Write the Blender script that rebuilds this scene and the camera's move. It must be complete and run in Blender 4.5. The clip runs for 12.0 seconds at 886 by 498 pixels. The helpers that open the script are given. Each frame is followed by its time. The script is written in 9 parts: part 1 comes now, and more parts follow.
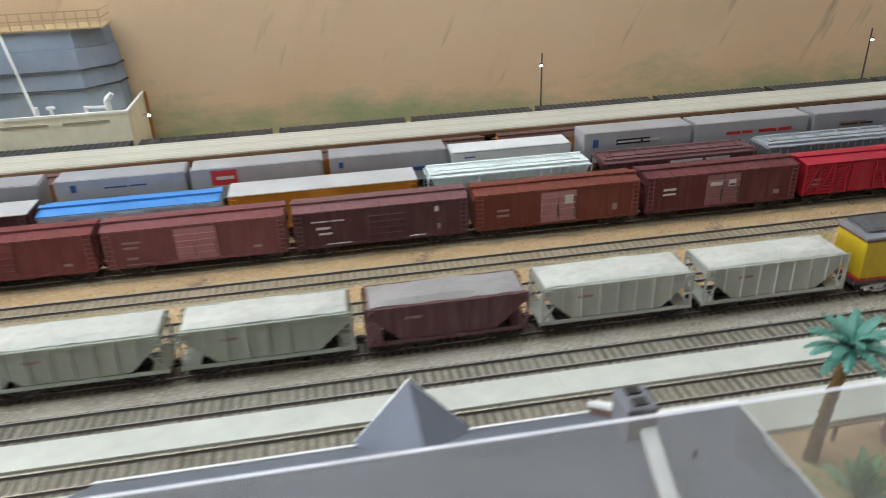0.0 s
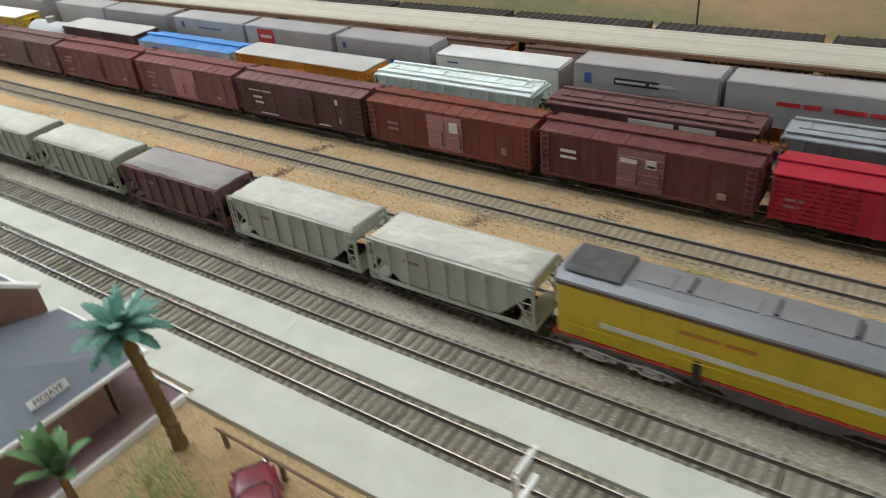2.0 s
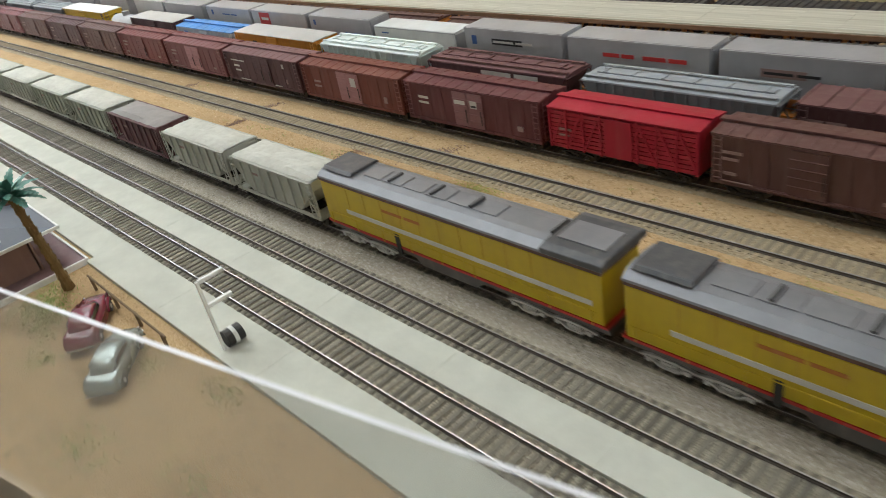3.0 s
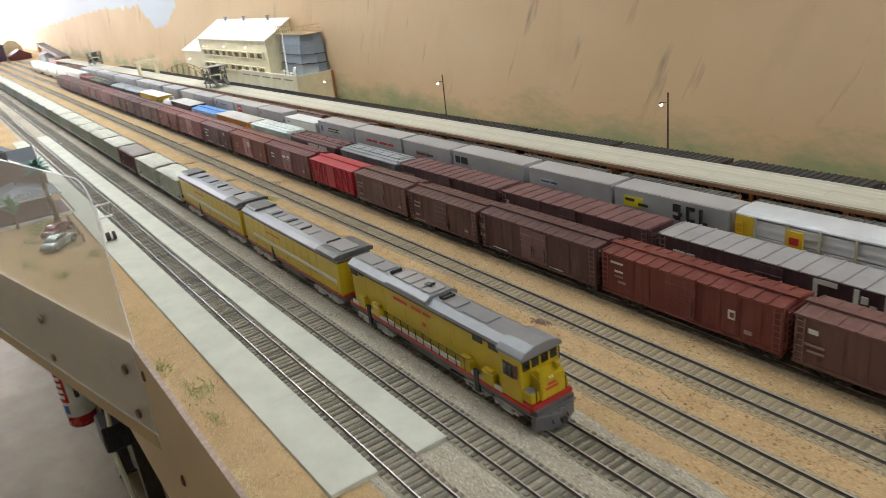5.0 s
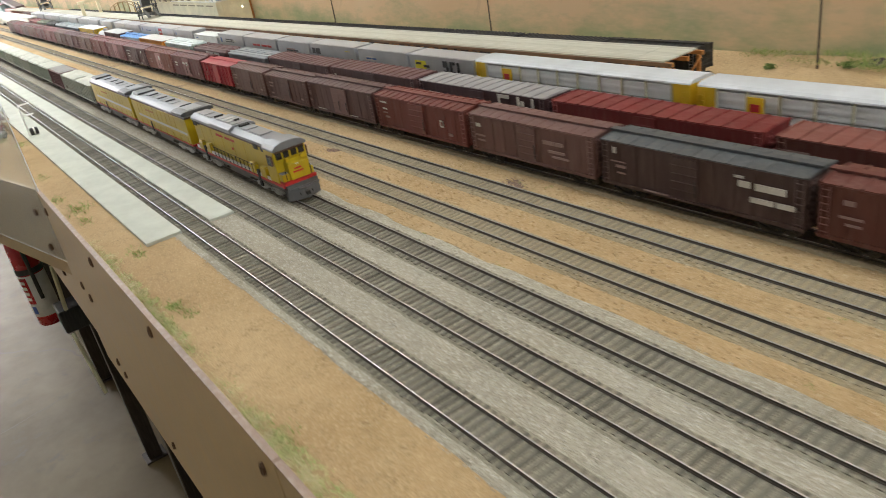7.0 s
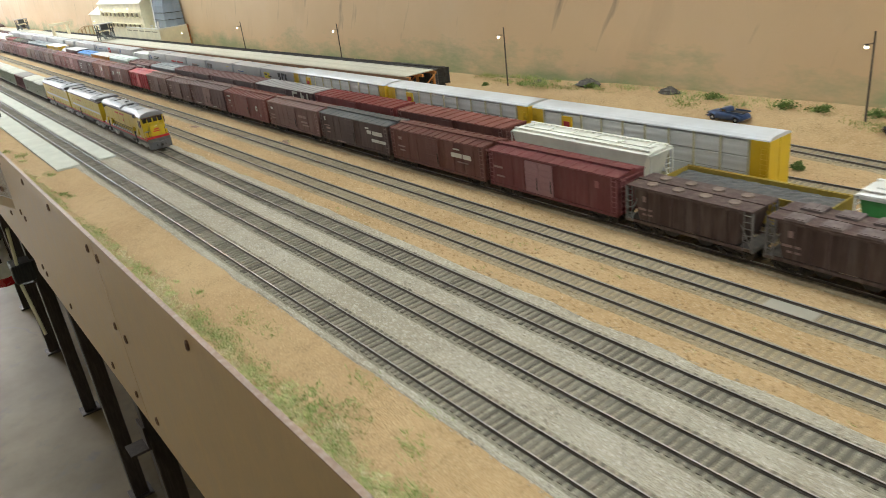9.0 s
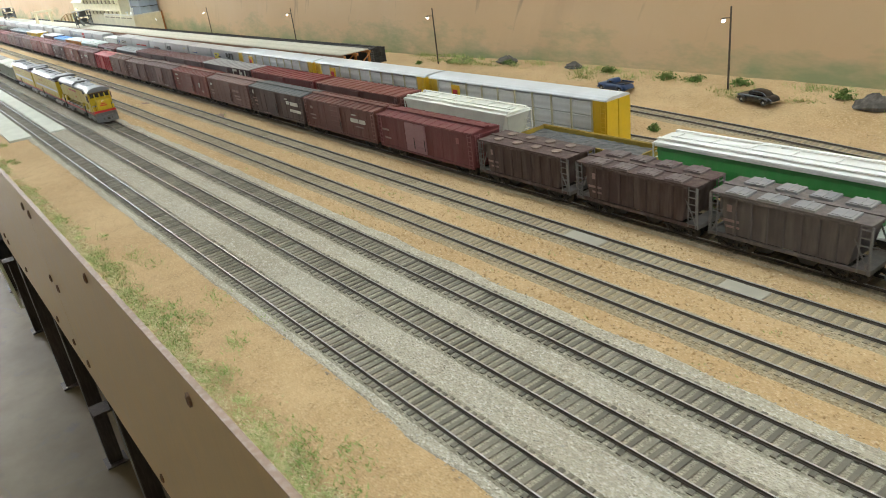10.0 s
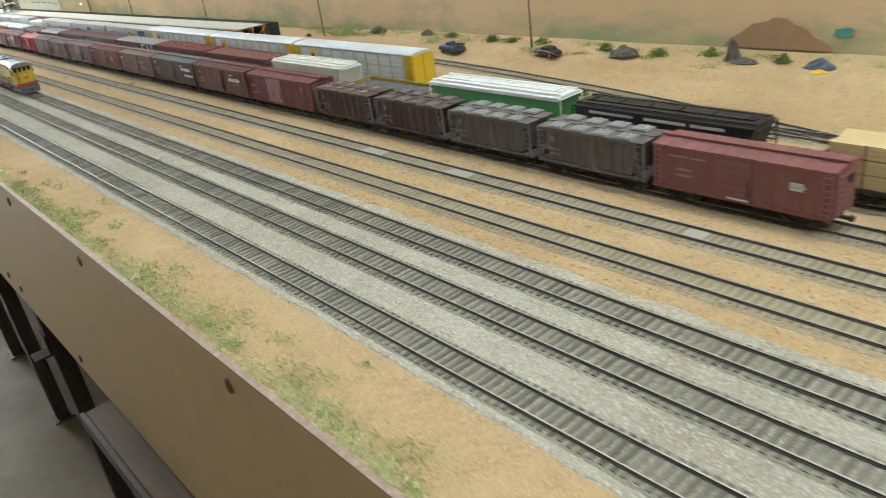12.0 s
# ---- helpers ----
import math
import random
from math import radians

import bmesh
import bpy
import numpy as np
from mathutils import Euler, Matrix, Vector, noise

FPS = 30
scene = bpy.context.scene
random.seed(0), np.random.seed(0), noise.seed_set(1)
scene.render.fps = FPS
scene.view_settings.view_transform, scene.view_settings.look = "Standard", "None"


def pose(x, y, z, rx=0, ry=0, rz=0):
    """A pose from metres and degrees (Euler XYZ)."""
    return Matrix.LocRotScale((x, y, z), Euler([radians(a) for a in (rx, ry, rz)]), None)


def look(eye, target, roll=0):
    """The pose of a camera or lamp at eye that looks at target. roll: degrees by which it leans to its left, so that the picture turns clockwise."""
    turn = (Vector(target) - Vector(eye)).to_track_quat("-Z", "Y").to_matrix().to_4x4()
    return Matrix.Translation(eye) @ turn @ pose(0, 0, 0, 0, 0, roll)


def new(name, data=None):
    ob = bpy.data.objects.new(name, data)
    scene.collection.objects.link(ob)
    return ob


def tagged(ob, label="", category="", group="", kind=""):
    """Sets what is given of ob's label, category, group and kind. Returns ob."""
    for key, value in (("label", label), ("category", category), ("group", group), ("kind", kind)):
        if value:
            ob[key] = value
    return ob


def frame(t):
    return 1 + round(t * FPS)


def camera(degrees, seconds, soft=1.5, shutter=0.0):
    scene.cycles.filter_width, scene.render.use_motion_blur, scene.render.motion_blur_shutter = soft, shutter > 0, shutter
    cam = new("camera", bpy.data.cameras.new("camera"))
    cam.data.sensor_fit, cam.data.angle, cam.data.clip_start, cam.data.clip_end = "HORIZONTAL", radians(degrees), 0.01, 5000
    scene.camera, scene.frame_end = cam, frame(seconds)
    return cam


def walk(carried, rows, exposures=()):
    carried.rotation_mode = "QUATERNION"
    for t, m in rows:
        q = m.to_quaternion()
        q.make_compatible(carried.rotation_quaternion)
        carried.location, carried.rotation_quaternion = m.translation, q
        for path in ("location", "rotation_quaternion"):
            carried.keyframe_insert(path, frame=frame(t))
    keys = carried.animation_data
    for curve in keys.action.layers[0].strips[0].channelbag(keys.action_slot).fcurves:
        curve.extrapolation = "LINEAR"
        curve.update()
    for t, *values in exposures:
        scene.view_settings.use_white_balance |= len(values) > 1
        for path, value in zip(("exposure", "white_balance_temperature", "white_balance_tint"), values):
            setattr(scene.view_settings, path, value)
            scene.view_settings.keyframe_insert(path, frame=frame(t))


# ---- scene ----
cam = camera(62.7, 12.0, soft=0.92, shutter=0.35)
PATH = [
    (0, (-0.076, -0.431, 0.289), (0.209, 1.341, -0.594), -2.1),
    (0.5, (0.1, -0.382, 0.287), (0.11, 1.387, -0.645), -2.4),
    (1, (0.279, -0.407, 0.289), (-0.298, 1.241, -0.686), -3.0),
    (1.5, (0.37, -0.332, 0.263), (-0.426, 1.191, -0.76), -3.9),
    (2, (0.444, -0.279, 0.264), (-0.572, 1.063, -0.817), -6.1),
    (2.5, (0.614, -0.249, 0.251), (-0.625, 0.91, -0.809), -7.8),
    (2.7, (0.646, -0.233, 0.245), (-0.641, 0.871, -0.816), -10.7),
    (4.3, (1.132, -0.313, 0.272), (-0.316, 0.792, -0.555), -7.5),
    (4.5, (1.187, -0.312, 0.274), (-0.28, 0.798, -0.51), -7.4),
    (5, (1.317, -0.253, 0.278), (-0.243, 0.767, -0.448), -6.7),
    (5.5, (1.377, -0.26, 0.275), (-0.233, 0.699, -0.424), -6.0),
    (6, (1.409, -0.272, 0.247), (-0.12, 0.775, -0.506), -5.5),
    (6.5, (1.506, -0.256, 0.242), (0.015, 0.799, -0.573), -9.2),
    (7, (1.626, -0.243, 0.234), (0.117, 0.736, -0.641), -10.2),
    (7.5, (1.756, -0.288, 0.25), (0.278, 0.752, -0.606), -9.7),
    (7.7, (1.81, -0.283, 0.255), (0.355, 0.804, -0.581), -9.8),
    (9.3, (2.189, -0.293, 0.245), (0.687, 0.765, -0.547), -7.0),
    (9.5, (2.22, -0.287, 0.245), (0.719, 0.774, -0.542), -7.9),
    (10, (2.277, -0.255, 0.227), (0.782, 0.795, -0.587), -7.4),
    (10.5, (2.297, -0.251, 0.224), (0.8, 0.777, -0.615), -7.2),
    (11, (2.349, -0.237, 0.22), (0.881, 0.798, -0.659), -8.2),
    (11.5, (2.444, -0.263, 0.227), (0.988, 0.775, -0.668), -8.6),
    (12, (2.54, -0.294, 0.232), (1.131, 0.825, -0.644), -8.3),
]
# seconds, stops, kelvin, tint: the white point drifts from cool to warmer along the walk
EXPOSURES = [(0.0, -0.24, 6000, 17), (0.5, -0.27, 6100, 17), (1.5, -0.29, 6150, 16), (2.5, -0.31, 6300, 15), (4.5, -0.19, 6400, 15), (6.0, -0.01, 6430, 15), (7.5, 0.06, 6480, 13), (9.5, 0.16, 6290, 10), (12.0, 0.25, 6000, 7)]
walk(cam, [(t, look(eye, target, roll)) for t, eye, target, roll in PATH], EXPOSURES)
LIGHT_ROWS = (-0.42, 0.29)      # unseen ceiling fixtures over the aisle and over the layout
WINDOW_W = 640.0                # daylight that the west window lets in
LIGHT_COL = (0.905, 1.0, 0.98)
LIGHT_E = 7.8

# ---------------------------------------------------------------- light
world = bpy.data.worlds.new("world")
scene.world = world
world.use_nodes = True
sky_bg = world.node_tree.nodes["Background"]
sky_tex = world.node_tree.nodes.new("ShaderNodeTexSky")
sky_tex.sky_type = "NISHITA"
sky_tex.sun_disc = False
sky_tex.sun_elevation = radians(48)
sky_tex.sun_rotation = radians(-100)
world.node_tree.links.new(sky_tex.outputs[0], sky_bg.inputs[0])
sky_bg.inputs[1].default_value = 0.12

FLOOR_Z = -1.10
CEIL_Z = 1.62
ROOM = (-9.0, 5.2, -2.3)          # west wall, east wall, south wall
GROUND = -0.0042                  # ground cover level; the rail heads lie at 0
BACK_A, BACK_B = 0.552, 0.006    # the backdrop runs along y = A + B x
TRACK_Y = {1: -0.0871, 2: -0.0367, 3: 0.0075, 4: 0.0641, 5: 0.1198, 6: 0.1750, 7: 0.2270, 8: 0.2830, 9: 0.3390, 10: 0.4580}

SKEW = {8: (0.004, 0.006), 9: (0.015, 0.040), 10: (0.015, 0.060)}     # the back rows close in on the front ones towards the west: slope, most


def row_y(row, x):
    slope, most = SKEW.get(row, (0.0, 0.0))
    return TRACK_Y[row] - min(slope * max(1.1 - x, 0.0), most)


def row_pose(row, x0, x1, z=0.0):
    """The pose of a car or load that stands on a row between x0 and x1."""
    return pose((x0 + x1) / 2, row_y(row, (x0 + x1) / 2), z, 0, 0, math.degrees(math.atan2(row_y(row, x1) - row_y(row, x0), x1 - x0)))


# ---------------------------------------------------------------- materials
MATS = {}


def ramp_mix(nt, fac, a, b):
    m = nt.nodes.new("ShaderNodeMix")
    m.data_type = "RGBA"
    nt.links.new(fac, m.inputs[0])
    for sock, val in ((m.inputs[6], a), (m.inputs[7], b)):
        if isinstance(val, (tuple, list)):
            sock.default_value = (*val, 1.0)
        else:
            nt.links.new(val, sock)
    return m.outputs[2]


def step(nt, val, lo, hi):
    r = nt.nodes.new("ShaderNodeMapRange")
    nt.links.new(val, r.inputs[0])
    r.inputs[1].default_value, r.inputs[2].default_value = lo, hi
    return r.outputs[0]


def noise_of(nt, coords, scale, detail=4.0, rough=0.6, stretch=None, tilt=0.0):
    n = nt.nodes.new("ShaderNodeTexNoise")
    n.inputs["Scale"].default_value = scale
    n.inputs["Detail"].default_value = detail
    n.inputs["Roughness"].default_value = rough
    src = coords
    if stretch:
        mp = nt.nodes.new("ShaderNodeMapping")
        mp.inputs["Scale"].default_value = stretch
        mp.inputs["Rotation"].default_value = (0.0, tilt, 0.0)
        nt.links.new(coords, mp.inputs[0])
        src = mp.outputs[0]
    nt.links.new(src, n.inputs["Vector"])
    return n.outputs["Fac"]


def base_mat(name):
    m = bpy.data.materials.new(name)
    m.use_nodes = True
    MATS[name] = m
    nt = m.node_tree
    return m, nt, nt.nodes["Principled BSDF"]


def bump(nt, bs, height, strength, dist):
    b = nt.nodes.new("ShaderNodeBump")
    b.inputs["Strength"].default_value = strength
    b.inputs["Distance"].default_value = dist
    nt.links.new(height, b.inputs["Height"])
    nt.links.new(b.outputs[0], bs.inputs["Normal"])


def paint(name, col, rough=0.5, dust=(0.42, 0.36, 0.30), dust_amt=0.25, metal=0.0, grain=900.0, spec=0.4, vary=0.0):
    """Weathered model paint: fine grain, streaked dust and patches."""
    if name in MATS:
        return MATS[name]
    m, nt, bs = base_mat(name)
    tc = nt.nodes.new("ShaderNodeTexCoord").outputs["Object"]
    big = noise_of(nt, tc, 28.0, 5.0, 0.65)
    streak = noise_of(nt, tc, 60.0, 4.0, 0.6, (3.0, 3.0, 0.40))
    fine = noise_of(nt, tc, grain, 2.0, 0.5)
    c = ramp_mix(nt, step(nt, big, 0.35, 0.7), tuple(x * 0.88 for x in col), tuple(min(1, x * 1.08) for x in col))
    mul = nt.nodes.new("ShaderNodeMath")
    mul.operation = "MULTIPLY"
    nt.links.new(step(nt, streak, 0.45, 0.8), mul.inputs[0])
    mul.inputs[1].default_value = dust_amt * 0.7
    c = ramp_mix(nt, mul.outputs[0], c, dust)
    if vary > 0:
        oi = nt.nodes.new("ShaderNodeObjectInfo").outputs["Random"]
        hs = nt.nodes.new("ShaderNodeHueSaturation")
        nt.links.new(step(nt, oi, 0, 1), hs.inputs["Value"])
        mr = hs.inputs["Value"].links[0].from_node
        mr.inputs[3].default_value, mr.inputs[4].default_value = 1 - vary, 1 + vary
        nt.links.new(c, hs.inputs["Color"])
        c = hs.outputs[0]
    nt.links.new(c, bs.inputs["Base Color"])
    rr = nt.nodes.new("ShaderNodeMapRange")
    nt.links.new(big, rr.inputs[0])
    rr.inputs[3].default_value, rr.inputs[4].default_value = max(0.05, rough - 0.12), min(1, rough + 0.14)
    nt.links.new(rr.outputs[0], bs.inputs["Roughness"])
    bs.inputs["Metallic"].default_value = metal
    bs.inputs["Specular IOR Level"].default_value = spec
    bump(nt, bs, fine, 0.12, 0.0006)
    return m


def ground_mat(name, lo, hi, speck, grain, patch=None, bump_d=0.0012):
    """Sifted scenic material: grains by cells, tone by two noises, a few patches of turf."""
    m, nt, bs = base_mat(name)
    tc = nt.nodes.new("ShaderNodeTexCoord").outputs["Object"]
    vor = nt.nodes.new("ShaderNodeTexVoronoi")
    vor.inputs["Scale"].default_value = grain
    nt.links.new(tc, vor.inputs["Vector"])
    sep = nt.nodes.new("ShaderNodeSeparateColor")
    nt.links.new(vor.outputs["Color"], sep.inputs[0])
    big = noise_of(nt, tc, 7.0, 6.0, 0.62)
    mid = noise_of(nt, tc, 60.0, 4.0, 0.6)
    c = ramp_mix(nt, step(nt, big, 0.32, 0.68), lo, hi)
    c = ramp_mix(nt, step(nt, sep.outputs[0], 0.62, 1.0), c, speck)
    dark = ramp_mix(nt, step(nt, sep.outputs[1], 0.55, 1.0), c, tuple(x * 0.55 for x in lo))
    c = ramp_mix(nt, step(nt, mid, 0.35, 0.75), c, dark)
    if patch:
        pn = noise_of(nt, tc, 9.0, 5.0, 0.7)
        c = ramp_mix(nt, step(nt, pn, 0.70, 0.80), c, patch)
    nt.links.new(c, bs.inputs["Base Color"])
    bs.inputs["Roughness"].default_value = 0.95
    bs.inputs["Specular IOR Level"].default_value = 0.15
    ad = nt.nodes.new("ShaderNodeMath")
    ad.operation = "ADD"
    nt.links.new(vor.outputs["Distance"], ad.inputs[0])
    nt.links.new(mid, ad.inputs[1])
    bump(nt, bs, ad.outputs[0], 0.7, bump_d)
    return m


M_SAND = ground_mat("sand_ground", (0.40, 0.262, 0.130), (0.50, 0.352, 0.192), (0.52, 0.375, 0.215), 900.0, (0.30, 0.29, 0.12), 0.0005)
M_BALLAST = ground_mat("grey_ballast", (0.338, 0.292, 0.222), (0.470, 0.428, 0.346), (0.55, 0.505, 0.435), 760.0)
M_BED = ground_mat("worn_ballast", (0.255, 0.230, 0.172), (0.335, 0.305, 0.233), (0.40, 0.365, 0.288), 760.0)
M_BALLAST_TAN = ground_mat("sandy_ballast", (0.305, 0.242, 0.150), (0.390, 0.315, 0.206), (0.42, 0.36, 0.26), 760.0)


def stone_mat(name, cols):
    m, nt, bs = base_mat(name)
    ge = nt.nodes.new("ShaderNodeNewGeometry").outputs["Random Per Island"]
    cr = nt.nodes.new("ShaderNodeValToRGB")
    cr.color_ramp.interpolation = "CONSTANT"
    els = cr.color_ramp.elements
    while len(els) < len(cols):
        els.new(0.5)
    for i, c in enumerate(cols):
        els[i].position = i / len(cols)
        els[i].color = (*c, 1)
    nt.links.new(ge, cr.inputs[0])
    nt.links.new(cr.outputs[0], bs.inputs["Base Color"])
    bs.inputs["Roughness"].default_value = 0.9
    bs.inputs["Specular IOR Level"].default_value = 0.2
    return m


M_STONE_GREY = stone_mat("ballast_stones", [(0.46, 0.42, 0.35), (0.39, 0.35, 0.29), (0.34, 0.30, 0.24), (0.44, 0.385, 0.30), (0.51, 0.475, 0.41)])
M_STONE_TAN = stone_mat("sand_stones", [(0.48, 0.34, 0.19), (0.43, 0.285, 0.145), (0.50, 0.35, 0.19), (0.60, 0.46, 0.29), (0.36, 0.24, 0.125), (0.46, 0.31, 0.16)])
M_STONE_SOFT = stone_mat("fine_sand_grains", [(0.46, 0.325, 0.18), (0.49, 0.35, 0.20), (0.43, 0.30, 0.16), (0.53, 0.39, 0.23)])
M_GRASS = stone_mat("turf_fibres", [(0.27, 0.37, 0.11), (0.33, 0.41, 0.15), (0.43, 0.44, 0.19), (0.22, 0.31, 0.08), (0.49, 0.44, 0.22)])
M_MOSS = stone_mat("moss_fibres", [(0.32, 0.33, 0.12), (0.40, 0.38, 0.17), (0.26, 0.30, 0.09), (0.46, 0.41, 0.21), (0.20, 0.25, 0.07)])
M_MOSS_PALE = stone_mat("pale_turf_fibres", [(0.50, 0.50, 0.23), (0.56, 0.52, 0.27), (0.42, 0.46, 0.18), (0.60, 0.52, 0.28), (0.34, 0.41, 0.14)])
M_STRAW = stone_mat("straw_fibres", [(0.64, 0.54, 0.31), (0.56, 0.45, 0.23), (0.70, 0.62, 0.40), (0.52, 0.46, 0.23)])


def tie_mat(name, per_island, lo, hi, streak):
    m, nt, bs = base_mat(name)
    tc = nt.nodes.new("ShaderNodeTexCoord").outputs["Object"]
    if per_island:
        rnd = nt.nodes.new("ShaderNodeNewGeometry").outputs["Random Per Island"]
    else:
        rnd = nt.nodes.new("ShaderNodeObjectInfo").outputs["Random"]
    c = ramp_mix(nt, rnd, lo, hi)
    grain = noise_of(nt, tc, 500.0, 3.0, 0.6, (6.0, 0.4, 1.0))
    c = ramp_mix(nt, step(nt, grain, 0.4, 0.75), c, streak)
    nt.links.new(c, bs.inputs["Base Color"])
    bs.inputs["Roughness"].default_value = 0.85
    bump(nt, bs, grain, 0.25, 0.0004)
    return m


TIE_GREY = ((0.112, 0.098, 0.074), (0.262, 0.234, 0.182), (0.114, 0.098, 0.074))
TIE_TAN = ((0.225, 0.186, 0.122), (0.315, 0.262, 0.178), (0.175, 0.146, 0.098))
M_TIE = tie_mat("tie_wood", False, *TIE_GREY)
M_TIE_ALL = tie_mat("tie_wood_run", True, *TIE_GREY)
M_TIE_TAN = tie_mat("dusty_tie_wood", False, *TIE_TAN)
M_TIE_TAN_ALL = tie_mat("dusty_tie_wood_run", True, *TIE_TAN)


def rail_mat():
    """Nickel silver rail: bright worn head, brown painted web and foot."""
    m, nt, bs = base_mat("rail_metal")
    tc = nt.nodes.new("ShaderNodeTexCoord").outputs["Object"]
    sp = nt.nodes.new("ShaderNodeSeparateXYZ")
    nt.links.new(tc, sp.inputs[0])
    head = step(nt, sp.outputs[2], -0.00035, -0.00015)
    n = noise_of(nt, tc, 90.0, 3.0, 0.5, (0.3, 3.0, 1.0))
    # near-white, only partly metallic head: reflected window light put into its colour
    c = ramp_mix(nt, head, (0.070, 0.055, 0.042), (0.92, 0.90, 0.86))
    c = ramp_mix(nt, step(nt, n, 0.68, 0.95), c, (0.30, 0.26, 0.20))
    nt.links.new(c, bs.inputs["Base Color"])
    shine = nt.nodes.new("ShaderNodeMath")
    shine.operation = "MULTIPLY"
    nt.links.new(head, shine.inputs[0])
    shine.inputs[1].default_value = 0.65
    nt.links.new(shine.outputs[0], bs.inputs["Metallic"])
    r = nt.nodes.new("ShaderNodeMapRange")
    nt.links.new(head, r.inputs[0])
    r.inputs[3].default_value, r.inputs[4].default_value = 0.75, 0.20
    nt.links.new(r.outputs[0], bs.inputs["Roughness"])
    return m


M_RAIL = rail_mat()


def backdrop_mat():
    """Hand-painted desert hills: peach washes, soft gullies, sage green low down, a pale blue sky patch far west."""
    m, nt, bs = base_mat("painted_backdrop")
    tc = nt.nodes.new("ShaderNodeTexCoord").outputs["Object"]
    sp = nt.nodes.new("ShaderNodeSeparateXYZ")
    nt.links.new(tc, sp.inputs[0])
    big = noise_of(nt, tc, 2.2, 5.0, 0.6)
    mid = noise_of(nt, tc, 9.0, 5.0, 0.6)
    c = ramp_mix(nt, step(nt, big, 0.3, 0.7), (0.63, 0.450, 0.275), (0.71, 0.53, 0.345))
    # gullies brushed in slanting strokes
    turn = nt.nodes.new("ShaderNodeMapping")
    turn.inputs["Rotation"].default_value = (0.0, -0.44, 0.0)
    nt.links.new(tc, turn.inputs[0])
    slant = turn.outputs[0]
    gul = noise_of(nt, slant, 4.0, 4.0, 0.6, (2.4, 1.0, 0.7))
    c = ramp_mix(nt, step(nt, gul, 0.56, 0.80), c, (0.56, 0.41, 0.26))
    c = ramp_mix(nt, step(nt, mid, 0.56, 0.90), c, (0.68, 0.52, 0.365))
    stroke = noise_of(nt, slant, 7.0, 4.0, 0.6, (3.4, 1.0, 0.55))
    c = ramp_mix(nt, step(nt, stroke, 0.635, 0.76), c, (0.35, 0.26, 0.185))
    thin = noise_of(nt, slant, 13.0, 3.0, 0.55, (3.2, 1.0, 0.45))
    c = ramp_mix(nt, step(nt, thin, 0.68, 0.80), c, (0.42, 0.31, 0.22))
    # painted sage brush along the foot of the hills
    sage = noise_of(nt, tc, 11.0, 5.0, 0.7, (0.5, 1.0, 1.3))
    lowz = nt.nodes.new("ShaderNodeMapRange")
    nt.links.new(sp.outputs[2], lowz.inputs[0])
    lowz.inputs[1].default_value, lowz.inputs[2].default_value = 0.0, 0.11
    lowz.inputs[3].default_value, lowz.inputs[4].default_value = 0.28, -0.22
    ad = nt.nodes.new("ShaderNodeMath")
    ad.operation = "ADD"
    nt.links.new(sage, ad.inputs[0])
    nt.links.new(lowz.outputs[0], ad.inputs[1])
    c = ramp_mix(nt, step(nt, ad.outputs[0], 0.54, 0.80), c, (0.33, 0.36, 0.21))
    # pale blue sky painted above a jagged ridge at the west end, with one notch in the ridge
    def calc(op, p, q):
        n = nt.nodes.new("ShaderNodeMath")
        n.operation = op
        for i, v in enumerate((p, q)):
            if isinstance(v, float):
                n.inputs[i].default_value = v
            else:
                nt.links.new(v, n.inputs[i])
        return n.outputs[0]
    jag = noise_of(nt, tc, 9.0, 4.0, 0.7, (1.0, 0.0, 0.05))
    ridge = calc("ADD", calc("MULTIPLY", jag, 0.10), 0.203)
    ridge = calc("SUBTRACT", ridge, calc("MULTIPLY", step(nt, sp.outputs[0], -2.7, -5.2), 0.105))
    off = calc("ABSOLUTE", calc("ADD", sp.outputs[0], 1.67), 0.0)
    ridge = calc("SUBTRACT", ridge, calc("MULTIPLY", step(nt, off, 0.26, 0.09), 0.078))
    ridge = calc("ADD", ridge, calc("MULTIPLY", step(nt, sp.outputs[0], -1.43, -1.33), 0.9))
    blue = nt.nodes.new("ShaderNodeMath")
    blue.operation = "MULTIPLY"
    nt.links.new(step(nt, calc("SUBTRACT", sp.outputs[2], ridge), -0.004, 0.004), blue.inputs[0])
    blue.inputs[1].default_value = 1.0
    c = ramp_mix(nt, blue.outputs[0], c, (0.58, 0.64, 0.72))
    nt.links.new(c, bs.inputs["Base Color"])
    bs.inputs["Roughness"].default_value = 0.8
    bs.inputs["Specular IOR Level"].default_value = 0.2
    bump(nt, bs, noise_of(nt, tc, 160.0, 4.0, 0.6), 0.08, 0.002)
    return m


M_BACKDROP = backdrop_mat()


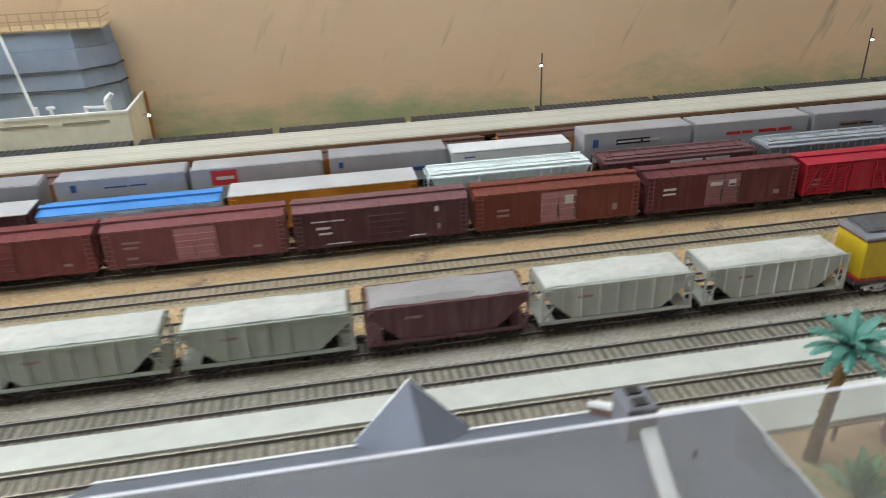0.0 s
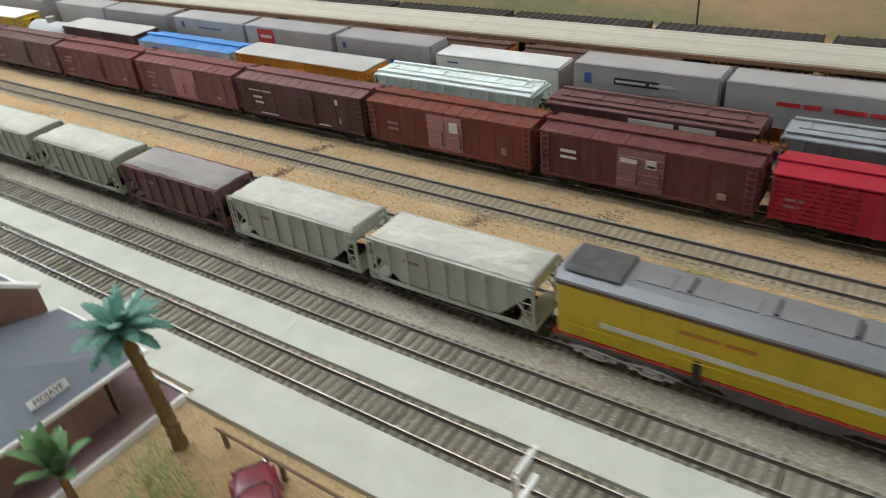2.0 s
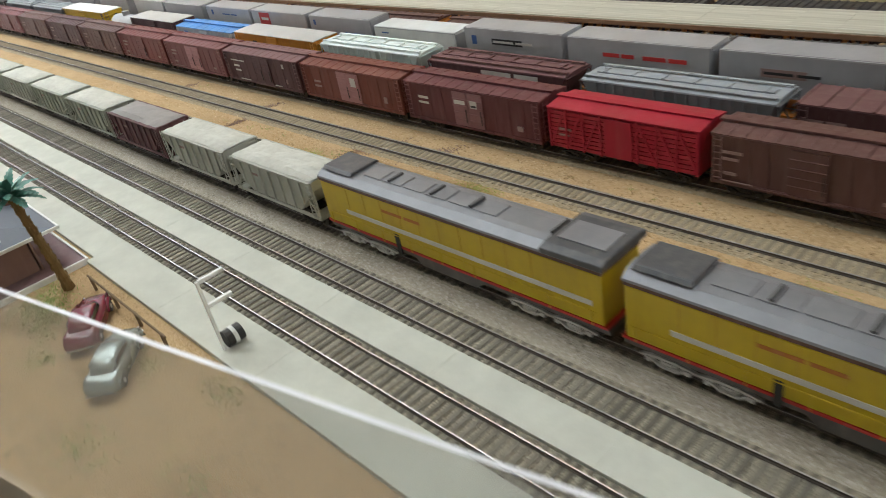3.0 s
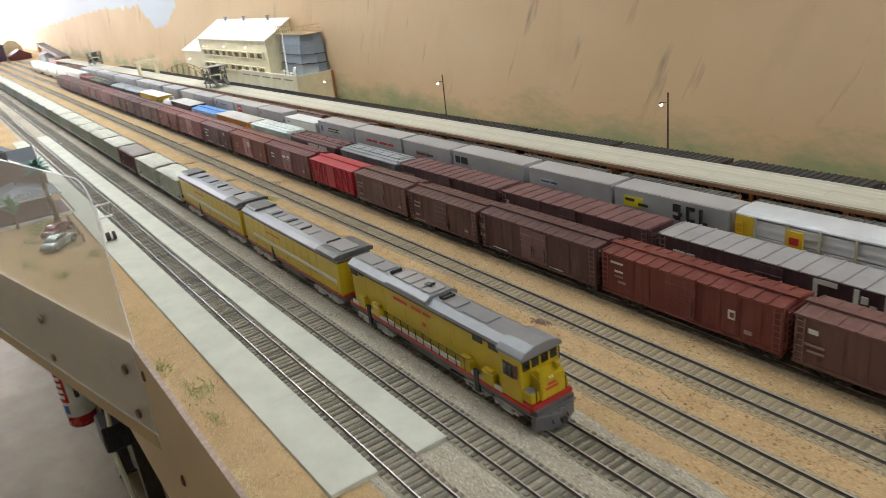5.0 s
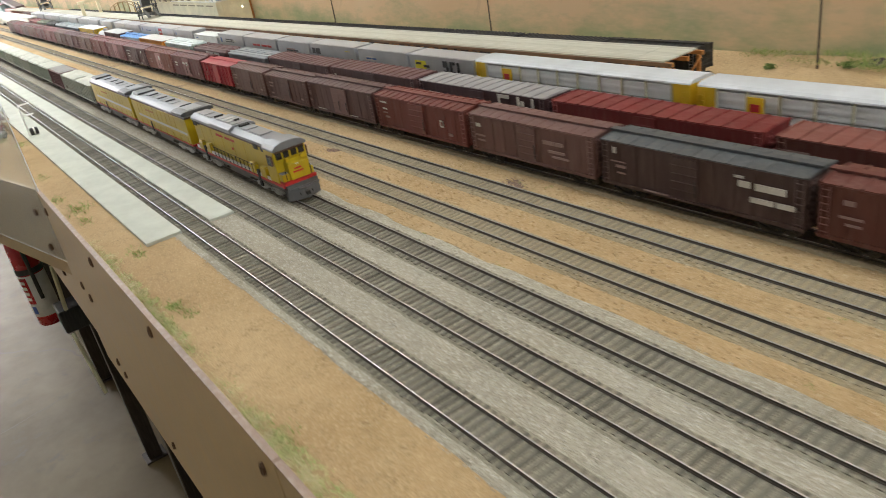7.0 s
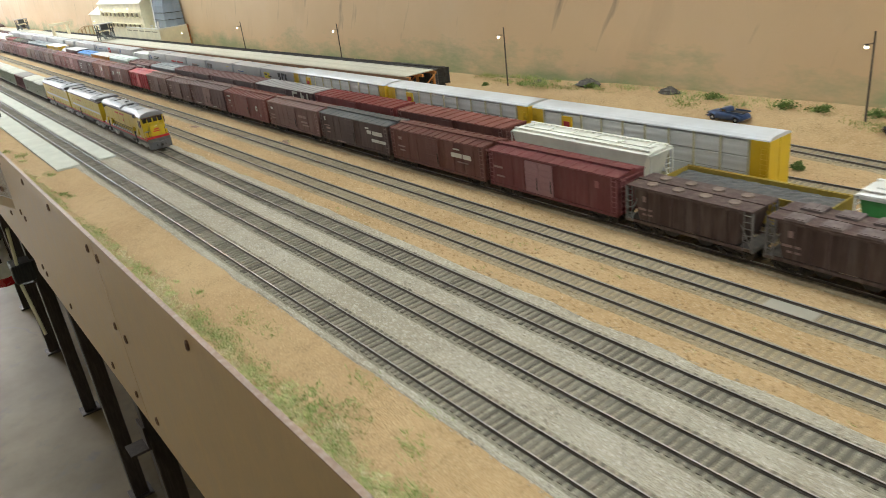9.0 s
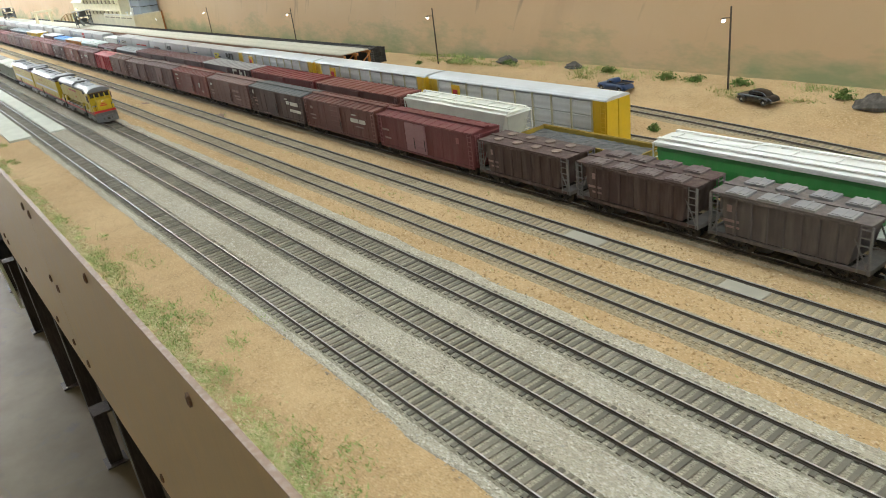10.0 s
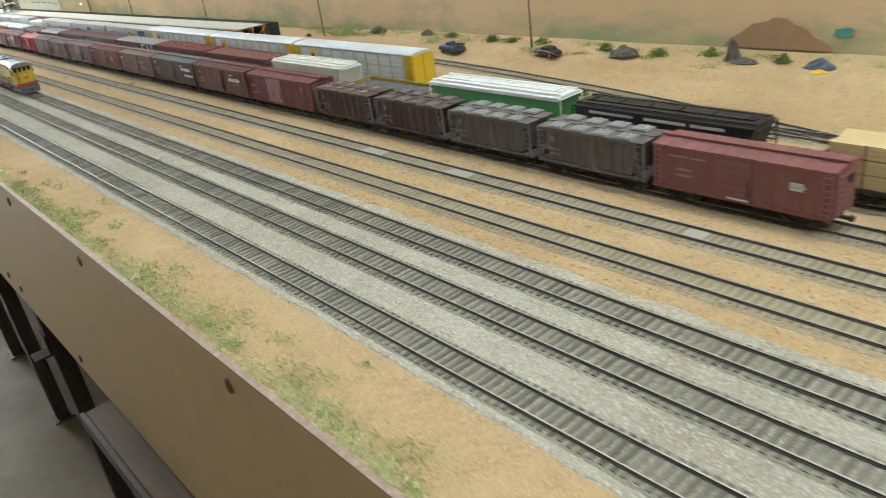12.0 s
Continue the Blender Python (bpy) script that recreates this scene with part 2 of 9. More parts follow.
def concrete_mat():
    m, nt, bs = base_mat("floor_concrete")
    tc = nt.nodes.new("ShaderNodeTexCoord").outputs["Object"]
    a = noise_of(nt, tc, 1.6, 6.0, 0.65)
    b = noise_of(nt, tc, 14.0, 5.0, 0.6)
    c = ramp_mix(nt, step(nt, a, 0.35, 0.68), (0.118, 0.088, 0.048), (0.205, 0.160, 0.095))
    c = ramp_mix(nt, step(nt, b, 0.58, 0.8), c, (0.13, 0.108, 0.075))
    d = noise_of(nt, tc, 4.5, 5.0, 0.7, (1.0, 1.0, 1.0), 0.8)
    c = ramp_mix(nt, step(nt, d, 0.60, 0.70), c, (0.12, 0.10, 0.075))
    crack = nt.nodes.new("ShaderNodeTexVoronoi")
    crack.feature = "DISTANCE_TO_EDGE"
    crack.inputs["Scale"].default_value = 1.1
    wob = nt.nodes.new("ShaderNodeMix")
    wob.data_type = "VECTOR"
    wob.inputs[0].default_value = 0.06
    nz = nt.nodes.new("ShaderNodeTexNoise")
    nz.inputs["Scale"].default_value = 5.0
    nt.links.new(tc, nz.inputs["Vector"])
    nt.links.new(tc, wob.inputs[4])
    nt.links.new(nz.outputs["Color"], wob.inputs[5])
    nt.links.new(wob.outputs[1], crack.inputs["Vector"])
    c = ramp_mix(nt, step(nt, crack.outputs["Distance"], 0.0025, 0.0), c, (0.15, 0.12, 0.09))
    nt.links.new(c, bs.inputs["Base Color"])
    r = nt.nodes.new("ShaderNodeMapRange")
    nt.links.new(b, r.inputs[0])
    r.inputs[3].default_value, r.inputs[4].default_value = 0.50, 0.72
    bs.inputs["Specular IOR Level"].default_value = 0.14
    nt.links.new(r.outputs[0], bs.inputs["Roughness"])
    bump(nt, bs, b, 0.08, 0.002)
    return m


M_FLOOR = concrete_mat()


def wood_mat(name, a, b, rough=0.6, along="x", scale=40.0):
    if name in MATS:
        return MATS[name]
    m, nt, bs = base_mat(name)
    tc = nt.nodes.new("ShaderNodeTexCoord").outputs["Object"]
    st = (0.12, 3.0, 3.0) if along == "x" else (3.0, 0.12, 3.0)
    g = noise_of(nt, tc, scale, 5.0, 0.65, st)
    big = noise_of(nt, tc, 4.0, 3.0, 0.5)
    c = ramp_mix(nt, step(nt, g, 0.3, 0.72), a, b)
    c = ramp_mix(nt, step(nt, big, 0.45, 0.8), c, tuple(x * 0.86 for x in a))
    nt.links.new(c, bs.inputs["Base Color"])
    bs.inputs["Roughness"].default_value = rough
    bump(nt, bs, g, 0.12, 0.0015)
    return m


def glass_mat(name, tint=(1, 1, 1), rough=0.02, ior=1.49):
    m, nt, bs = base_mat(name)
    bs.inputs["Base Color"].default_value = (*tint, 1)
    bs.inputs["Transmission Weight"].default_value = 1.0
    bs.inputs["Roughness"].default_value = rough
    bs.inputs["IOR"].default_value = ior
    return m


def acrylic_mat():
    """Thin clear sheet: fine scratches and dust, a white veil painted for window glare, real gloss on its faces."""
    m, nt, bs = base_mat("clear_acrylic")
    out = nt.nodes["Material Output"]
    tr = nt.nodes.new("ShaderNodeBsdfTransparent")
    tr.inputs[0].default_value = (0.955, 0.965, 0.965, 1)
    bs.inputs["Base Color"].default_value = (0.94, 0.94, 0.94, 1)
    bs.inputs["Roughness"].default_value = 0.06
    tc = nt.nodes.new("ShaderNodeTexCoord").outputs["Object"]
    sc = noise_of(nt, tc, 26.0, 6.0, 0.7)
    mr = nt.nodes.new("ShaderNodeMapRange")
    nt.links.new(sc, mr.inputs[0])
    mr.inputs[3].default_value, mr.inputs[4].default_value = 0.16, 0.29
    mx = nt.nodes.new("ShaderNodeMixShader")
    nt.links.new(mr.outputs[0], mx.inputs[0])
    nt.links.new(tr.outputs[0], mx.inputs[1])
    nt.links.new(bs.outputs[0], mx.inputs[2])
    nt.links.new(mx.outputs[0], out.inputs[0])
    return m


M_ACRYLIC = acrylic_mat()


def edge_mat(name, cover):
    """Sawn rim of the clear sheet: milky, half see-through."""
    m, nt, bs = base_mat(name)
    out = nt.nodes["Material Output"]
    tr = nt.nodes.new("ShaderNodeBsdfTransparent")
    bs.inputs["Base Color"].default_value = (0.80, 0.80, 0.84, 1)
    bs.inputs["Roughness"].default_value = 0.25
    mx = nt.nodes.new("ShaderNodeMixShader")
    mx.inputs[0].default_value = cover
    nt.links.new(tr.outputs[0], mx.inputs[1])
    nt.links.new(bs.outputs[0], mx.inputs[2])
    nt.links.new(mx.outputs[0], out.inputs[0])
    return m


M_ACRYL_EDGE = edge_mat("acrylic_edge", 0.82)


def lamp_mat(name, col, power):
    m, nt, bs = base_mat(name)
    bs.inputs["Base Color"].default_value = (0.9, 0.9, 0.9, 1)
    bs.inputs["Emission Color"].default_value = (*col, 1)
    bs.inputs["Emission Strength"].default_value = power
    return m


M_BULB = lamp_mat("bulb_glow", (1.0, 0.86, 0.60), 14.0)
M_TUBE = lamp_mat("fluorescent_diffuser", LIGHT_COL, LIGHT_E)

M_BLACK = paint("sooty_black", (0.022, 0.021, 0.020), 0.6, dust_amt=0.12)
M_UNDER = paint("underframe_grime", (0.026, 0.023, 0.020), 0.75, dust_amt=0.12)
M_WHEEL = paint("wheel_steel", (0.065, 0.055, 0.046), 0.5, metal=0.6, dust_amt=0.1)
M_TRUCK_SILVER = paint("truck_silver", (0.52, 0.52, 0.50), 0.45, metal=0.2, dust=(0.12, 0.10, 0.08), dust_amt=0.5)
M_WHITE = paint("letter_white", (0.58, 0.56, 0.52), 0.6, dust_amt=0.12)
M_CREAM_DIM = paint("letter_faded", (0.30, 0.20, 0.185), 0.7, dust_amt=0.15)
M_WHITE_CLEAN = paint("white_enamel", (0.80, 0.80, 0.78), 0.4, dust_amt=0.10)
M_LAMPGREY = paint("lead_grey_roof", (0.215, 0.220, 0.240), 0.40, dust=(0.30, 0.30, 0.31), dust_amt=0.25, metal=0.2, spec=0.45)
M_YELLOW = paint("armour_yellow", (0.49, 0.350, 0.008), 0.36, dust=(0.26, 0.17, 0.03), dust_amt=0.36, spec=0.5)
M_YELLOW_CAR = paint("safety_yellow", (0.72, 0.47, 0.02), 0.45, dust_amt=0.12)
M_RED_STRIPE = paint("stripe_red", (0.46, 0.025, 0.02), 0.4, dust_amt=0.08)
M_DARKGLASS = paint("cab_glass_dark", (0.012, 0.013, 0.014), 0.08, dust_amt=0.0, spec=0.8)
M_PLATFORM = paint("platform_concrete", (0.53, 0.535, 0.465), 0.8, dust=(0.50, 0.47, 0.38), dust_amt=0.18, grain=500.0, spec=0.2)
M_FASCIA = paint("fascia_hardboard", (0.44, 0.305, 0.150), 0.42, dust=(0.30, 0.20, 0.11), dust_amt=0.30, grain=300.0, spec=0.45)
M_FASCIA_CAP = paint("fascia_edge", (0.30, 0.20, 0.15), 0.6, dust=(0.62, 0.54, 0.46), dust_amt=0.7)
M_SCREW = paint("screw_rusty", (0.14, 0.075, 0.04), 0.5, metal=0.5, dust_amt=0.1)
M_STEEL_DARK = paint("steel_leg_brown", (0.045, 0.032, 0.026), 0.5, metal=0.2, dust_amt=0.15)
M_WALL = paint("room_wall_paint", (0.42, 0.395, 0.35), 0.8, dust_amt=0.06, grain=60.0, spec=0.2)
M_CEIL = paint("ceiling_paint", (0.56, 0.55, 0.51), 0.9, dust_amt=0.05, grain=60.0, spec=0.15)
M_DECK = wood_mat("dock_planks", (0.36, 0.34, 0.265), (0.62, 0.60, 0.51), 0.8, "x", 60.0)
M_TIMBER = wood_mat("orange_timber", (0.40, 0.155, 0.035), (0.52, 0.235, 0.07), 0.7, "y", 90.0)
M_PLASTER = paint("ice_house_cream", (0.80, 0.74, 0.54), 0.75, dust_amt=0.15, spec=0.2)
M_SILO = paint("grey_block_tank", (0.27, 0.32, 0.39), 0.7, dust_amt=0.25)
M_PLANK = wood_mat("shelf_plank", (0.075, 0.045, 0.026), (0.145, 0.088, 0.050), 0.6, "x", 30.0)

# ---------------------------------------------------------------- mesh helpers


class Shape:
    """Collects boxes, prisms, tubes and discs into one mesh."""

    def __init__(self):
        self.v, self.f = [], []

    def add(self, verts, faces):
        o = len(self.v)
        self.v += verts
        self.f += [tuple(i + o for i in q) for q in faces]
        return self

    def box(self, x0, x1, y0, y1, z0, z1):
        vs = [(x, y, z) for x in (x0, x1) for y in (y0, y1) for z in (z0, z1)]
        return self.add(vs, [(0, 1, 3, 2), (4, 6, 7, 5), (0, 4, 5, 1), (2, 3, 7, 6), (0, 2, 6, 4), (1, 5, 7, 3)])

    def prism(self, prof, x0, x1, axis="x"):
        """A profile of (side, up) pairs, anticlockwise, run along x (or along y with axis 'y')."""
        n = len(prof)
        if axis == "x":
            vs = [(x0, a, b) for a, b in prof] + [(x1, a, b) for a, b in prof]
            fs = [tuple(range(n))[::-1], tuple(range(n, 2 * n))]
            fs += [(i, (i + 1) % n, n + (i + 1) % n, n + i) for i in range(n)]
        else:
            vs = [(a, x0, b) for a, b in prof] + [(a, x1, b) for a, b in prof]
            fs = [tuple(range(n)), tuple(range(n, 2 * n))[::-1]]
            fs += [(i, n + i, n + (i + 1) % n, (i + 1) % n) for i in range(n)]
        return self.add(vs, fs)

    def plan(self, outline, z0, z1):
        """A plan outline of (x, y) pairs, anticlockwise, raised from z0 to z1."""
        n = len(outline)
        vs = [(x, y, z0) for x, y in outline] + [(x, y, z1) for x, y in outline]
        return self.add(vs, [tuple(range(n))[::-1], tuple(range(n, 2 * n))] + [(i, (i + 1) % n, n + (i + 1) % n, n + i) for i in range(n)])

    def loft(self, sections):
        """Rings of points of equal count, joined one to the next, both ends closed."""
        n = len(sections[0])
        vs = [p for ring in sections for p in ring]
        fs = [tuple(range(n))[::-1], tuple(range((len(sections) - 1) * n, len(sections) * n))]
        for k in range(len(sections) - 1):
            fs += [(k * n + i, k * n + (i + 1) % n, (k + 1) * n + (i + 1) % n, (k + 1) * n + i) for i in range(n)]
        return self.add(vs, fs)

    def tube(self, p, q, r, n=6, r2=None):
        p, q = Vector(p), Vector(q)
        d = (q - p).normalized()
        a = d.orthogonal().normalized()
        b = d.cross(a)
        r2 = r if r2 is None else r2
        vs = []
        for c, rr in ((p, r), (q, r2)):
            for i in range(n):
                t = 2 * math.pi * i / n
                vs.append(tuple(c + a * (rr * math.cos(t)) + b * (rr * math.sin(t))))
        fs = [tuple(range(n))[::-1], tuple(range(n, 2 * n))]
        fs += [(i, (i + 1) % n, n + (i + 1) % n, n + i) for i in range(n)]
        return self.add(vs, fs)

    def ball(self, c, r, n=8, squash=1.0):
        vs, fs = [], []
        rings = n // 2
        for j in range(1, rings):
            th = math.pi * j / rings
            for i in range(n):
                t = 2 * math.pi * i / n
                vs.append((c[0] + r * math.sin(th) * math.cos(t), c[1] + r * math.sin(th) * math.sin(t), c[2] + r * squash * math.cos(th)))
        top, bot = len(vs), len(vs) + 1
        vs += [(c[0], c[1], c[2] + r * squash), (c[0], c[1], c[2] - r * squash)]
        for j in range(rings - 2):
            for i in range(n):
                fs.append((j * n + i, (j + 1) * n + i, (j + 1) * n + (i + 1) % n, j * n + (i + 1) % n))
        for i in range(n):
            fs.append((top, i, (i + 1) % n))
            fs.append((bot, (rings - 2) * n + (i + 1) % n, (rings - 2) * n + i))
        return self.add(vs, fs)

    def mesh(self, name, mat, bevel=0.0, smooth=False, segs=1):
        me = bpy.data.meshes.new(name)
        me.from_pydata(self.v, [], self.f)
        if bevel > 0:
            bm = bmesh.new()
            bm.from_mesh(me)
            bmesh.ops.bevel(bm, geom=bm.edges[:], offset=bevel, segments=segs, affect="EDGES", clamp_overlap=True)
            bm.to_mesh(me)
            bm.free()
        if smooth:
            me.polygons.foreach_set("use_smooth", [True] * len(me.polygons))
        me.materials.append(mat)
        me.update()
        return me


CACHE = {}


def part(name, shape, mat, parent, label="", bevel=0.0, smooth=False, key=None, at=None, segs=1):
    """Links one mesh object under a thing or a part. shape may be a function, called once for each key."""
    if key is not None:
        k = (name, key, mat.name)
        if k not in CACHE:
            CACHE[k] = (shape() if callable(shape) else shape).mesh(name, mat, bevel, smooth, segs)
        me = CACHE[k]
    else:
        me = (shape() if callable(shape) else shape).mesh(name, mat, bevel, smooth, segs)
    ob = new(name, me)
    if parent is not None:
        ob.parent = parent
    if at is not None:
        ob.matrix_basis = at
    if label:
        tagged(ob, label)
    return ob


def thing(name, m, label, category, group="", kind=""):
    ob = new(name)
    ob.empty_display_size = 0.01
    ob.matrix_basis = m
    return tagged(ob, label, category, group, kind)


def solid(name, shape, mat, label, category="", kind="", bevel=0.0, smooth=False, at=None, group=""):
    ob = new(name, shape.mesh(name, mat, bevel, smooth))
    if at is not None:
        ob.matrix_basis = at
    return tagged(ob, label, category, group, kind)

# ---------------------------------------------------------------- the room
WX, EX, SY = ROOM


def back_y(x):
    return BACK_A + BACK_B * x


sh = Shape().box(WX - 0.2, EX + 0.2, SY - 0.2, 0.95, FLOOR_Z - 0.1, FLOOR_Z)
solid("floor", sh, M_FLOOR, "worn polished concrete floor of the club room aisle", "floor", "structure")
sh = Shape().box(WX - 0.2, EX + 0.2, SY - 0.2, 0.95, CEIL_Z, CEIL_Z + 0.1)
solid("ceiling", sh, M_CEIL, "plain off-white painted ceiling", "ceiling", "structure")
sh = Shape().add([(WX, back_y(WX), FLOOR_Z), (EX, back_y(EX), FLOOR_Z), (EX, back_y(EX), CEIL_Z), (WX, back_y(WX), CEIL_Z),
                  (WX, 0.95, FLOOR_Z), (EX, 0.95, FLOOR_Z), (EX, 0.95, CEIL_Z), (WX, 0.95, CEIL_Z)],
                 [(0, 1, 2, 3), (5, 4, 7, 6), (0, 4, 5, 1), (3, 2, 6, 7), (0, 3, 7, 4), (1, 5, 6, 2)])
solid("wall_north", sh, M_BACKDROP, "peach desert hills painted on the backdrop wall", "backdrop", "structure")
solid("wall_south", Shape().box(WX, EX, SY - 0.15, SY, FLOOR_Z, CEIL_Z), M_WALL, "plain cream room wall across the aisle", "wall", "structure")
solid("wall_east", Shape().box(EX, EX + 0.15, SY - 0.15, 0.95, FLOOR_Z, CEIL_Z), M_WALL, "plain cream end wall", "wall", "structure")
# west wall with a wide glazed opening
wy0, wy1, wz0, wz1 = -2.0, 0.30, -0.95, 1.35
sh = Shape()
sh.box(WX - 0.15, WX, SY - 0.15, wy0, FLOOR_Z, CEIL_Z)
sh.box(WX - 0.15, WX, wy1, 0.95, FLOOR_Z, CEIL_Z)
sh.box(WX - 0.15, WX, wy0, wy1, FLOOR_Z, wz0)
sh.box(WX - 0.15, WX, wy0, wy1, wz1, CEIL_Z)
solid("wall_west", sh, M_WALL, "cream end wall with a wide bright window", "wall", "structure")
win = thing("window_1", pose(WX - 0.08, 0, 0), "wide white-framed window flooded with daylight", "window", kind="structure")
sh = Shape()
for yy in (wy0 + 0.03, (2 * wy0 + wy1) / 3, (wy0 + 2 * wy1) / 3, wy1 - 0.03):
    sh.box(-0.03, 0.03, yy - 0.03, yy + 0.03, wz0, wz1)
for zz in (wz0 + 0.03, wz1 - 0.03):
    sh.box(-0.027, 0.027, wy0, wy1, zz - 0.03, zz + 0.03)
part("window_frame", sh, M_WHITE_CLEAN, win)
pane = part("pane", Shape().box(-0.004, 0.004, wy0, wy1, wz0, wz1), glass_mat("window_glass", ior=1.02), win)
pane.visible_shadow = False
solid("ground", Shape().box(-60, WX - 0.16, -40, 40, FLOOR_Z - 0.12, FLOOR_Z - 0.02),
      paint("sunlit_paving", (0.62, 0.60, 0.56), 0.9, dust_amt=0.2, grain=20), "pale sunlit paving outside the window", "ground", "structure")

# daylight of the window and the ceiling fixtures
lamp = bpy.data.lights.new("window_daylight", "AREA")
lamp.shape, lamp.size, lamp.size_y, lamp.energy, lamp.color = "RECTANGLE", wy1 - wy0, wz1 - wz0, WINDOW_W, (1.0, 0.98, 0.95)
new("window_daylight", lamp).matrix_basis = look((WX + 0.05, (wy0 + wy1) / 2, 0.2), (-5.0, -0.9, -0.6))
sun = bpy.data.lights.new("sun", "SUN")
sun.energy, sun.angle, sun.color = 3.0, radians(0.6), (1.0, 0.95, 0.86)
new("sun", sun).matrix_basis = look((-20, -3, 14), (-9.5, 0, 0))


def ceiling_light(x, y):
    root = thing("ceiling_light", pose(x, y, CEIL_Z), "long white fluorescent ceiling fixture out of view", "ceiling light", "ceiling lights")
    part("frame", lambda: Shape().box(-0.62, 0.62, -0.16, 0.16, -0.05, -0.001), M_WHITE_CLEAN, root, key="cl")
    part("diffuser", lambda: Shape().box(-0.60, 0.60, -0.14, 0.14, -0.062, -0.0505), M_TUBE, root, key="cl")


# unseen fixtures: uneven spacing and the row at y 0.02 added to balance brightness
for lx in (-8.3, -7.0, -5.7, -4.4, -3.1, -1.8, -0.5, 1.75, 3.0, 4.2):
    for ly in (LIGHT_ROWS[:1] if lx < -2.0 else (LIGHT_ROWS[1:] if lx == 1.75 else LIGHT_ROWS)) + ((0.02,) if -2.0 < lx < 0.0 else ()):
        ceiling_light(lx, ly)

# ---------------------------------------------------------------- the layout table
X0, X1 = -8.4, 4.6
EDGE = [(X0, -0.2675), (0.245, -0.2675), (0.672, -0.1695), (X1, -0.1695)]     # front edge of the scenery


def edge_y(x):
    for (xa, ya), (xb, yb) in zip(EDGE, EDGE[1:]):
        if xa <= x <= xb:
            return ya + (yb - ya) * (x - xa) / (xb - xa)
    return EDGE[-1][1]


def ground_rise(x, y):
    """The desert swells up towards the backdrop, most past the dock's east end."""
    u = min(1.0, max(0.0, (x - 1.18) / 0.25))
    v = min(1.0, max(0.0, (y - 0.468) / 0.030))
    low = 0.012 * max(0.0, (y - 0.47) / 0.12) ** 1.3
    return low + 0.0095 * u * v * v * (3 - 2 * v)


def ground_sheet():
    """One sheet of sifted ground, gently uneven, from the front edge to the backdrop."""
    xs = list(np.arange(X0, -1.0, 0.05)) + list(np.arange(-1.0, 3.0, 0.009)) + list(np.arange(3.0, X1 + 0.01, 0.05))
    ny = 84
    vs, fs = [], []
    for x in xs:
        a, b = edge_y(x), back_y(x)
        for j in range(ny + 1):
            y = a + (b - a) * j / ny
            n = noise.noise(Vector((x * 9, y * 9, 0.3))) * 0.0011 + noise.noise(Vector((x * 60, y * 60, 2.0))) * 0.0006
            flat = 1.0 if (y < -0.125 or y > 0.37) else 0.18
            vs.append((x, y, GROUND + n * flat + ground_rise(x, y)))
    m = ny + 1
    for i in range(len(xs) - 1):
        for j in range(ny):
            fs.append((i * m + j, (i + 1) * m + j, (i + 1) * m + j + 1, i * m + j + 1))
    return Shape().add(vs, fs)


solid("layout_ground", ground_sheet(), M_SAND, "sandy desert scenery sifted over the layout table", "ground", "structure", smooth=True)

# table deck below the scenery, fascia boards, legs
sh = Shape()
for (xa, ya), (xb, yb) in zip(EDGE, EDGE[1:]):
    sh.add([(xa, ya, -0.030), (xb, yb, -0.030), (xb, 0.56, -0.030), (xa, 0.56, -0.030), (xa, ya, -0.0085), (xb, yb, -0.0085), (xb, 0.56, -0.0085), (xa, 0.56, -0.0085)],
           [(0, 3, 2, 1), (4, 5, 6, 7), (0, 1, 5, 4), (2, 3, 7, 6), (1, 2, 6, 5), (3, 0, 4, 7)])
solid("table_deck", sh, M_PLANK, "dark plywood deck below the scenery", "table", "structure")


def board(xa, ya, xb, yb, z0, z1, thick=0.0038):
    """An upright board whose back face runs from a to b; it is thick towards the aisle."""
    d = Vector((xb - xa, yb - ya, 0)).normalized()
    o = Vector((d.y, -d.x, 0)) * thick
    p = [(xa, ya), (xb, yb), (xb + o.x, yb + o.y), (xa + o.x, ya + o.y)]
    vs = [(x, y, z) for z in (z0, z1) for x, y in p]
    return Shape().add(vs, [(0, 3, 2, 1), (4, 5, 6, 7), (0, 1, 5, 4), (1, 2, 6, 5), (2, 3, 7, 6), (3, 0, 4, 7)])


fascia = thing("fascia", pose(0, 0, 0), "tan hardboard fascia along the table's front edge", "fascia", kind="structure")
FB = -0.240
for xa, xb in ((0.675, 1.334), (1.3355, 2.55), (2.552, 3.6), (3.602, X1)):
    part("panel", board(xa, -0.1700, xb, -0.1700, FB, -0.0022), M_FASCIA, fascia)
    part("edge_strip", Shape().box(xa, xb, -0.1740, -0.1698, -0.0022, -0.0010), M_FASCIA_CAP, fascia, "worn pale top edge")
part("panel", board(0.245, -0.2680, 0.672, -0.1700, -0.118, -0.0022), M_FASCIA, fascia)
part("panel", board(-1.6, -0.2680, 0.2435, -0.2680, -0.118, -0.0022), M_FASCIA, fascia)
part("panel", board(X0, -0.2680, -1.6025, -0.2680, -0.118, -0.0022), M_FASCIA, fascia)
part("panel", board(-1.6, -0.1640, 0.671, -0.1640, FB, -0.031), M_FASCIA, fascia, "set-back lower board")
part("panel", board(X0, -0.1640, -1.6025, -0.1640, FB, -0.031), M_FASCIA, fascia)


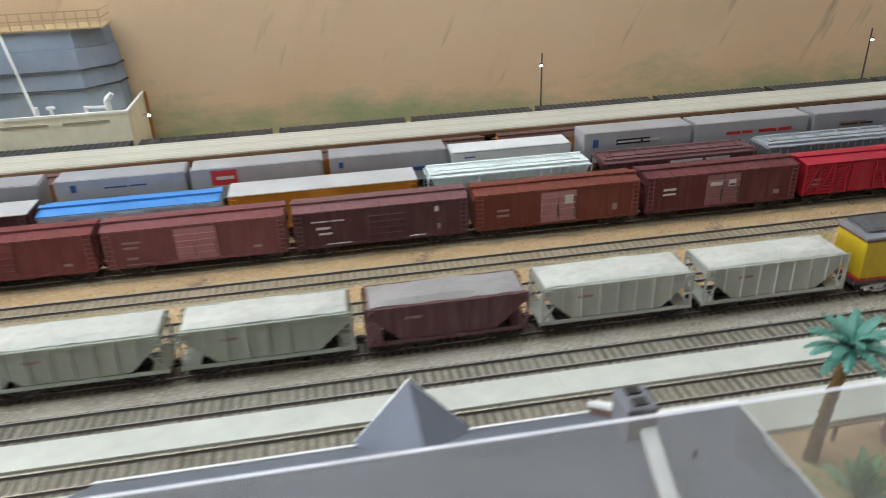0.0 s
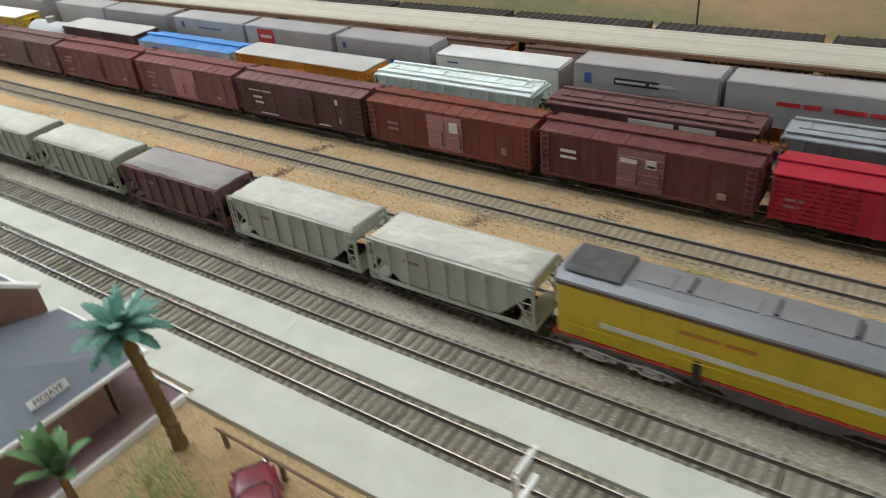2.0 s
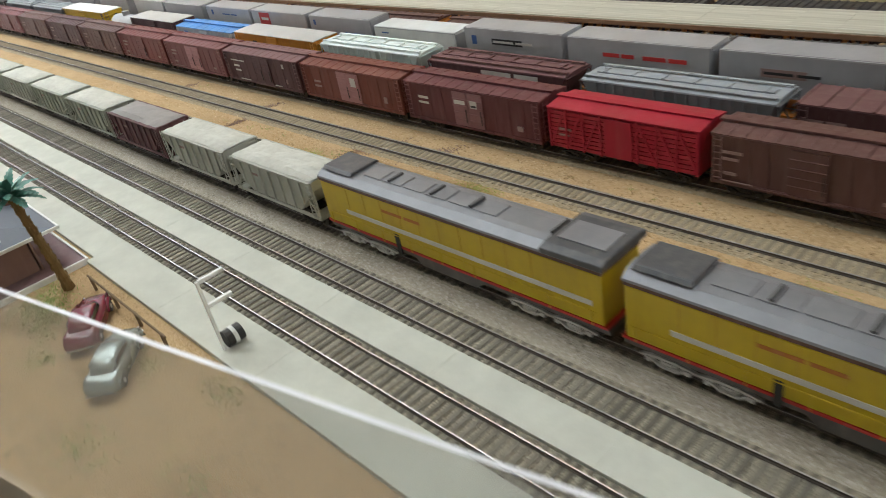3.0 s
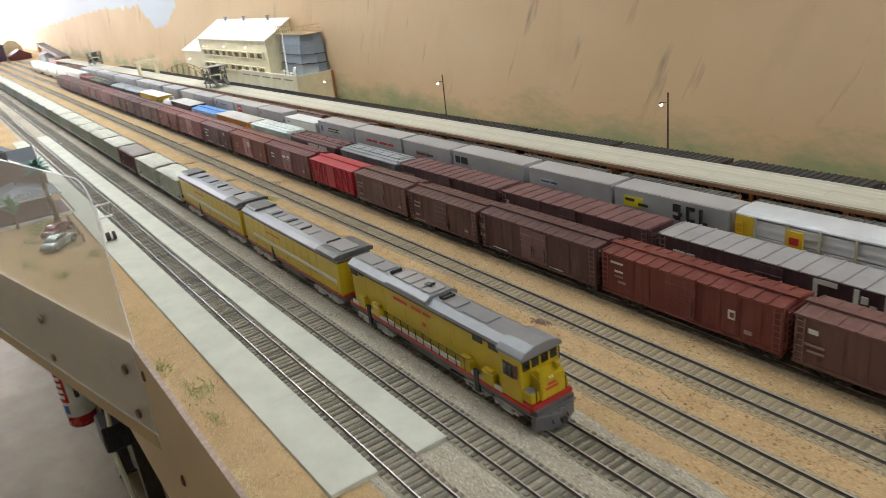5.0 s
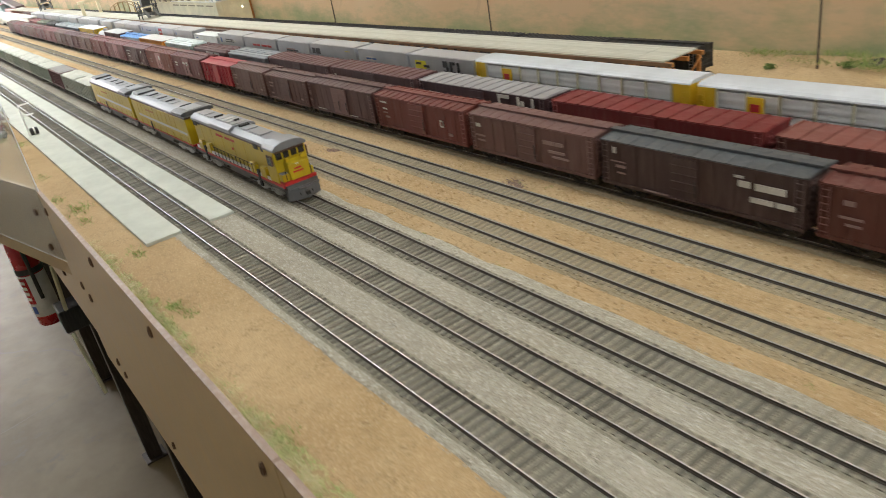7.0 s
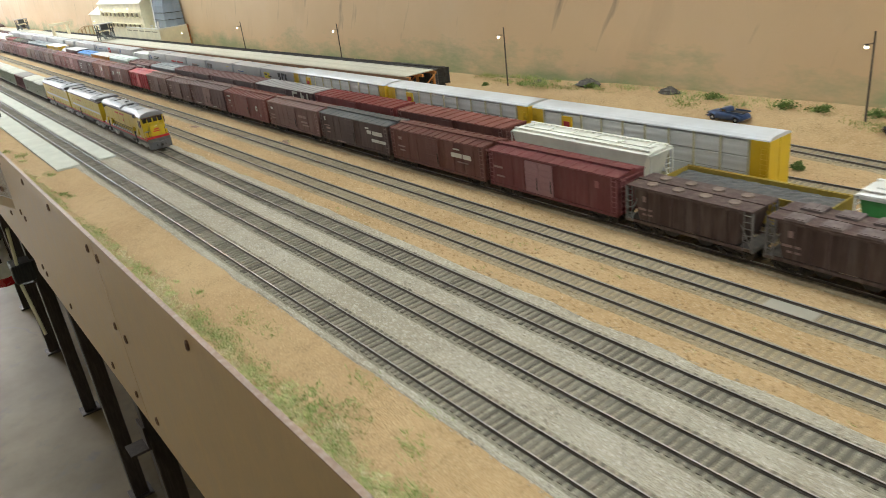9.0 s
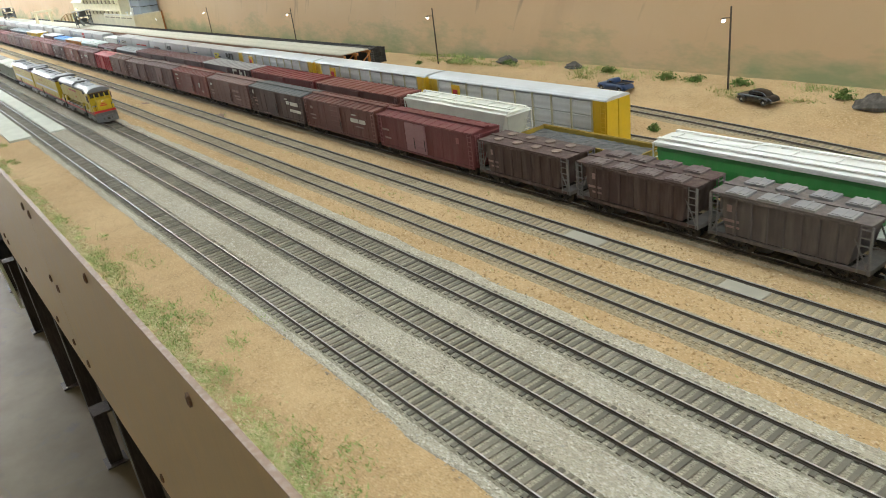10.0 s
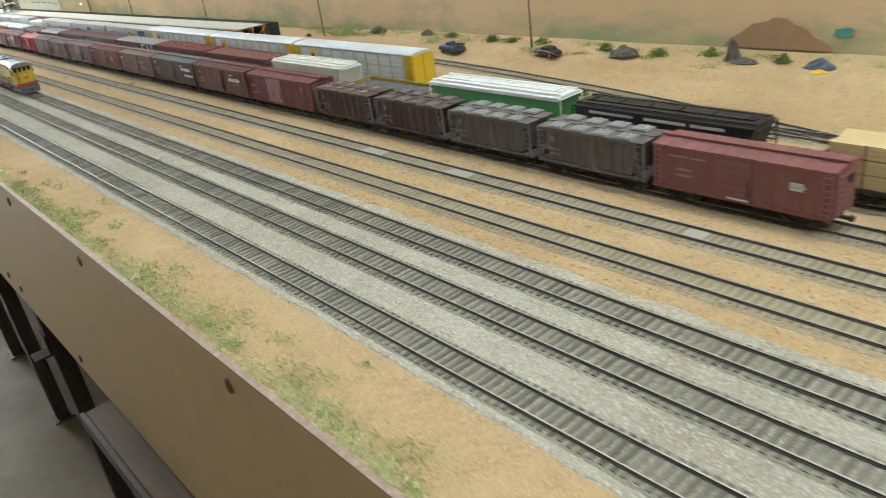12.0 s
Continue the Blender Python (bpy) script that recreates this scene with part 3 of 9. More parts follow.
def screw(x, y, z, turn=0.0):
    """A dark oval fastener head with a slotted recess."""
    def shape():
        oval = [(0.0026 * math.cos(k * math.pi / 5), 0.0052 * math.sin(k * math.pi / 5)) for k in range(10)]
        return Shape().prism(oval, -0.0016, 0.0004, "y").box(-0.0009, 0.0009, -0.0022, -0.0016, -0.0030, 0.0030)
    part("screw", shape, M_SCREW, fascia, key="fs", at=pose(x, y, z, 0, turn, 0))


for sx, sz in ((0.705, -0.023), (0.935, -0.016), (0.755, -0.104), (0.790, -0.108), (0.575, -0.146), (0.980, -0.207), (0.785, -0.198), (0.811, -0.204), (1.117, -0.016), (1.312, -0.020), (1.352, -0.021), (1.322, -0.113),
               (1.362, -0.114), (1.203, -0.216), (1.312, -0.209), (1.387, -0.209), (1.620, -0.017), (1.875, -0.018), (1.656, -0.218), (2.164, -0.018), (2.45, -0.018)):
    screw(sx, -0.1739, sz, 14 * math.sin(sx * 40))

# dark steel legs and angle brackets
for i, lx in enumerate((-2.61, -2.04, -1.47, -0.90, -0.33, 0.24, 0.81, 1.38, 1.95, 2.52, 3.09, 3.66)):
    leg = thing("table_leg", pose(lx, -0.092, FLOOR_Z), "dark brown square steel leg under the layout table", "table leg", "table legs")
    part("post", lambda: Shape().box(-0.019, 0.019, -0.019, 0.019, 0.006, 1.069), M_STEEL_DARK, leg, key="leg", bevel=0.002)
    part("foot", lambda: Shape().box(-0.030, 0.030, -0.030, 0.030, 0.0, 0.0055), M_STEEL_DARK, leg, key="leg")
    part("gusset", lambda: Shape().prism([(0.019, 0.78), (0.019, 1.068), (0.14, 1.068)], -0.006, 0.006, "y"), M_PLANK, leg, "dark plywood corner brace", key="leg")
    if i % 2 == 0:
        part("angle_clip", lambda: Shape().box(-0.022, 0.0225, -0.058, -0.0195, 0.50, 0.505).box(-0.022, 0.0225, -0.0245, -0.0195, 0.506, 0.552), M_STEEL_DARK, leg,
             "dull angle bracket", key="clip")
shelf = thing("plank_shelf", pose(2.14, -0.183, -0.256), "narrow dark plank shelf below the fascia", "shelf")
part("board", Shape().box(-0.42, 0.52, -0.018, 0.022, -0.010, 0.006), M_PLANK, shelf, bevel=0.0015)
part("lip", Shape().box(-0.42, 0.52, -0.024, -0.0185, -0.016, 0.007), M_STEEL_DARK, shelf)
part("cleat", Shape().box(-0.42, 0.52, 0.0225, 0.029, -0.008, 0.050), M_PLANK, shelf)

# clear guard panels over the fascia at the station
guard = thing("acrylic_guard", pose(0, 0, 0), "clear acrylic guard panels bolted to the fascia before the station", "guard panel")
AZ0, AZ1 = -0.095, 0.150
dx, dy = 0.672 - 0.245, -0.1700 + 0.2680


def guard_pane(xa, ya, xb, yb, cut):
    """A clear sheet with one rounded upper corner at b."""
    d = Vector((xb - xa, yb - ya, 0))
    ln = d.length
    d.normalize()
    o = Vector((d.y, -d.x, 0)) * 0.0076
    i = Vector((d.y, -d.x, 0)) * 0.0063
    r = 0.022 if cut else 0.0
    prof = [(0, AZ0), (ln, AZ0)] + [(ln - r + r * math.cos(a), AZ1 - r + r * math.sin(a)) for a in [k * math.pi / 16 for k in range(9)]] + [(0, AZ1)] if cut else [(0, AZ0), (ln, AZ0), (ln, AZ1), (0, AZ1)]
    n = len(prof)
    vs = [(xa + d.x * s + w.x, ya + d.y * s + w.y, z) for w in (i, o) for s, z in prof]
    body = Shape().add(vs, [tuple(range(n)), tuple(range(n, 2 * n))[::-1]])
    rim = Shape().add(vs, [(k, k + n, (k + 1) % n + n, (k + 1) % n) for k in range(n)])
    return body, rim


for seg in ((0.2305, -0.2710, 0.6900, -0.1655, True), (-0.62, -0.2680, 0.2290, -0.2680, False)):
    b, e = guard_pane(*seg)
    p1 = part("sheet", b, M_ACRYLIC, guard, "clear lightly scratched sheet with a white veil painted in")
    p1.visible_shadow = False
    part("polished_edge", e, M_ACRYL_EDGE, guard, "bright polished rim")
M_JOINT = edge_mat("joint_haze", 0.16)
# joining plate with four bolts at the bend
jd = Vector((dx, dy, 0)).normalized()
jo = Vector((jd.y, -jd.x, 0))
sh = Shape()
for sgn, d, ofs in ((1, jd, jo), (-1, Vector((-1, 0, 0)), Vector((0, -1, 0)))):
    a = Vector((0.230, -0.2700, 0)) + ofs * 0.0092
    b = a + d * 0.034
    c = ofs * 0.003
    vs = [(q.x, q.y, z) for z in (AZ1 - 0.011, AZ1 + 0.001) for q in (a, b, b + c, a + c)]
    sh.add(vs, [(0, 3, 2, 1), (4, 5, 6, 7), (0, 1, 5, 4), (1, 2, 6, 5), (2, 3, 7, 6), (3, 0, 4, 7)])
part("joint_plate", sh, M_JOINT, guard, "milky joining plate at the bend")
for k in (0.010, 0.026):
    for d, ofs in ((jd, jo), (Vector((-1, 0, 0)), Vector((0, -1, 0)))):
        a = Vector((0.230, -0.2700, AZ1 - 0.0055)) + ofs * 0.0124 + d * k
        part("bolt", Shape().tube(a, a + ofs * 0.002, 0.0012, 8), M_TRUCK_SILVER, guard)
for s in (0.021, 0.228, 0.426):
    for z in (-0.031, -0.078):
        a = Vector((0.2455, -0.2680, z)) + jd * s + jo * 0.0086
        part("bolt", Shape().tube(a, a + jo * 0.0025, 0.0046, 8), M_SCREW, guard, "rusty washer-head screw")

# red fire extinguisher hung below the table
ext = thing("fire_extinguisher", pose(-0.325, -0.184, -0.580) @ Matrix.Scale(0.80, 4), "red fire extinguisher with a white label hung below the table", "extinguisher")
M_EXT = paint("extinguisher_red", (0.42, 0.010, 0.016), 0.25, dust_amt=0.03, spec=0.6)
prof = [(0.0, 0.0), (0.034, 0.0), (0.038, 0.006), (0.038, 0.270), (0.034, 0.292), (0.022, 0.308), (0.013, 0.315), (0.013, 0.33), (0.0, 0.33)]


def turned(prof, n=20):
    vs, fs = [], []
    m = len(prof)
    for i in range(n):
        t = 2 * math.pi * i / n
        vs += [(r * math.cos(t), r * math.sin(t), z) for r, z in prof]
    for i in range(n):
        for j in range(m - 1):
            k = (i + 1) % n
            fs.append((i * m + j, k * m + j, k * m + j + 1, i * m + j + 1))
    return Shape().add(vs, fs)


part("cylinder", turned(prof), M_EXT, ext, smooth=True)
part("label_band", turned([(0.0384, 0.035), (0.0386, 0.035), (0.0386, 0.178), (0.0384, 0.178)]), M_WHITE_CLEAN, ext, "white paper label", smooth=True)
part("band", turned([(0.0387, 0.182), (0.0402, 0.182), (0.0402, 0.200), (0.0387, 0.200)]), M_BLACK, ext, "black strap")


def wrap(a0, a1, z0, z1, r_=0.0389):
    """A thin curved patch on the cylinder between two angles."""
    n = 6
    aa = [radians(a0 + (a1 - a0) * k / n) for k in range(n + 1)]
    out = [(r_ * math.cos(a), r_ * math.sin(a)) for a in aa] + [((r_ - 0.0006) * math.cos(a), (r_ - 0.0006) * math.sin(a)) for a in aa[::-1]]
    return Shape().plan(out, z0, z1)


part("label_field", wrap(-95, -35, 0.082, 0.172), M_EXT, ext, "red field on the label")
for k in range(4):
    part("lettering", wrap(-84 + (k % 2) * 6, -48, 0.094 + k * 0.019, 0.104 + k * 0.019, 0.0392), M_WHITE_CLEAN, ext, "white print bar")
part("pictogram", wrap(-72, -46, 0.046, 0.072), paint("print_blue", (0.05, 0.12, 0.42), 0.5), ext, "small blue print block")
part("valve", Shape().box(-0.011, 0.011, -0.011, 0.011, 0.3305, 0.355).box(-0.045, 0.025, -0.008, 0.008, 0.3555, 0.362), M_BLACK, ext, "black valve and lever")
part("hose", Shape().tube((0.012, 0, 0.345), (0.046, 0, 0.28), 0.006, 7).tube((0.046, 0, 0.28), (0.047, 0, 0.10), 0.006, 7), M_BLACK, ext, "black rubber hose")
part("hook", Shape().box(-0.008, 0.008, 0.0115, 0.045, 0.335, 0.347).box(-0.008, 0.008, 0.0385, 0.045, 0.3475, 0.44), M_STEEL_DARK, ext, "steel hanging bracket")

jb = thing("junction_box", pose(0.010, -0.160, -0.470), "small dark junction box with a pale cord under the table", "junction box")
part("case", Shape().box(-0.034, 0.034, -0.022, 0.029, 0.0, 0.052), M_BLACK, jb, bevel=0.003)
part("cord", Shape().tube((0.03, -0.005, 0.053), (0.055, 0.002, 0.16), 0.0045, 6).tube((0.036, -0.012, 0.0), (0.10, -0.004, -0.13), 0.0045, 6),
     paint("cord_cream", (0.62, 0.60, 0.40), 0.6, dust_amt=0.1), jb, "pale cream cord")
part("bracket", Shape().box(-0.01, 0.01, 0.0295, 0.050, 0.01, 0.045), M_STEEL_DARK, jb)

# ---------------------------------------------------------------- platforms
plat = thing("station_platform", pose(0, 0, 0), "long pale concrete platform slabs between the main tracks", "platform", kind="structure")
PZ = -0.0010


def slab_row(y0, y1, cuts):
    for a, b in zip(cuts, cuts[1:]):
        part("slab", Shape().box(a + 0.00003, b - 0.00003, y0, y1, GROUND - 0.001, PZ), M_PLATFORM, plat, bevel=0.00012)


cuts = [0.985 - 0.0 - i * 0.103 for i in range(17)][::-1]
slab_row(-0.0735, -0.0498, cuts)
slab_row(-0.1325, -0.1003, [0.1500 + i * 0.1191 for i in range(8)])
slab_row(-0.1265, -0.1003, [-0.66 + i * 0.1350 for i in range(7)])

# ---------------------------------------------------------------- tracks
TIE_P = 0.0060


def rail_path(fn, xs):
    """A rail whose centre runs along (x, fn(x)): a T of head, web and foot."""
    prof = [(-0.0008, -0.0021), (0.0008, -0.0021), (0.0008, -0.0018), (0.00025, -0.0014), (0.00025, -0.0006), (0.00036, -0.0004), (0.00036, 0.0), (-0.00036, 0.0), (-0.00036, -0.0004), (-0.00025, -0.0006), (-0.00025, -0.0014), (-0.0008, -0.0018)]
    n = len(prof)
    vs, fs = [], []
    for x in xs:
        y = fn(x)
        vs += [(x, y + a, b) for a, b in prof]
    for i in range(len(xs) - 1):
        for j in range(n):
            k = (j + 1) % n
            fs.append((i * n + j, i * n + k, (i + 1) * n + k, (i + 1) * n + j))
    fs.append(tuple(range(n))[::-1])
    fs.append(tuple(range((len(xs) - 1) * n, len(xs) * n)))
    return Shape().add(vs, fs)


def bed(fn, xs, half, shoulder, ztop):
    vs, fs = [], []
    for i, x in enumerate(xs):
        y = fn(x)
        w = 0.0016 * noise.noise(Vector((x * 40, y * 40, 5)))
        vs += [(x, y - half - shoulder + w, GROUND - 0.0008), (x, y - half, ztop), (x, y + half, ztop), (x, y + half + shoulder + w, GROUND - 0.0008)]
    for i in range(len(xs) - 1):
        for j in range(3):
            fs.append((i * 4 + j, (i + 1) * 4 + j, (i + 1) * 4 + j + 1, i * 4 + j + 1))
    return Shape().add(vs, fs)


TIE_MESH = Shape().box(-0.00145, 0.00145, -0.0126, 0.0126, -0.0048, -0.0021).mesh("tie", M_TIE)


TIE_MESH_TAN = Shape().box(-0.00145, 0.00145, -0.0126, 0.0126, -0.0048, -0.0022).mesh("tie", M_TIE_TAN)


def track(k, fn, x0, x1, near, label, ballast):
    sunk = ballast is M_BALLAST_TAN
    root = thing("railway_track", pose(0, 0, 0), label, "railway track", "yard tracks")
    curved = abs(fn(x1) - fn(x0)) > 1e-6
    xs = list(np.arange(x0, x1, 0.06)) if curved else [x0, x1]
    for s in (-0.00825, 0.00825):
        part("rail", rail_path(lambda x: fn(x) + s, xs), M_RAIL, root, "worn bright rail head")
    xb = list(np.arange(x0, x1, 0.01 if not curved else 0.03))
    part("ballast_bed", bed(fn, xb, 0.0128, 0.005, -0.0026 if sunk else -0.0029), ballast, root, "sifted ballast between the ties")
    run = Shape()
    rnd = random.Random(k)
    x = x0
    while x < x1:
        y = fn(x)
        jx, jy = rnd.uniform(-0.0005, 0.0005), rnd.uniform(-0.0006, 0.0006)
        if near[0] <= x < near[1]:
            ob = new("tie", TIE_MESH_TAN if sunk else TIE_MESH)
            ob.parent = root
            ob.location = (x + jx, y + jy, rnd.uniform(-0.0001, 0.0001))
            ob.rotation_euler = (0, 0, rnd.uniform(-0.012, 0.012))
        else:
            run.box(x + jx - 0.00145, x + jx + 0.00145, y + jy - 0.0126, y + jy + 0.0126, -0.0048, -0.0021)
        x += TIE_P
    tagged(part("tie_run", run, M_TIE_TAN_ALL if sunk else M_TIE_ALL, root, "weathered brown wooden ties"), kind="stuff")
    return root


def straight(y):
    return lambda x: y


def y10(x):
    if x < 1.55:
        return row_y(10, x) - 0.010 * max(0, x - 1.0) / 0.55
    u = x - 1.55
    return 0.448 - 0.055 * u - 0.12 * u * u


GREY_L, TAN_L = "weathered main track on pale grey ballast", "weathered yard track sunk in sandy ballast"
track(1, straight(TRACK_Y[1]), -7.6, 4.4, (1.55, 2.45), GREY_L, M_BED)
track(2, straight(TRACK_Y[2]), -7.6, 4.4, (1.60, 2.50), GREY_L, M_BED)
track(3, straight(TRACK_Y[3]), -7.6, 4.4, (1.60, 2.50), GREY_L, M_BED)
track(4, straight(TRACK_Y[4]), -7.6, 4.4, (1.70, 2.55), TAN_L, M_BALLAST_TAN)
track(5, straight(TRACK_Y[5]), -7.6, 4.4, (1.75, 2.55), TAN_L, M_BALLAST_TAN)
track(6, straight(TRACK_Y[6]), -6.0, 4.4, (2.36, 2.70), TAN_L, M_BALLAST_TAN)
track(7, straight(TRACK_Y[7]), -6.0, 4.4, (9, 9), TAN_L, M_BALLAST_TAN)
track(8, lambda x: row_y(8, x), -6.0, 4.4, (9, 9), TAN_L, M_BALLAST_TAN)
track(9, lambda x: row_y(9, x), -4.0, 3.0, (9, 9), TAN_L, M_BALLAST_TAN)
track(10, y10, -4.0, 2.45, (9, 9), TAN_L, M_BALLAST_TAN)
# pale grey gravel apron under and between the main tracks
sh = Shape()
xs = list(np.arange(-7.4, 4.3, 0.02))
vs, fs = [], []
for x in xs:
    w0 = 0.003 * noise.noise(Vector((x * 22, 1, 0))) + 0.0012 * noise.noise(Vector((x * 90, 1, 0)))
    w1 = 0.004 * noise.noise(Vector((x * 22, 7, 0))) + 0.0015 * noise.noise(Vector((x * 90, 7, 0)))
    vs += [(x, -0.1105 + w0, GROUND - 0.0012), (x, -0.106 + w0, GROUND + 0.0006), (x, 0.0300 + w1, GROUND + 0.0006), (x, 0.0345 + w1, GROUND - 0.0012)]
for i in range(len(xs) - 1):
    for j in range(3):
        fs.append((i * 4 + j, (i + 1) * 4 + j, (i + 1) * 4 + j + 1, i * 4 + j + 1))
solid("gravel_apron", Shape().add(vs, fs), M_BALLAST, "pale grey gravel spread between the main tracks", "gravel", "structure")

# turnout spots: pale plaster fill and switch gear between the rails of the inner yard tracks
M_FILL = paint("turnout_fill", (0.34, 0.31, 0.25), 0.85, dust_amt=0.3)
for fx, ty, ln in ((2.06, 5, 0.030), (1.93, 5, 0.034), (2.30, 5, 0.016)):
    solid("turnout_filler", Shape().box(fx - ln / 2, fx + ln / 2, TRACK_Y[ty] - 0.0062, TRACK_Y[ty] + 0.0062, -0.0032, -0.0013), M_FILL,
          "pale filler plate between the rails", "track plate", bevel=0.0004, group="track plates")


# ---------------------------------------------------------------- loose ground cover
def scatter(name, mat, n, xr, yr, size, z, label, seed, skip=None):
    """Small angular stones, joined."""
    rg = np.random.default_rng(seed)
    px, py = rg.uniform(xr[0], xr[1], n), rg.uniform(yr[0], yr[1], n)
    if skip is not None:
        keep = ~skip(px, py)
        px, py = px[keep], py[keep]
    n = len(px)
    s = rg.uniform(size[0], size[1], n) * rg.uniform(0.7, 1.3, n)
    base = np.array([(1, 0, 0), (-1, 0.1, 0), (0.1, 1, 0), (0, -1, 0.1), (0.2, 0.1, 0.9)])
    jit = rg.uniform(0.6, 1.25, (n, 5, 3))
    ang = rg.uniform(0, 6.283, n)
    ca, sa = np.cos(ang)[:, None], np.sin(ang)[:, None]
    p = base[None] * jit * s[:, None, None]
    q = np.stack([p[..., 0] * ca - p[..., 1] * sa, p[..., 0] * sa + p[..., 1] * ca, p[..., 2]], -1)
    q += np.stack([px, py, np.full(n, z)], -1)[:, None, :]
    tri = np.array([(0, 2, 4), (2, 1, 4), (1, 3, 4), (3, 0, 4)])
    faces = (tri[None] + 5 * np.arange(n)[:, None, None]).reshape(-1, 3)
    me = bpy.data.meshes.new(name)
    me.from_pydata(q.reshape(-1, 3).tolist(), [], faces.tolist())
    me.materials.append(mat)
    ob = new(name, me)
    return tagged(ob, label, "gravel", kind="stuff")


def on_track(px, py):
    hit = np.zeros(len(px), bool)
    for k in range(1, 8):
        hit |= (np.abs(py - TRACK_Y[k]) < 0.0105) & (np.abs(py - TRACK_Y[k]) > (0.0065 if k > 3 else -1.0))
    hit |= (px < 0.988) & (((py > -0.0735) & (py < -0.0535)) | ((py > -0.1365) & (py < -0.1030)))
    return hit


scatter("ballast_stone_cover", M_STONE_GREY, 46000, (-0.6, 2.75), (-0.110, 0.032), (0.00045, 0.0009), GROUND + 0.0005, "loose grey ballast stones", 1, on_track)
scatter("sand_stone_cover", M_STONE_TAN, 44000, (-0.4, 2.75), (0.030, 0.165), (0.0004, 0.0012), GROUND - 0.0001, "loose sandy gravel between yard tracks", 2, on_track)
scatter("front_stone_cover", M_STONE_SOFT, 9000, (0.1, 2.75), (-0.168, -0.112), (0.0003, 0.0006), GROUND - 0.0001, "loose sand along the table edge", 3,
        lambda px, py: on_track(px, py) | (py < np.array([edge_y(x) for x in px]) + 0.002))
scatter("back_stone_cover", M_STONE_SOFT, 9000, (1.0, 2.75), (0.36, 0.465), (0.0005, 0.0012), GROUND, "loose sandy stones towards the backdrop", 4)


def turf(name, mat, spots, blades, label, seed, h=(0.0025, 0.006), lean=0.7):
    """Tufts of short fibres, each a thin triangle."""
    rg = np.random.default_rng(seed)
    vs, fs = [], []
    for x, y, r, z in spots:
        m = int(2.0 * blades * (r / 0.010) ** 1.4)
        for _ in range(m):
            bx, by = x + rg.normal(0, r * 0.80), y + rg.normal(0, r * 0.42)
            if noise.noise(Vector((bx * 150, by * 190, seed))) < rg.uniform(-0.5, 0.25):
                continue
            if by < edge_y(bx) + 0.001 or by > back_y(bx) - 0.001:
                continue
            t = rg.uniform(0, 6.283)
            hh = rg.uniform(h[0], h[1])
            lx, ly = rg.uniform(-1, 1) * hh * lean, rg.uniform(-1, 1) * hh * lean
            w = 0.00045
            o = len(vs)
            vs += [(bx - w * math.cos(t), by - w * math.sin(t), z), (bx + w * math.cos(t), by + w * math.sin(t), z), (bx + lx, by + ly, z + hh)]
            fs.append((o, o + 1, o + 2))
    ob = new(name, Shape().add(vs, fs).mesh(name, mat))
    return tagged(ob, label, "turf", kind="stuff")


rs = random.Random(11)
spots = []
for i in range(95):
    x = rs.uniform(0.70, 2.75)
    dens = 0.35 + 0.65 * max(0.0, noise.noise(Vector((x * 4.3, 0, 0))) + 0.45)
    if rs.random() < dens * min(1.0, 0.25 + 0.6 * (x - 0.7)):
        spots.append((x, -0.1655 + abs(rs.gauss(0, 0.010)), rs.uniform(0.003, 0.0085), GROUND - 0.0004))
for x, y, r in ((1.95, -0.157, 0.012), (2.03, -0.156, 0.014), (2.11, -0.155, 0.012), (2.20, -0.158, 0.013), (1.47, -0.160, 0.008), (1.32, -0.160, 0.008), (0.80, -0.152, 0.010), (0.62, -0.158, 0.007),
                (0.38, -0.145, 0.010), (0.165, -0.168, 0.013), (0.182, -0.178, 0.014), (0.172, -0.188, 0.011), (0.205, -0.186, 0.010), (0.31, -0.16, 0.010), (0.19, -0.175, 0.012), (0.42, -0.19, 0.011), (0.35, -0.215, 0.012), (0.10, -0.255, 0.010), (0.245, -0.20, 0.009)):
    spots.append((x, y, r, GROUND - 0.0004))
for i in range(70):
    # broad loose patches of bright green
    x = rs.choice((1.66, 1.75, 1.84, 2.02, 2.10, 2.16, 2.24, 2.30)) + rs.gauss(0, 0.030)
    spots.append((x, -0.1640 + abs(rs.gauss(0, 0.015)), rs.uniform(0.004, 0.009), GROUND - 0.0004))
turf("green_turf", M_GRASS, [(x, y, r * 1.5, z) for x, y, r, z in spots], 92, "short green turf tufts along the table edge", 5, (0.0010, 0.0030), 1.3)
spots = []
for i in range(760):
    x = rs.uniform(0.92, 2.75)
    wide = (0.004 + 0.005 * min(1.0, max(0.0, (x - 1.0) / 0.7))) * (0.8 + 0.7 * noise.noise(Vector((x * 9, 3, 0))))
    spots.append((x, -0.1690 + abs(rs.gauss(0, 1.0)) * wide, rs.uniform(0.003, 0.006), GROUND - 0.0002))
turf("pale_turf", M_MOSS_PALE, spots[::2], 190, "flattened pale yellow-green turf along the table edge", 16, (0.0005, 0.0015), 3.0)
turf("dry_turf", M_STRAW, spots[1::2], 170, "dry straw-coloured turf along the table edge", 6, (0.0005, 0.0016), 3.0)
spots = []
for i in range(60):
    x = rs.uniform(-0.2, 2.7)
    spots.append((x, rs.choice((0.037, 0.092, 0.094, 0.146)) + rs.uniform(-0.006, 0.006), rs.uniform(0.003, 0.006), GROUND))
for x, y, r in ((0.19, 0.093, 0.016), (0.10, 0.040, 0.012), (0.33, 0.093, 0.012), (2.10, 0.036, 0.010), (2.32, 0.038, 0.010), (1.72, 0.037, 0.009), (0.05, 0.095, 0.014)):
    spots.append((x, y, r, GROUND))
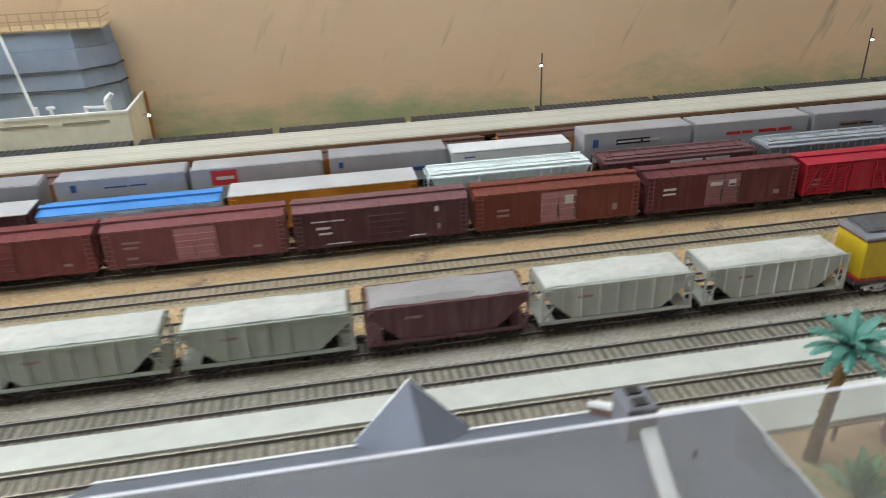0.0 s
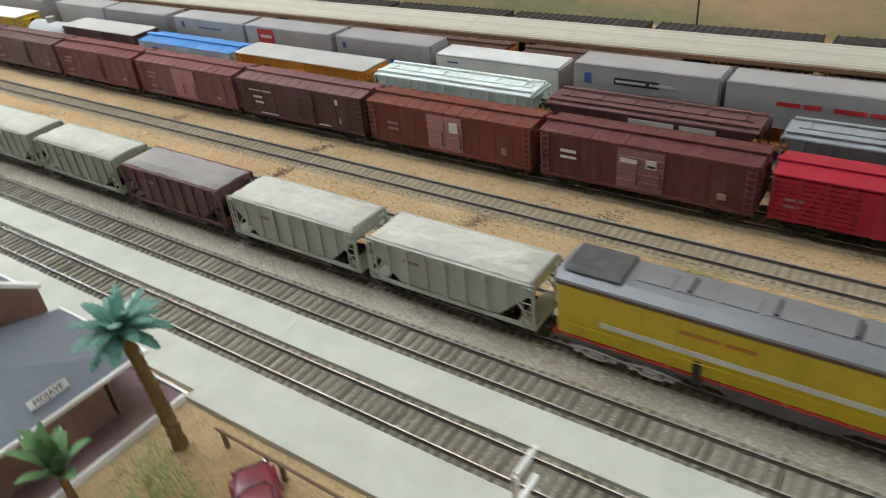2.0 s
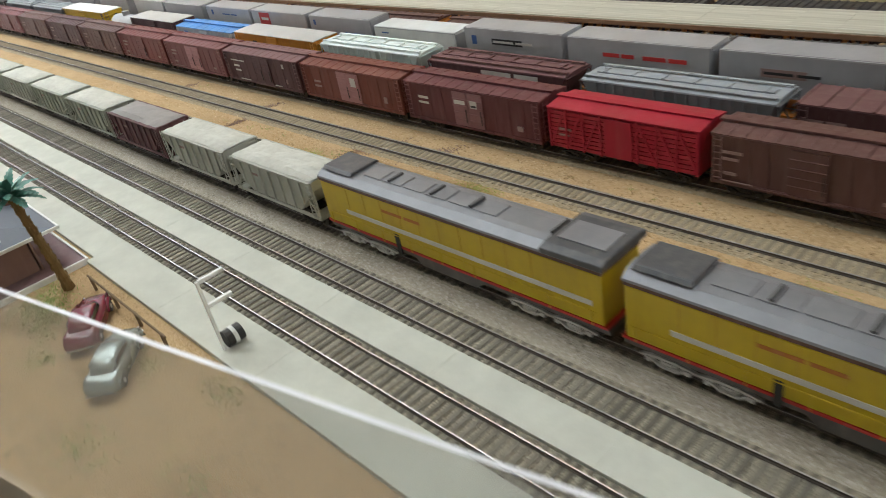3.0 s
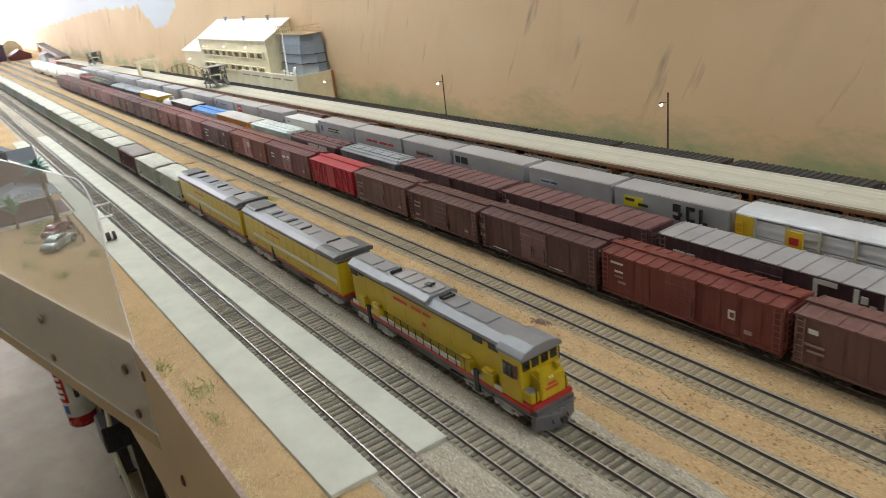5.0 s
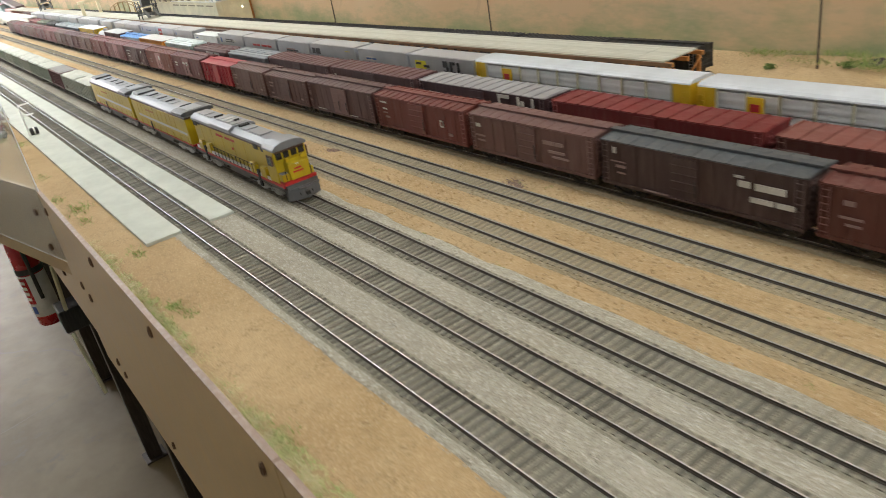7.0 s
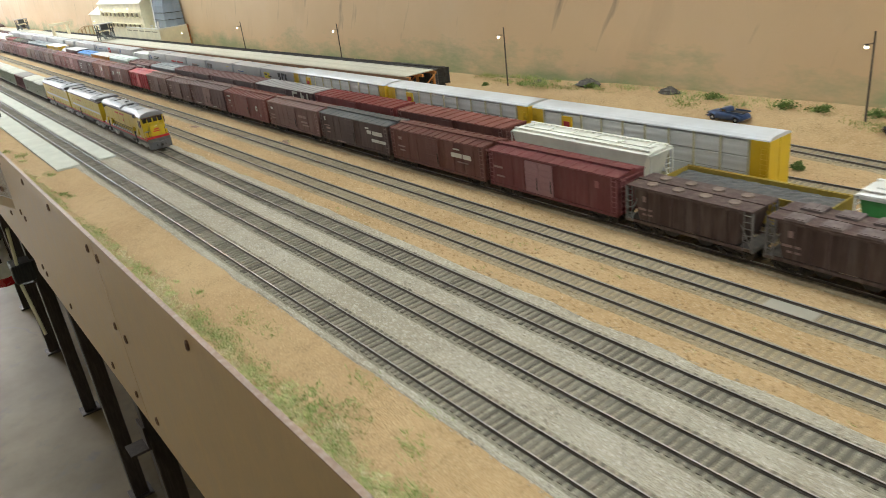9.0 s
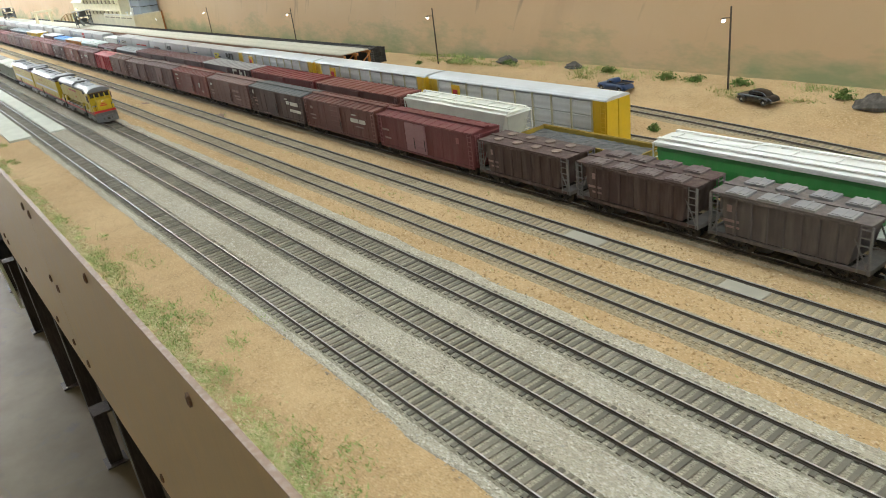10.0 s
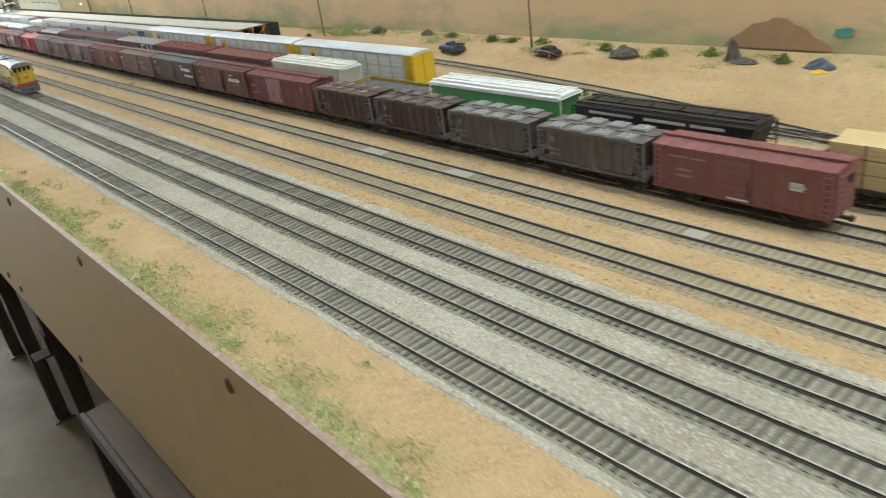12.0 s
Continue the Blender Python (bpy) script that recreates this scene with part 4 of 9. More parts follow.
turf("parking_turf", M_MOSS_PALE, [(0.158, -0.163, 0.009, GROUND), (0.172, -0.170, 0.011, GROUND), (0.166, -0.181, 0.010, GROUND), (0.186, -0.176, 0.009, GROUND)], 110, "faded olive turf beside the parked cars", 17, (0.0005, 0.0014), 2.5)
turf("yard_turf", M_GRASS, spots, 16, "sparse flattened weeds between yard tracks", 7, (0.0008, 0.002))
spots = [(x, back_y(x) - 0.004 - abs(rs.gauss(0, 0.016)), rs.uniform(0.006, 0.016), GROUND + 0.0130) for x in [rs.uniform(1.15, 2.9) for _ in range(90)]]
mats = [(x, back_y(x) - 0.006 - abs(rs.gauss(0, 0.022)), rs.uniform(0.010, 0.020), GROUND + 0.0125) for x in [rs.uniform(1.15, 2.75) for _ in range(95)]]
turf("moss_mat", M_MOSS, mats, 75, "yellow-green moss spread along the backdrop foot", 15, (0.001, 0.0035))
turf("backdrop_brush", M_GRASS, spots, 60, "green brush along the foot of the backdrop", 8, (0.003, 0.009))
spots = [(x, back_y(x) - 0.002 - abs(rs.gauss(0, 0.004)), rs.uniform(0.004, 0.008), GROUND + 0.010) for x in [rs.uniform(-0.4, 1.15) for _ in range(45)]]
turf("backdrop_weeds", M_GRASS, spots, 40, "thin weeds along the foot of the backdrop", 9, (0.003, 0.007))

# ---------------------------------------------------------------- rolling stock
HW = 0.0168


def truck(parent, x, mat=None, wheelbase=0.0195, r=0.0052, hw=0.0128):
    """A two-axle truck: side frames, bolster and wheelsets."""
    mat = mat or M_UNDER

    def frame_shape():
        s = Shape()
        w = wheelbase
        for sy in (-1, 1):
            y0, y1 = sorted((sy * (hw - 0.0010), sy * (hw + 0.0007)))
            # arched top chord, lower tension bar, bolster columns, journal boxes and coil springs
            s.prism([(-w * 0.72, 0.0054), (-w * 0.50, 0.0058), (-w * 0.22, 0.0067), (w * 0.22, 0.0067), (w * 0.50, 0.0058), (w * 0.72, 0.0054), (w * 0.72, 0.0066), (w * 0.24, 0.0082), (-w * 0.24, 0.0082), (-w * 0.72, 0.0066)], y0, y1, "y")
            s.prism([(-w * 0.46, 0.0047), (-w * 0.22, 0.0017), (w * 0.22, 0.0017), (w * 0.46, 0.0047), (w * 0.40, 0.0052), (w * 0.20, 0.0028), (-w * 0.20, 0.0028), (-w * 0.40, 0.0052)], y0, y1, "y")
            for ax in (-w / 2, w / 2):
                s.box(ax - 0.0014, ax + 0.0014, sy * (hw + 0.0004) - 0.0011, sy * (hw + 0.0004) + 0.0011, 0.0038, 0.0064)
            for cx in (-w * 0.17, w * 0.17):
                s.box(cx - 0.0006, cx + 0.0006, y0 + 0.0001, y1 - 0.0001, 0.0025, 0.0070)
            for cx in (-0.0012, 0.0012):
                s.tube((cx, sy * hw, 0.0026), (cx, sy * hw, 0.0056), 0.0008, 6)
            s.box(-0.0024, 0.0024, sy * (hw + 0.0003) - 0.0010, sy * (hw + 0.0003) + 0.0010, 0.0054, 0.0068)
        s.box(-0.0026, 0.0026, -hw + 0.0012, hw - 0.0012, 0.0045, 0.0088)
        return s

    t = part("truck", frame_shape, mat, parent, key=("tr", wheelbase, hw), at=pose(x, 0, 0))

    def set_shape():
        s = Shape().tube((0, -0.0105, r), (0, 0.0105, r), 0.0011, 6)
        for sy in (-1, 1):
            s.tube((0, sy * 0.0073, r), (0, sy * 0.0098, r), r, 14)
            s.tube((0, sy * 0.0066, r), (0, sy * 0.0073, r), r + 0.0006, 14)
        return s

    for ax in (-wheelbase / 2, wheelbase / 2):
        part("wheelset", set_shape, M_WHEEL, t, key=("ws", r), at=pose(ax, 0, 0))


def couplers(parent, half, mat=None):
    for s in (-1, 1):
        part("coupler", lambda: Shape().box(-0.001, 0.0055, -0.0011, 0.0011, 0.0062, 0.0084).box(0.0045, 0.0075, -0.0018, 0.0018, 0.0058, 0.0090), mat or M_UNDER, parent,
             key="cp", at=pose(s * half, 0, 0, 0, 0, 0 if s > 0 else 180))


def letters(x, z, w, h, n, face, gap=0.28, lift=0.0):
    """Worn writing as plain bars: one for a short word, two for a long one; face is the signed y of the face."""
    s = Shape()
    d = 0.00022 + lift
    d = d if face > 0 else -d
    y0, y1 = sorted((face, face + d))
    if n == 1:
        return s.box(x, x + (1 - gap) * w, y0, y1, z, z + h)
    if n < 6:
        return s.box(x, x + 0.94 * w, y0, y1, z + 0.16 * h, z + 0.84 * h)
    return s.box(x, x + 0.52 * w, y0, y1, z + 0.16 * h, z + 0.84 * h).box(x + 0.58 * w, x + 0.97 * w, y0, y1, z + 0.16 * h, z + 0.84 * h)


def side_marks(root, marks, face, doors=()):
    """marks: (x, z, width, height, blocks, material), on the camera-side face and the far face alike."""
    for k, (x, z, w, h, n, mat) in enumerate(marks):
        on_door = any(x + w > a and x < b for a, b in doors)
        part("lettering", letters(x, z, w, h, n, -face - (0.0011 if on_door else 0.0), lift=0.00012 * k), mat, root)


def ladder_shape(h0, h1, n=6, w=0.0052):
    s = Shape()
    for x in (-w / 2, w / 2):
        s.box(x - 0.0003, x + 0.0003, -0.0003, 0.0003, h0, h1)
    for i in range(n):
        z = h0 + (h1 - h0) * (i + 0.5) / n
        s.box(-w / 2, w / 2, -0.0004, 0.0002, z - 0.0003, z + 0.0003)
    return s


def underframe(root, L, mat=None):
    def f():
        s = Shape().box(-L / 2 + 0.001, L / 2 - 0.001, -0.0045, 0.0045, 0.0075, 0.0110)
        s.box(-L / 2 + 0.002, L / 2 - 0.002, -0.0150, 0.0150, 0.0098, 0.0112)
        s.box(-0.012, 0.006, 0.004, 0.011, 0.0050, 0.0097).box(0.012, 0.020, -0.012, -0.005, 0.0055, 0.0097)
        s.tube((-0.03, -0.009, 0.0075), (-0.016, -0.009, 0.0075), 0.0022, 8)
        return s
    part("underframe", f, mat or M_UNDER, root, key=("uf", round(L, 4)))
    for s in (-1, 1):
        truck(root, s * (L / 2 - 0.021))
    couplers(root, L / 2)


def boxcar(x0, x1, row, col, roof, label, H=0.0465, door=None, door_w=0.022, door_x=0.0, double=False, ribs=10, roof_ribs=12, catwalk=True, marks=(), category="boxcar", group="boxcars on yard tracks", rung=None):
    L = x1 - x0 - 0.0075
    root = thing("boxcar", row_pose(row, x0, x1), label, category, group)
    z0, z1 = 0.0108, H - (0.0032 if catwalk else 0.0018)
    door = door or col
    rung = rung or rung_paint(col)
    up = 0.0009 if roof_ribs >= 13 else 0.0004

    def body():
        """One solid: the plan outline carries the side ribs."""
        cut = door_w * (1.0 if double else 0.5) + 0.001
        rx = [-L / 2 + 0.0010 + (L - 0.0020) * i / ribs for i in range(ribs + 1)]
        rx = [x for x in rx if abs(x - door_x) > cut]
        low, top = [(-L / 2, -HW)], []
        for x in rx:
            low += [(x - 0.0004, -HW), (x - 0.0004, -HW - 0.0003), (x + 0.0004, -HW - 0.0003), (x + 0.0004, -HW)]
        low.append((L / 2, -HW))
        top = [(x, -y) for x, y in low][::-1]
        return Shape().plan(low + top, z0, z1)
    part("body", body, col, root)
    for sy in (-1, 1):
        part("side_sill", lambda: Shape().box(-L / 2, L / 2, -0.0006, 0.0006, -0.0012, 0.0014), col, root, key=("ss", round(L, 4)), at=pose(0, sy * (HW + 0.0002), z0))
        part("eave_rail", lambda: Shape().box(-L / 2, L / 2, -0.0005, 0.0005, -0.0016, -0.0002), col, root, key=("er", round(L, 4)), at=pose(0, sy * (HW + 0.0003), z1))

    def end_shape():
        prof, zz = [(0.0, z0), (0.0003, z0)], z0 + 0.003
        while zz < z1 - 0.004:
            prof += [(0.0003, zz), (0.0011, zz + 0.0007), (0.0011, zz + 0.0018), (0.0003, zz + 0.0025)]
            zz += 0.0044
        return Shape().prism(prof + [(0.0003, z1), (0.0, z1)], -HW + 0.0015, HW - 0.0015, "y")
    for e in (0, 180):
        part("end_wall", end_shape, col, root, "corrugated steel end", key=("ew", round(H, 4)), at=pose((L / 2) * (1 if e == 0 else -1), 0, 0, 0, 0, e))

    def roof_shape():
        """Shallow ridge with raised seams, lofted as one sheet."""
        w = HW + 0.0008
        secs = []

        def ring(x, up):
            return [(x, -w, z1), (x, w, z1), (x, w, z1 + 0.0007 + up), (x, 0, H - 0.0006 + up), (x, -w, z1 + 0.0007 + up)]
        secs.append(ring(-L / 2 - 0.0006, 0))
        for i in range(roof_ribs + 1 if roof_ribs else 0):
            x = -L / 2 + 0.0008 + (L - 0.0016) * i / roof_ribs
            secs += [ring(x - 0.0009, 0), ring(x - 0.0005, up), ring(x + 0.0005, up), ring(x + 0.0009, 0)]
        secs.append(ring(L / 2 + 0.0006, 0))
        return Shape().loft(secs)
    part("roof", roof_shape, roof, root)
    if catwalk:
        part("running_board", lambda: Shape().plan([(-L / 2 - 0.002, -0.003), (L / 2 + 0.002, -0.003), (L / 2 + 0.002, 0.003), (-L / 2 - 0.002, 0.003)], H - 0.0002, H + 0.0012), roof, root)
    spans = ((door_x - door_w, door_x - 0.0003), (door_x + 0.0003, door_x + door_w)) if double else ((door_x - door_w / 2, door_x + door_w / 2),)
    for xa, xb in spans:
        def door_shape():
            prof = [(0.0, z0 + 0.0012)]
            zz = z0 + 0.0012
            prof.append((-0.0010, zz))
            k = (z1 - z0 - 0.0032) / 5
            for i in range(1, 5):
                c = zz + i * k
                prof += [(-0.0010, c - 0.0005), (-0.0015, c - 0.0003), (-0.0015, c + 0.0003), (-0.0010, c + 0.0005)]
            prof += [(-0.0010, z1 - 0.0020), (0.0, z1 - 0.0020)]
            return Shape().prism(prof[::-1], -(xb - xa) / 2, (xb - xa) / 2)
        for sy, rz in ((-1, 0), (1, 180)):
            d = part("door", door_shape, door, root, "sliding door", key=("dr", round(xb - xa, 4), round(H, 4)), at=pose((xa + xb) / 2, sy * HW, 0, 0, 0, rz))
            if sy < 0:
                part("latch_bar", lambda: Shape().box(-0.0003, 0.0003, -0.0020, -0.0015, z0 + 0.005, z0 + 0.017), M_UNDER, d, key="lb", at=pose((xb - xa) / 2 - 0.0015, 0, 0))
    for sy in (-1, 1):
        ya, yb = sorted((sy * (HW + 0.0005), sy * (HW + 0.0016)))
        part("door_track", Shape().box(door_x - door_w * 1.6, door_x + door_w * 1.6, ya, yb, z0 - 0.0002, z0 + 0.0009), col, root)
    for ex, sy in ((L / 2 - 0.004, -1), (-L / 2 + 0.004, -1), (L / 2 - 0.004, 1), (-L / 2 + 0.004, 1)):
        part("ladder", lambda: ladder_shape(z0 + 0.001, z1 - 0.001, 7), rung, root, key=("lad", round(H, 4)), at=pose(ex, sy * (HW + 0.0011), 0))
    for e in (-1, 1):
        part("ladder", lambda: ladder_shape(z0 + 0.001, z1 - 0.001, 7), rung, root, key=("lad", round(H, 4)), at=pose(e * (L / 2 + 0.0012), -0.0118 * e, 0, 0, 0, 90))
    part("brake_wheel", lambda: Shape().tube((0, 0, 0), (0.0008, 0, 0), 0.0034, 12).tube((-0.001, 0, 0), (0.0014, 0, 0), 0.0008, 6), M_UNDER, root, key="bw", at=pose(L / 2 + 0.0014, 0.004, z1 - 0.009))
    underframe(root, L)
    side_marks(root, marks, HW + 0.0006, spans)
    return root


def std_marks(L, left=M_CREAM_DIM, right=M_CREAM_DIM, z=0.031):
    """Road number, data and dimension blocks of a boxcar side."""
    return ((-L * 0.42, z, L * 0.11, 0.0030, 4, left), (-L * 0.42, z - 0.0045, L * 0.09, 0.0028, 5, left), (-L * 0.41, 0.0165, L * 0.07, 0.0030, 4, left),
            (L * 0.33, 0.0165, L * 0.05, 0.0034, 2, right), (-L * 0.42, 0.0122, L * 0.22, 0.0007, 1, left))


PCOL = {}


def P(name, r, g, b, rough=0.55, dust=0.18):
    PCOL[name] = (r, g, b)
    return paint(name, (r, g, b), rough, dust_amt=dust)


def rung_paint(col):
    """The car's own colour, lightened to put the rungs' highlight into the paint."""
    c = PCOL.get(col.name, (0.10, 0.09, 0.09))
    return paint(col.name + "_rungs", tuple(min(0.8, v * 1.45 + 0.035) for v in c), 0.5, dust_amt=0.3)


C_MAROON_A = P("boxcar_maroon", 0.163, 0.035, 0.035)
C_MAROON_B = P("boxcar_dusty_maroon", 0.182, 0.056, 0.060)
C_DARKMAR = P("boxcar_dark_maroon", 0.081, 0.028, 0.032)
C_RUST = P("boxcar_rust", 0.158, 0.036, 0.023)
C_MAROON_E = P("boxcar_wine", 0.120, 0.028, 0.032)
C_RED = P("stock_car_red", 0.380, 0.011, 0.032, 0.42, 0.10)
C_BROWN_G = P("boxcar_umber", 0.116, 0.051, 0.045)
C_BROWN_H = P("boxcar_dark_umber", 0.089, 0.034, 0.031)
C_PLUM = P("boxcar_plum_brown", 0.084, 0.034, 0.035)
C_REDOX = P("boxcar_red_oxide", 0.150, 0.031, 0.024)
C_BROWN_K = P("boxcar_faded_brown", 0.143, 0.068, 0.060)
C_DKBROWN = P("boxcar_dark_brown", 0.060, 0.030, 0.028)
C_RUST_M = P("boxcar_mineral_brown", 0.120, 0.036, 0.028)
C_WINE_N = P("boxcar_wine_red", 0.140, 0.031, 0.034)
C_PURPLEDOOR = P("door_faded_purple", 0.30, 0.16, 0.175)
C_GREYROOF = P("roof_dark_grey", 0.075, 0.080, 0.085)
C_GALV = P("roof_galvanised", 0.50, 0.50, 0.49, 0.4, 0.2)
C_HOP_BROWN = P("hopper_grimy_brown", 0.082, 0.050, 0.046, 0.7, 0.35)
C_HOP_GREY = P("hopper_grimy_grey", 0.122, 0.100, 0.096, 0.7, 0.4)
C_HOP_ROOFG = P("hopper_pale_roof", 0.25, 0.245, 0.25, 0.7, 0.4)
C_SILVER = paint("trailer_silver", (0.45, 0.46, 0.48), 0.36, metal=0.3, dust=(0.45, 0.44, 0.43), dust_amt=0.2)
C_SILVER2 = paint("trailer_grey", (0.38, 0.39, 0.415), 0.42, metal=0.3, dust=(0.45, 0.44, 0.43), dust_amt=0.25)
C_ORANGE = P("reefer_orange", 0.50, 0.19, 0.022, 0.5, 0.22)
C_ROOFBROWN = P("reefer_roof_brown", 0.105, 0.050, 0.042)

# front row, west to east
xs6 = [-1.8273 + 0.1557 * i for i in range(9)]
far_cols = [C_BROWN_G, C_WINE_N, C_BROWN_H, C_RUST_M, C_MAROON_E, C_MAROON_B, C_BROWN_G, C_DARKMAR, C_BROWN_G]
for xx, cc in zip(xs6, far_cols):
    boxcar(xx, xx + 0.1557, 6, cc, cc, "weathered brown-red boxcar on the front yard track", marks=std_marks(0.146))
boxcar(-0.426, -0.273, 6, C_MAROON_A, C_MAROON_A, "maroon boxcar with faded lettering", marks=std_marks(0.142))
boxcar(-0.273, -0.115, 6, C_MAROON_B, C_MAROON_B, "dusty rose-maroon boxcar with pale double doors", door=P("door_dusty_rose", 0.38, 0.17, 0.18), double=True, door_w=0.017, marks=std_marks(0.142))
boxcar(-0.115, 0.046, 6, C_DARKMAR, P("roof_dusty_maroon", 0.17, 0.075, 0.08), "dark maroon boxcar with white lettering", double=True, door_w=0.016, door_x=0.004,
       marks=((-0.062, 0.0335, 0.030, 0.0019, 9, M_WHITE), (-0.058, 0.0265, 0.013, 0.0032, 4, M_WHITE), (-0.056, 0.0215, 0.012, 0.0026, 4, M_WHITE), (0.047, 0.0340, 0.0045, 0.0048, 1, M_WHITE), (0.049, 0.0170, 0.004, 0.005, 1, M_CREAM_DIM),
              (-0.050, 0.0124, 0.03, 0.0007, 1, M_WHITE), (0.024, 0.0124, 0.02, 0.0007, 1, M_WHITE)))
boxcar(0.046, 0.209, 6, C_RUST, C_RUST, "rust-red boxcar with pale double doors and a white emblem", door=P("door_dusty_rust", 0.36, 0.17, 0.17), double=True, door_w=0.0165,
       marks=((-0.058, 0.026, 0.012, 0.003, 3, M_CREAM_DIM), (-0.058, 0.021, 0.012, 0.003, 3, M_CREAM_DIM), (0.0055, 0.0290, 0.0105, 0.0085, 1, M_WHITE), (0.052, 0.018, 0.006, 0.006, 1, M_CREAM_DIM)))
boxcar(0.209, 0.3695, 6, C_MAROON_E, C_MAROON_E, "wine-red boxcar with pale doors and white script", door=P("door_dusty_wine", 0.25, 0.115, 0.12), double=True, door_w=0.0165, H=0.0470,
       marks=((-0.060, 0.030, 0.013, 0.0034, 4, M_WHITE), (-0.060, 0.0255, 0.013, 0.0028, 4, M_WHITE), (-0.014, 0.0310, 0.0128, 0.0048, 5, M_WHITE), (0.0045, 0.0300, 0.0098, 0.0062, 1, M_WHITE), (0.0055, 0.0310, 0.0078, 0.0016, 1, M_BLACK),
              (0.053, 0.0165, 0.006, 0.0060, 2, M_CREAM_DIM)))


def stock_car(x0, x1, row, col, label):
    L = x1 - x0 - 0.0095
    H = 0.0452
    root = thing("stock_car", row_pose(row, x0, x1), label, "stock car", "boxcars on yard tracks")
    part("inner_body", Shape().box(-L / 2, L / 2, -HW + 0.0012, HW - 0.0012, 0.0108, H - 0.003), paint("stock_car_inner_red", (0.36, 0.011, 0.022), 0.6, dust_amt=0.1), root)
    for i in range(9):
        z = 0.0112 + i * 0.0033
        part("slat", lambda: Shape().box(-L / 2, L / 2, -HW - 0.0002, -HW + 0.0011, 0, 0.0028).box(-L / 2, L / 2, HW - 0.0011, HW + 0.0002, 0, 0.0028), col, root, key=("slat", round(L, 4)), at=pose(0, 0, z))
    n = 8
    for i in range(n + 1):
        x = -L / 2 + 0.0008 + (L - 0.0016) * i / n
        for sy in (-1, 1):
            part("side_post", lambda: Shape().box(-0.0008, 0.0008, -0.00045, 0.00045, 0.0108, H - 0.003), col, root, key="scp", at=pose(x, sy * (HW + 0.00075), 0))
    for i in range(n):
        xa, xb = -L / 2 + L * i / n, -L / 2 + L * (i + 1) / n
        if i in (3, 4):
            continue
        a, b = (0.0125, H - 0.0045) if i < 3 else (H - 0.0045, 0.0125)
        part("diagonal_brace", Shape().add([(xa, -HW - 0.0010, a), (xa + 0.0018, -HW - 0.0010, a), (xb, -HW - 0.0010, b), (xb - 0.0018, -HW - 0.0010, b), (xa, -HW - 0.0003, a), (xa + 0.0018, -HW - 0.0003, a), (xb, -HW - 0.0003, b), (xb - 0.0018, -HW - 0.0003, b)],
                                           [(0, 1, 2, 3), (7, 6, 5, 4), (0, 4, 5, 1), (2, 6, 7, 3), (1, 5, 6, 2), (0, 3, 7, 4)]), col, root)
    part("door", Shape().box(-0.011, 0.011, -HW - 0.0014, -HW - 0.0003, 0.012, H - 0.0045), col, root, "slatted red door")
    part("roof", Shape().prism([(-HW - 0.001, H - 0.003), (HW + 0.001, H - 0.003), (HW + 0.001, H - 0.0022), (0, H), (-HW - 0.001, H - 0.0022)], -L / 2 - 0.0008, L / 2 + 0.0008), col, root)
    part("running_board", Shape().box(-L / 2 - 0.002, L / 2 + 0.002, -0.003, 0.003, H + 0.0004, H + 0.0012).box(-L / 2, L / 2, -0.0008, 0.0008, H - 0.0006, H + 0.0004), col, root)
    underframe(root, L)
    side_marks(root, ((-0.052, 0.0250, 0.012, 0.0030, 4, M_CREAM_DIM), (-0.052, 0.0205, 0.010, 0.0026, 4, M_CREAM_DIM)), HW + 0.0002)


stock_car(0.3695, 0.500, 6, C_RED, "bright red slatted stock car")
boxcar(0.500, 0.627, 6, C_BROWN_G, C_BROWN_G, "umber brown boxcar with faded lettering", marks=std_marks(0.125))
boxcar(0.627, 0.760, 6, C_BROWN_H, C_BROWN_H, "dark umber boxcar with faded lettering", H=0.0455, marks=std_marks(0.125))
boxcar(0.760, 0.922, 6, C_PLUM, C_PLUM, "long plum-brown boxcar with faded doors", door=P("door_faded_plum", 0.17, 0.085, 0.085), double=True, door_w=0.017, H=0.0475,
       marks=((-0.078, 0.0270, 0.0065, 0.0075, 2, M_CREAM_DIM), (-0.078, 0.0195, 0.0065, 0.0045, 2, M_CREAM_DIM), (-0.060, 0.0125, 0.030, 0.0008, 1, M_WHITE), (0.02, 0.0125, 0.025, 0.0008, 1, M_WHITE)))
boxcar(0.922, 1.089, 6, C_REDOX, C_REDOX, "red-oxide boxcar with ribbed roof and white emblem", H=0.0475, roof_ribs=14, door_x=-0.002, door_w=0.026,
       marks=((-0.070, 0.0375, 0.018, 0.0018, 1, M_WHITE), (-0.066, 0.0300, 0.009, 0.0026, 4, M_WHITE), (-0.066, 0.0260, 0.009, 0.0020, 4, M_CREAM_DIM), (-0.062, 0.0210, 0.008, 0.0030, 3, M_CREAM_DIM), (0.039, 0.0245, 0.0075, 0.0070, 1, M_WHITE), (0.0405, 0.026, 0.0045, 0.004, 1, C_REDOX), (0.052, 0.0165, 0.006, 0.0040, 2, M_CREAM_DIM)))
boxcar(1.089, 1.251, 6, C_BROWN_K, C_BROWN_K, "faded brown boxcar with worn white script", H=0.0475,
       marks=((-0.068, 0.0330, 0.007, 0.0050, 2, M_WHITE), (-0.070, 0.0245, 0.014, 0.0026, 4, M_CREAM_DIM), (-0.068, 0.0200, 0.012, 0.0024, 4, M_CREAM_DIM), (0.020, 0.0300, 0.024, 0.0050, 6, M_CREAM_DIM), (0.026, 0.0235, 0.020, 0.0034, 5, M_CREAM_DIM), (0.030, 0.0200, 0.026, 0.0018, 1, M_CREAM_DIM)))
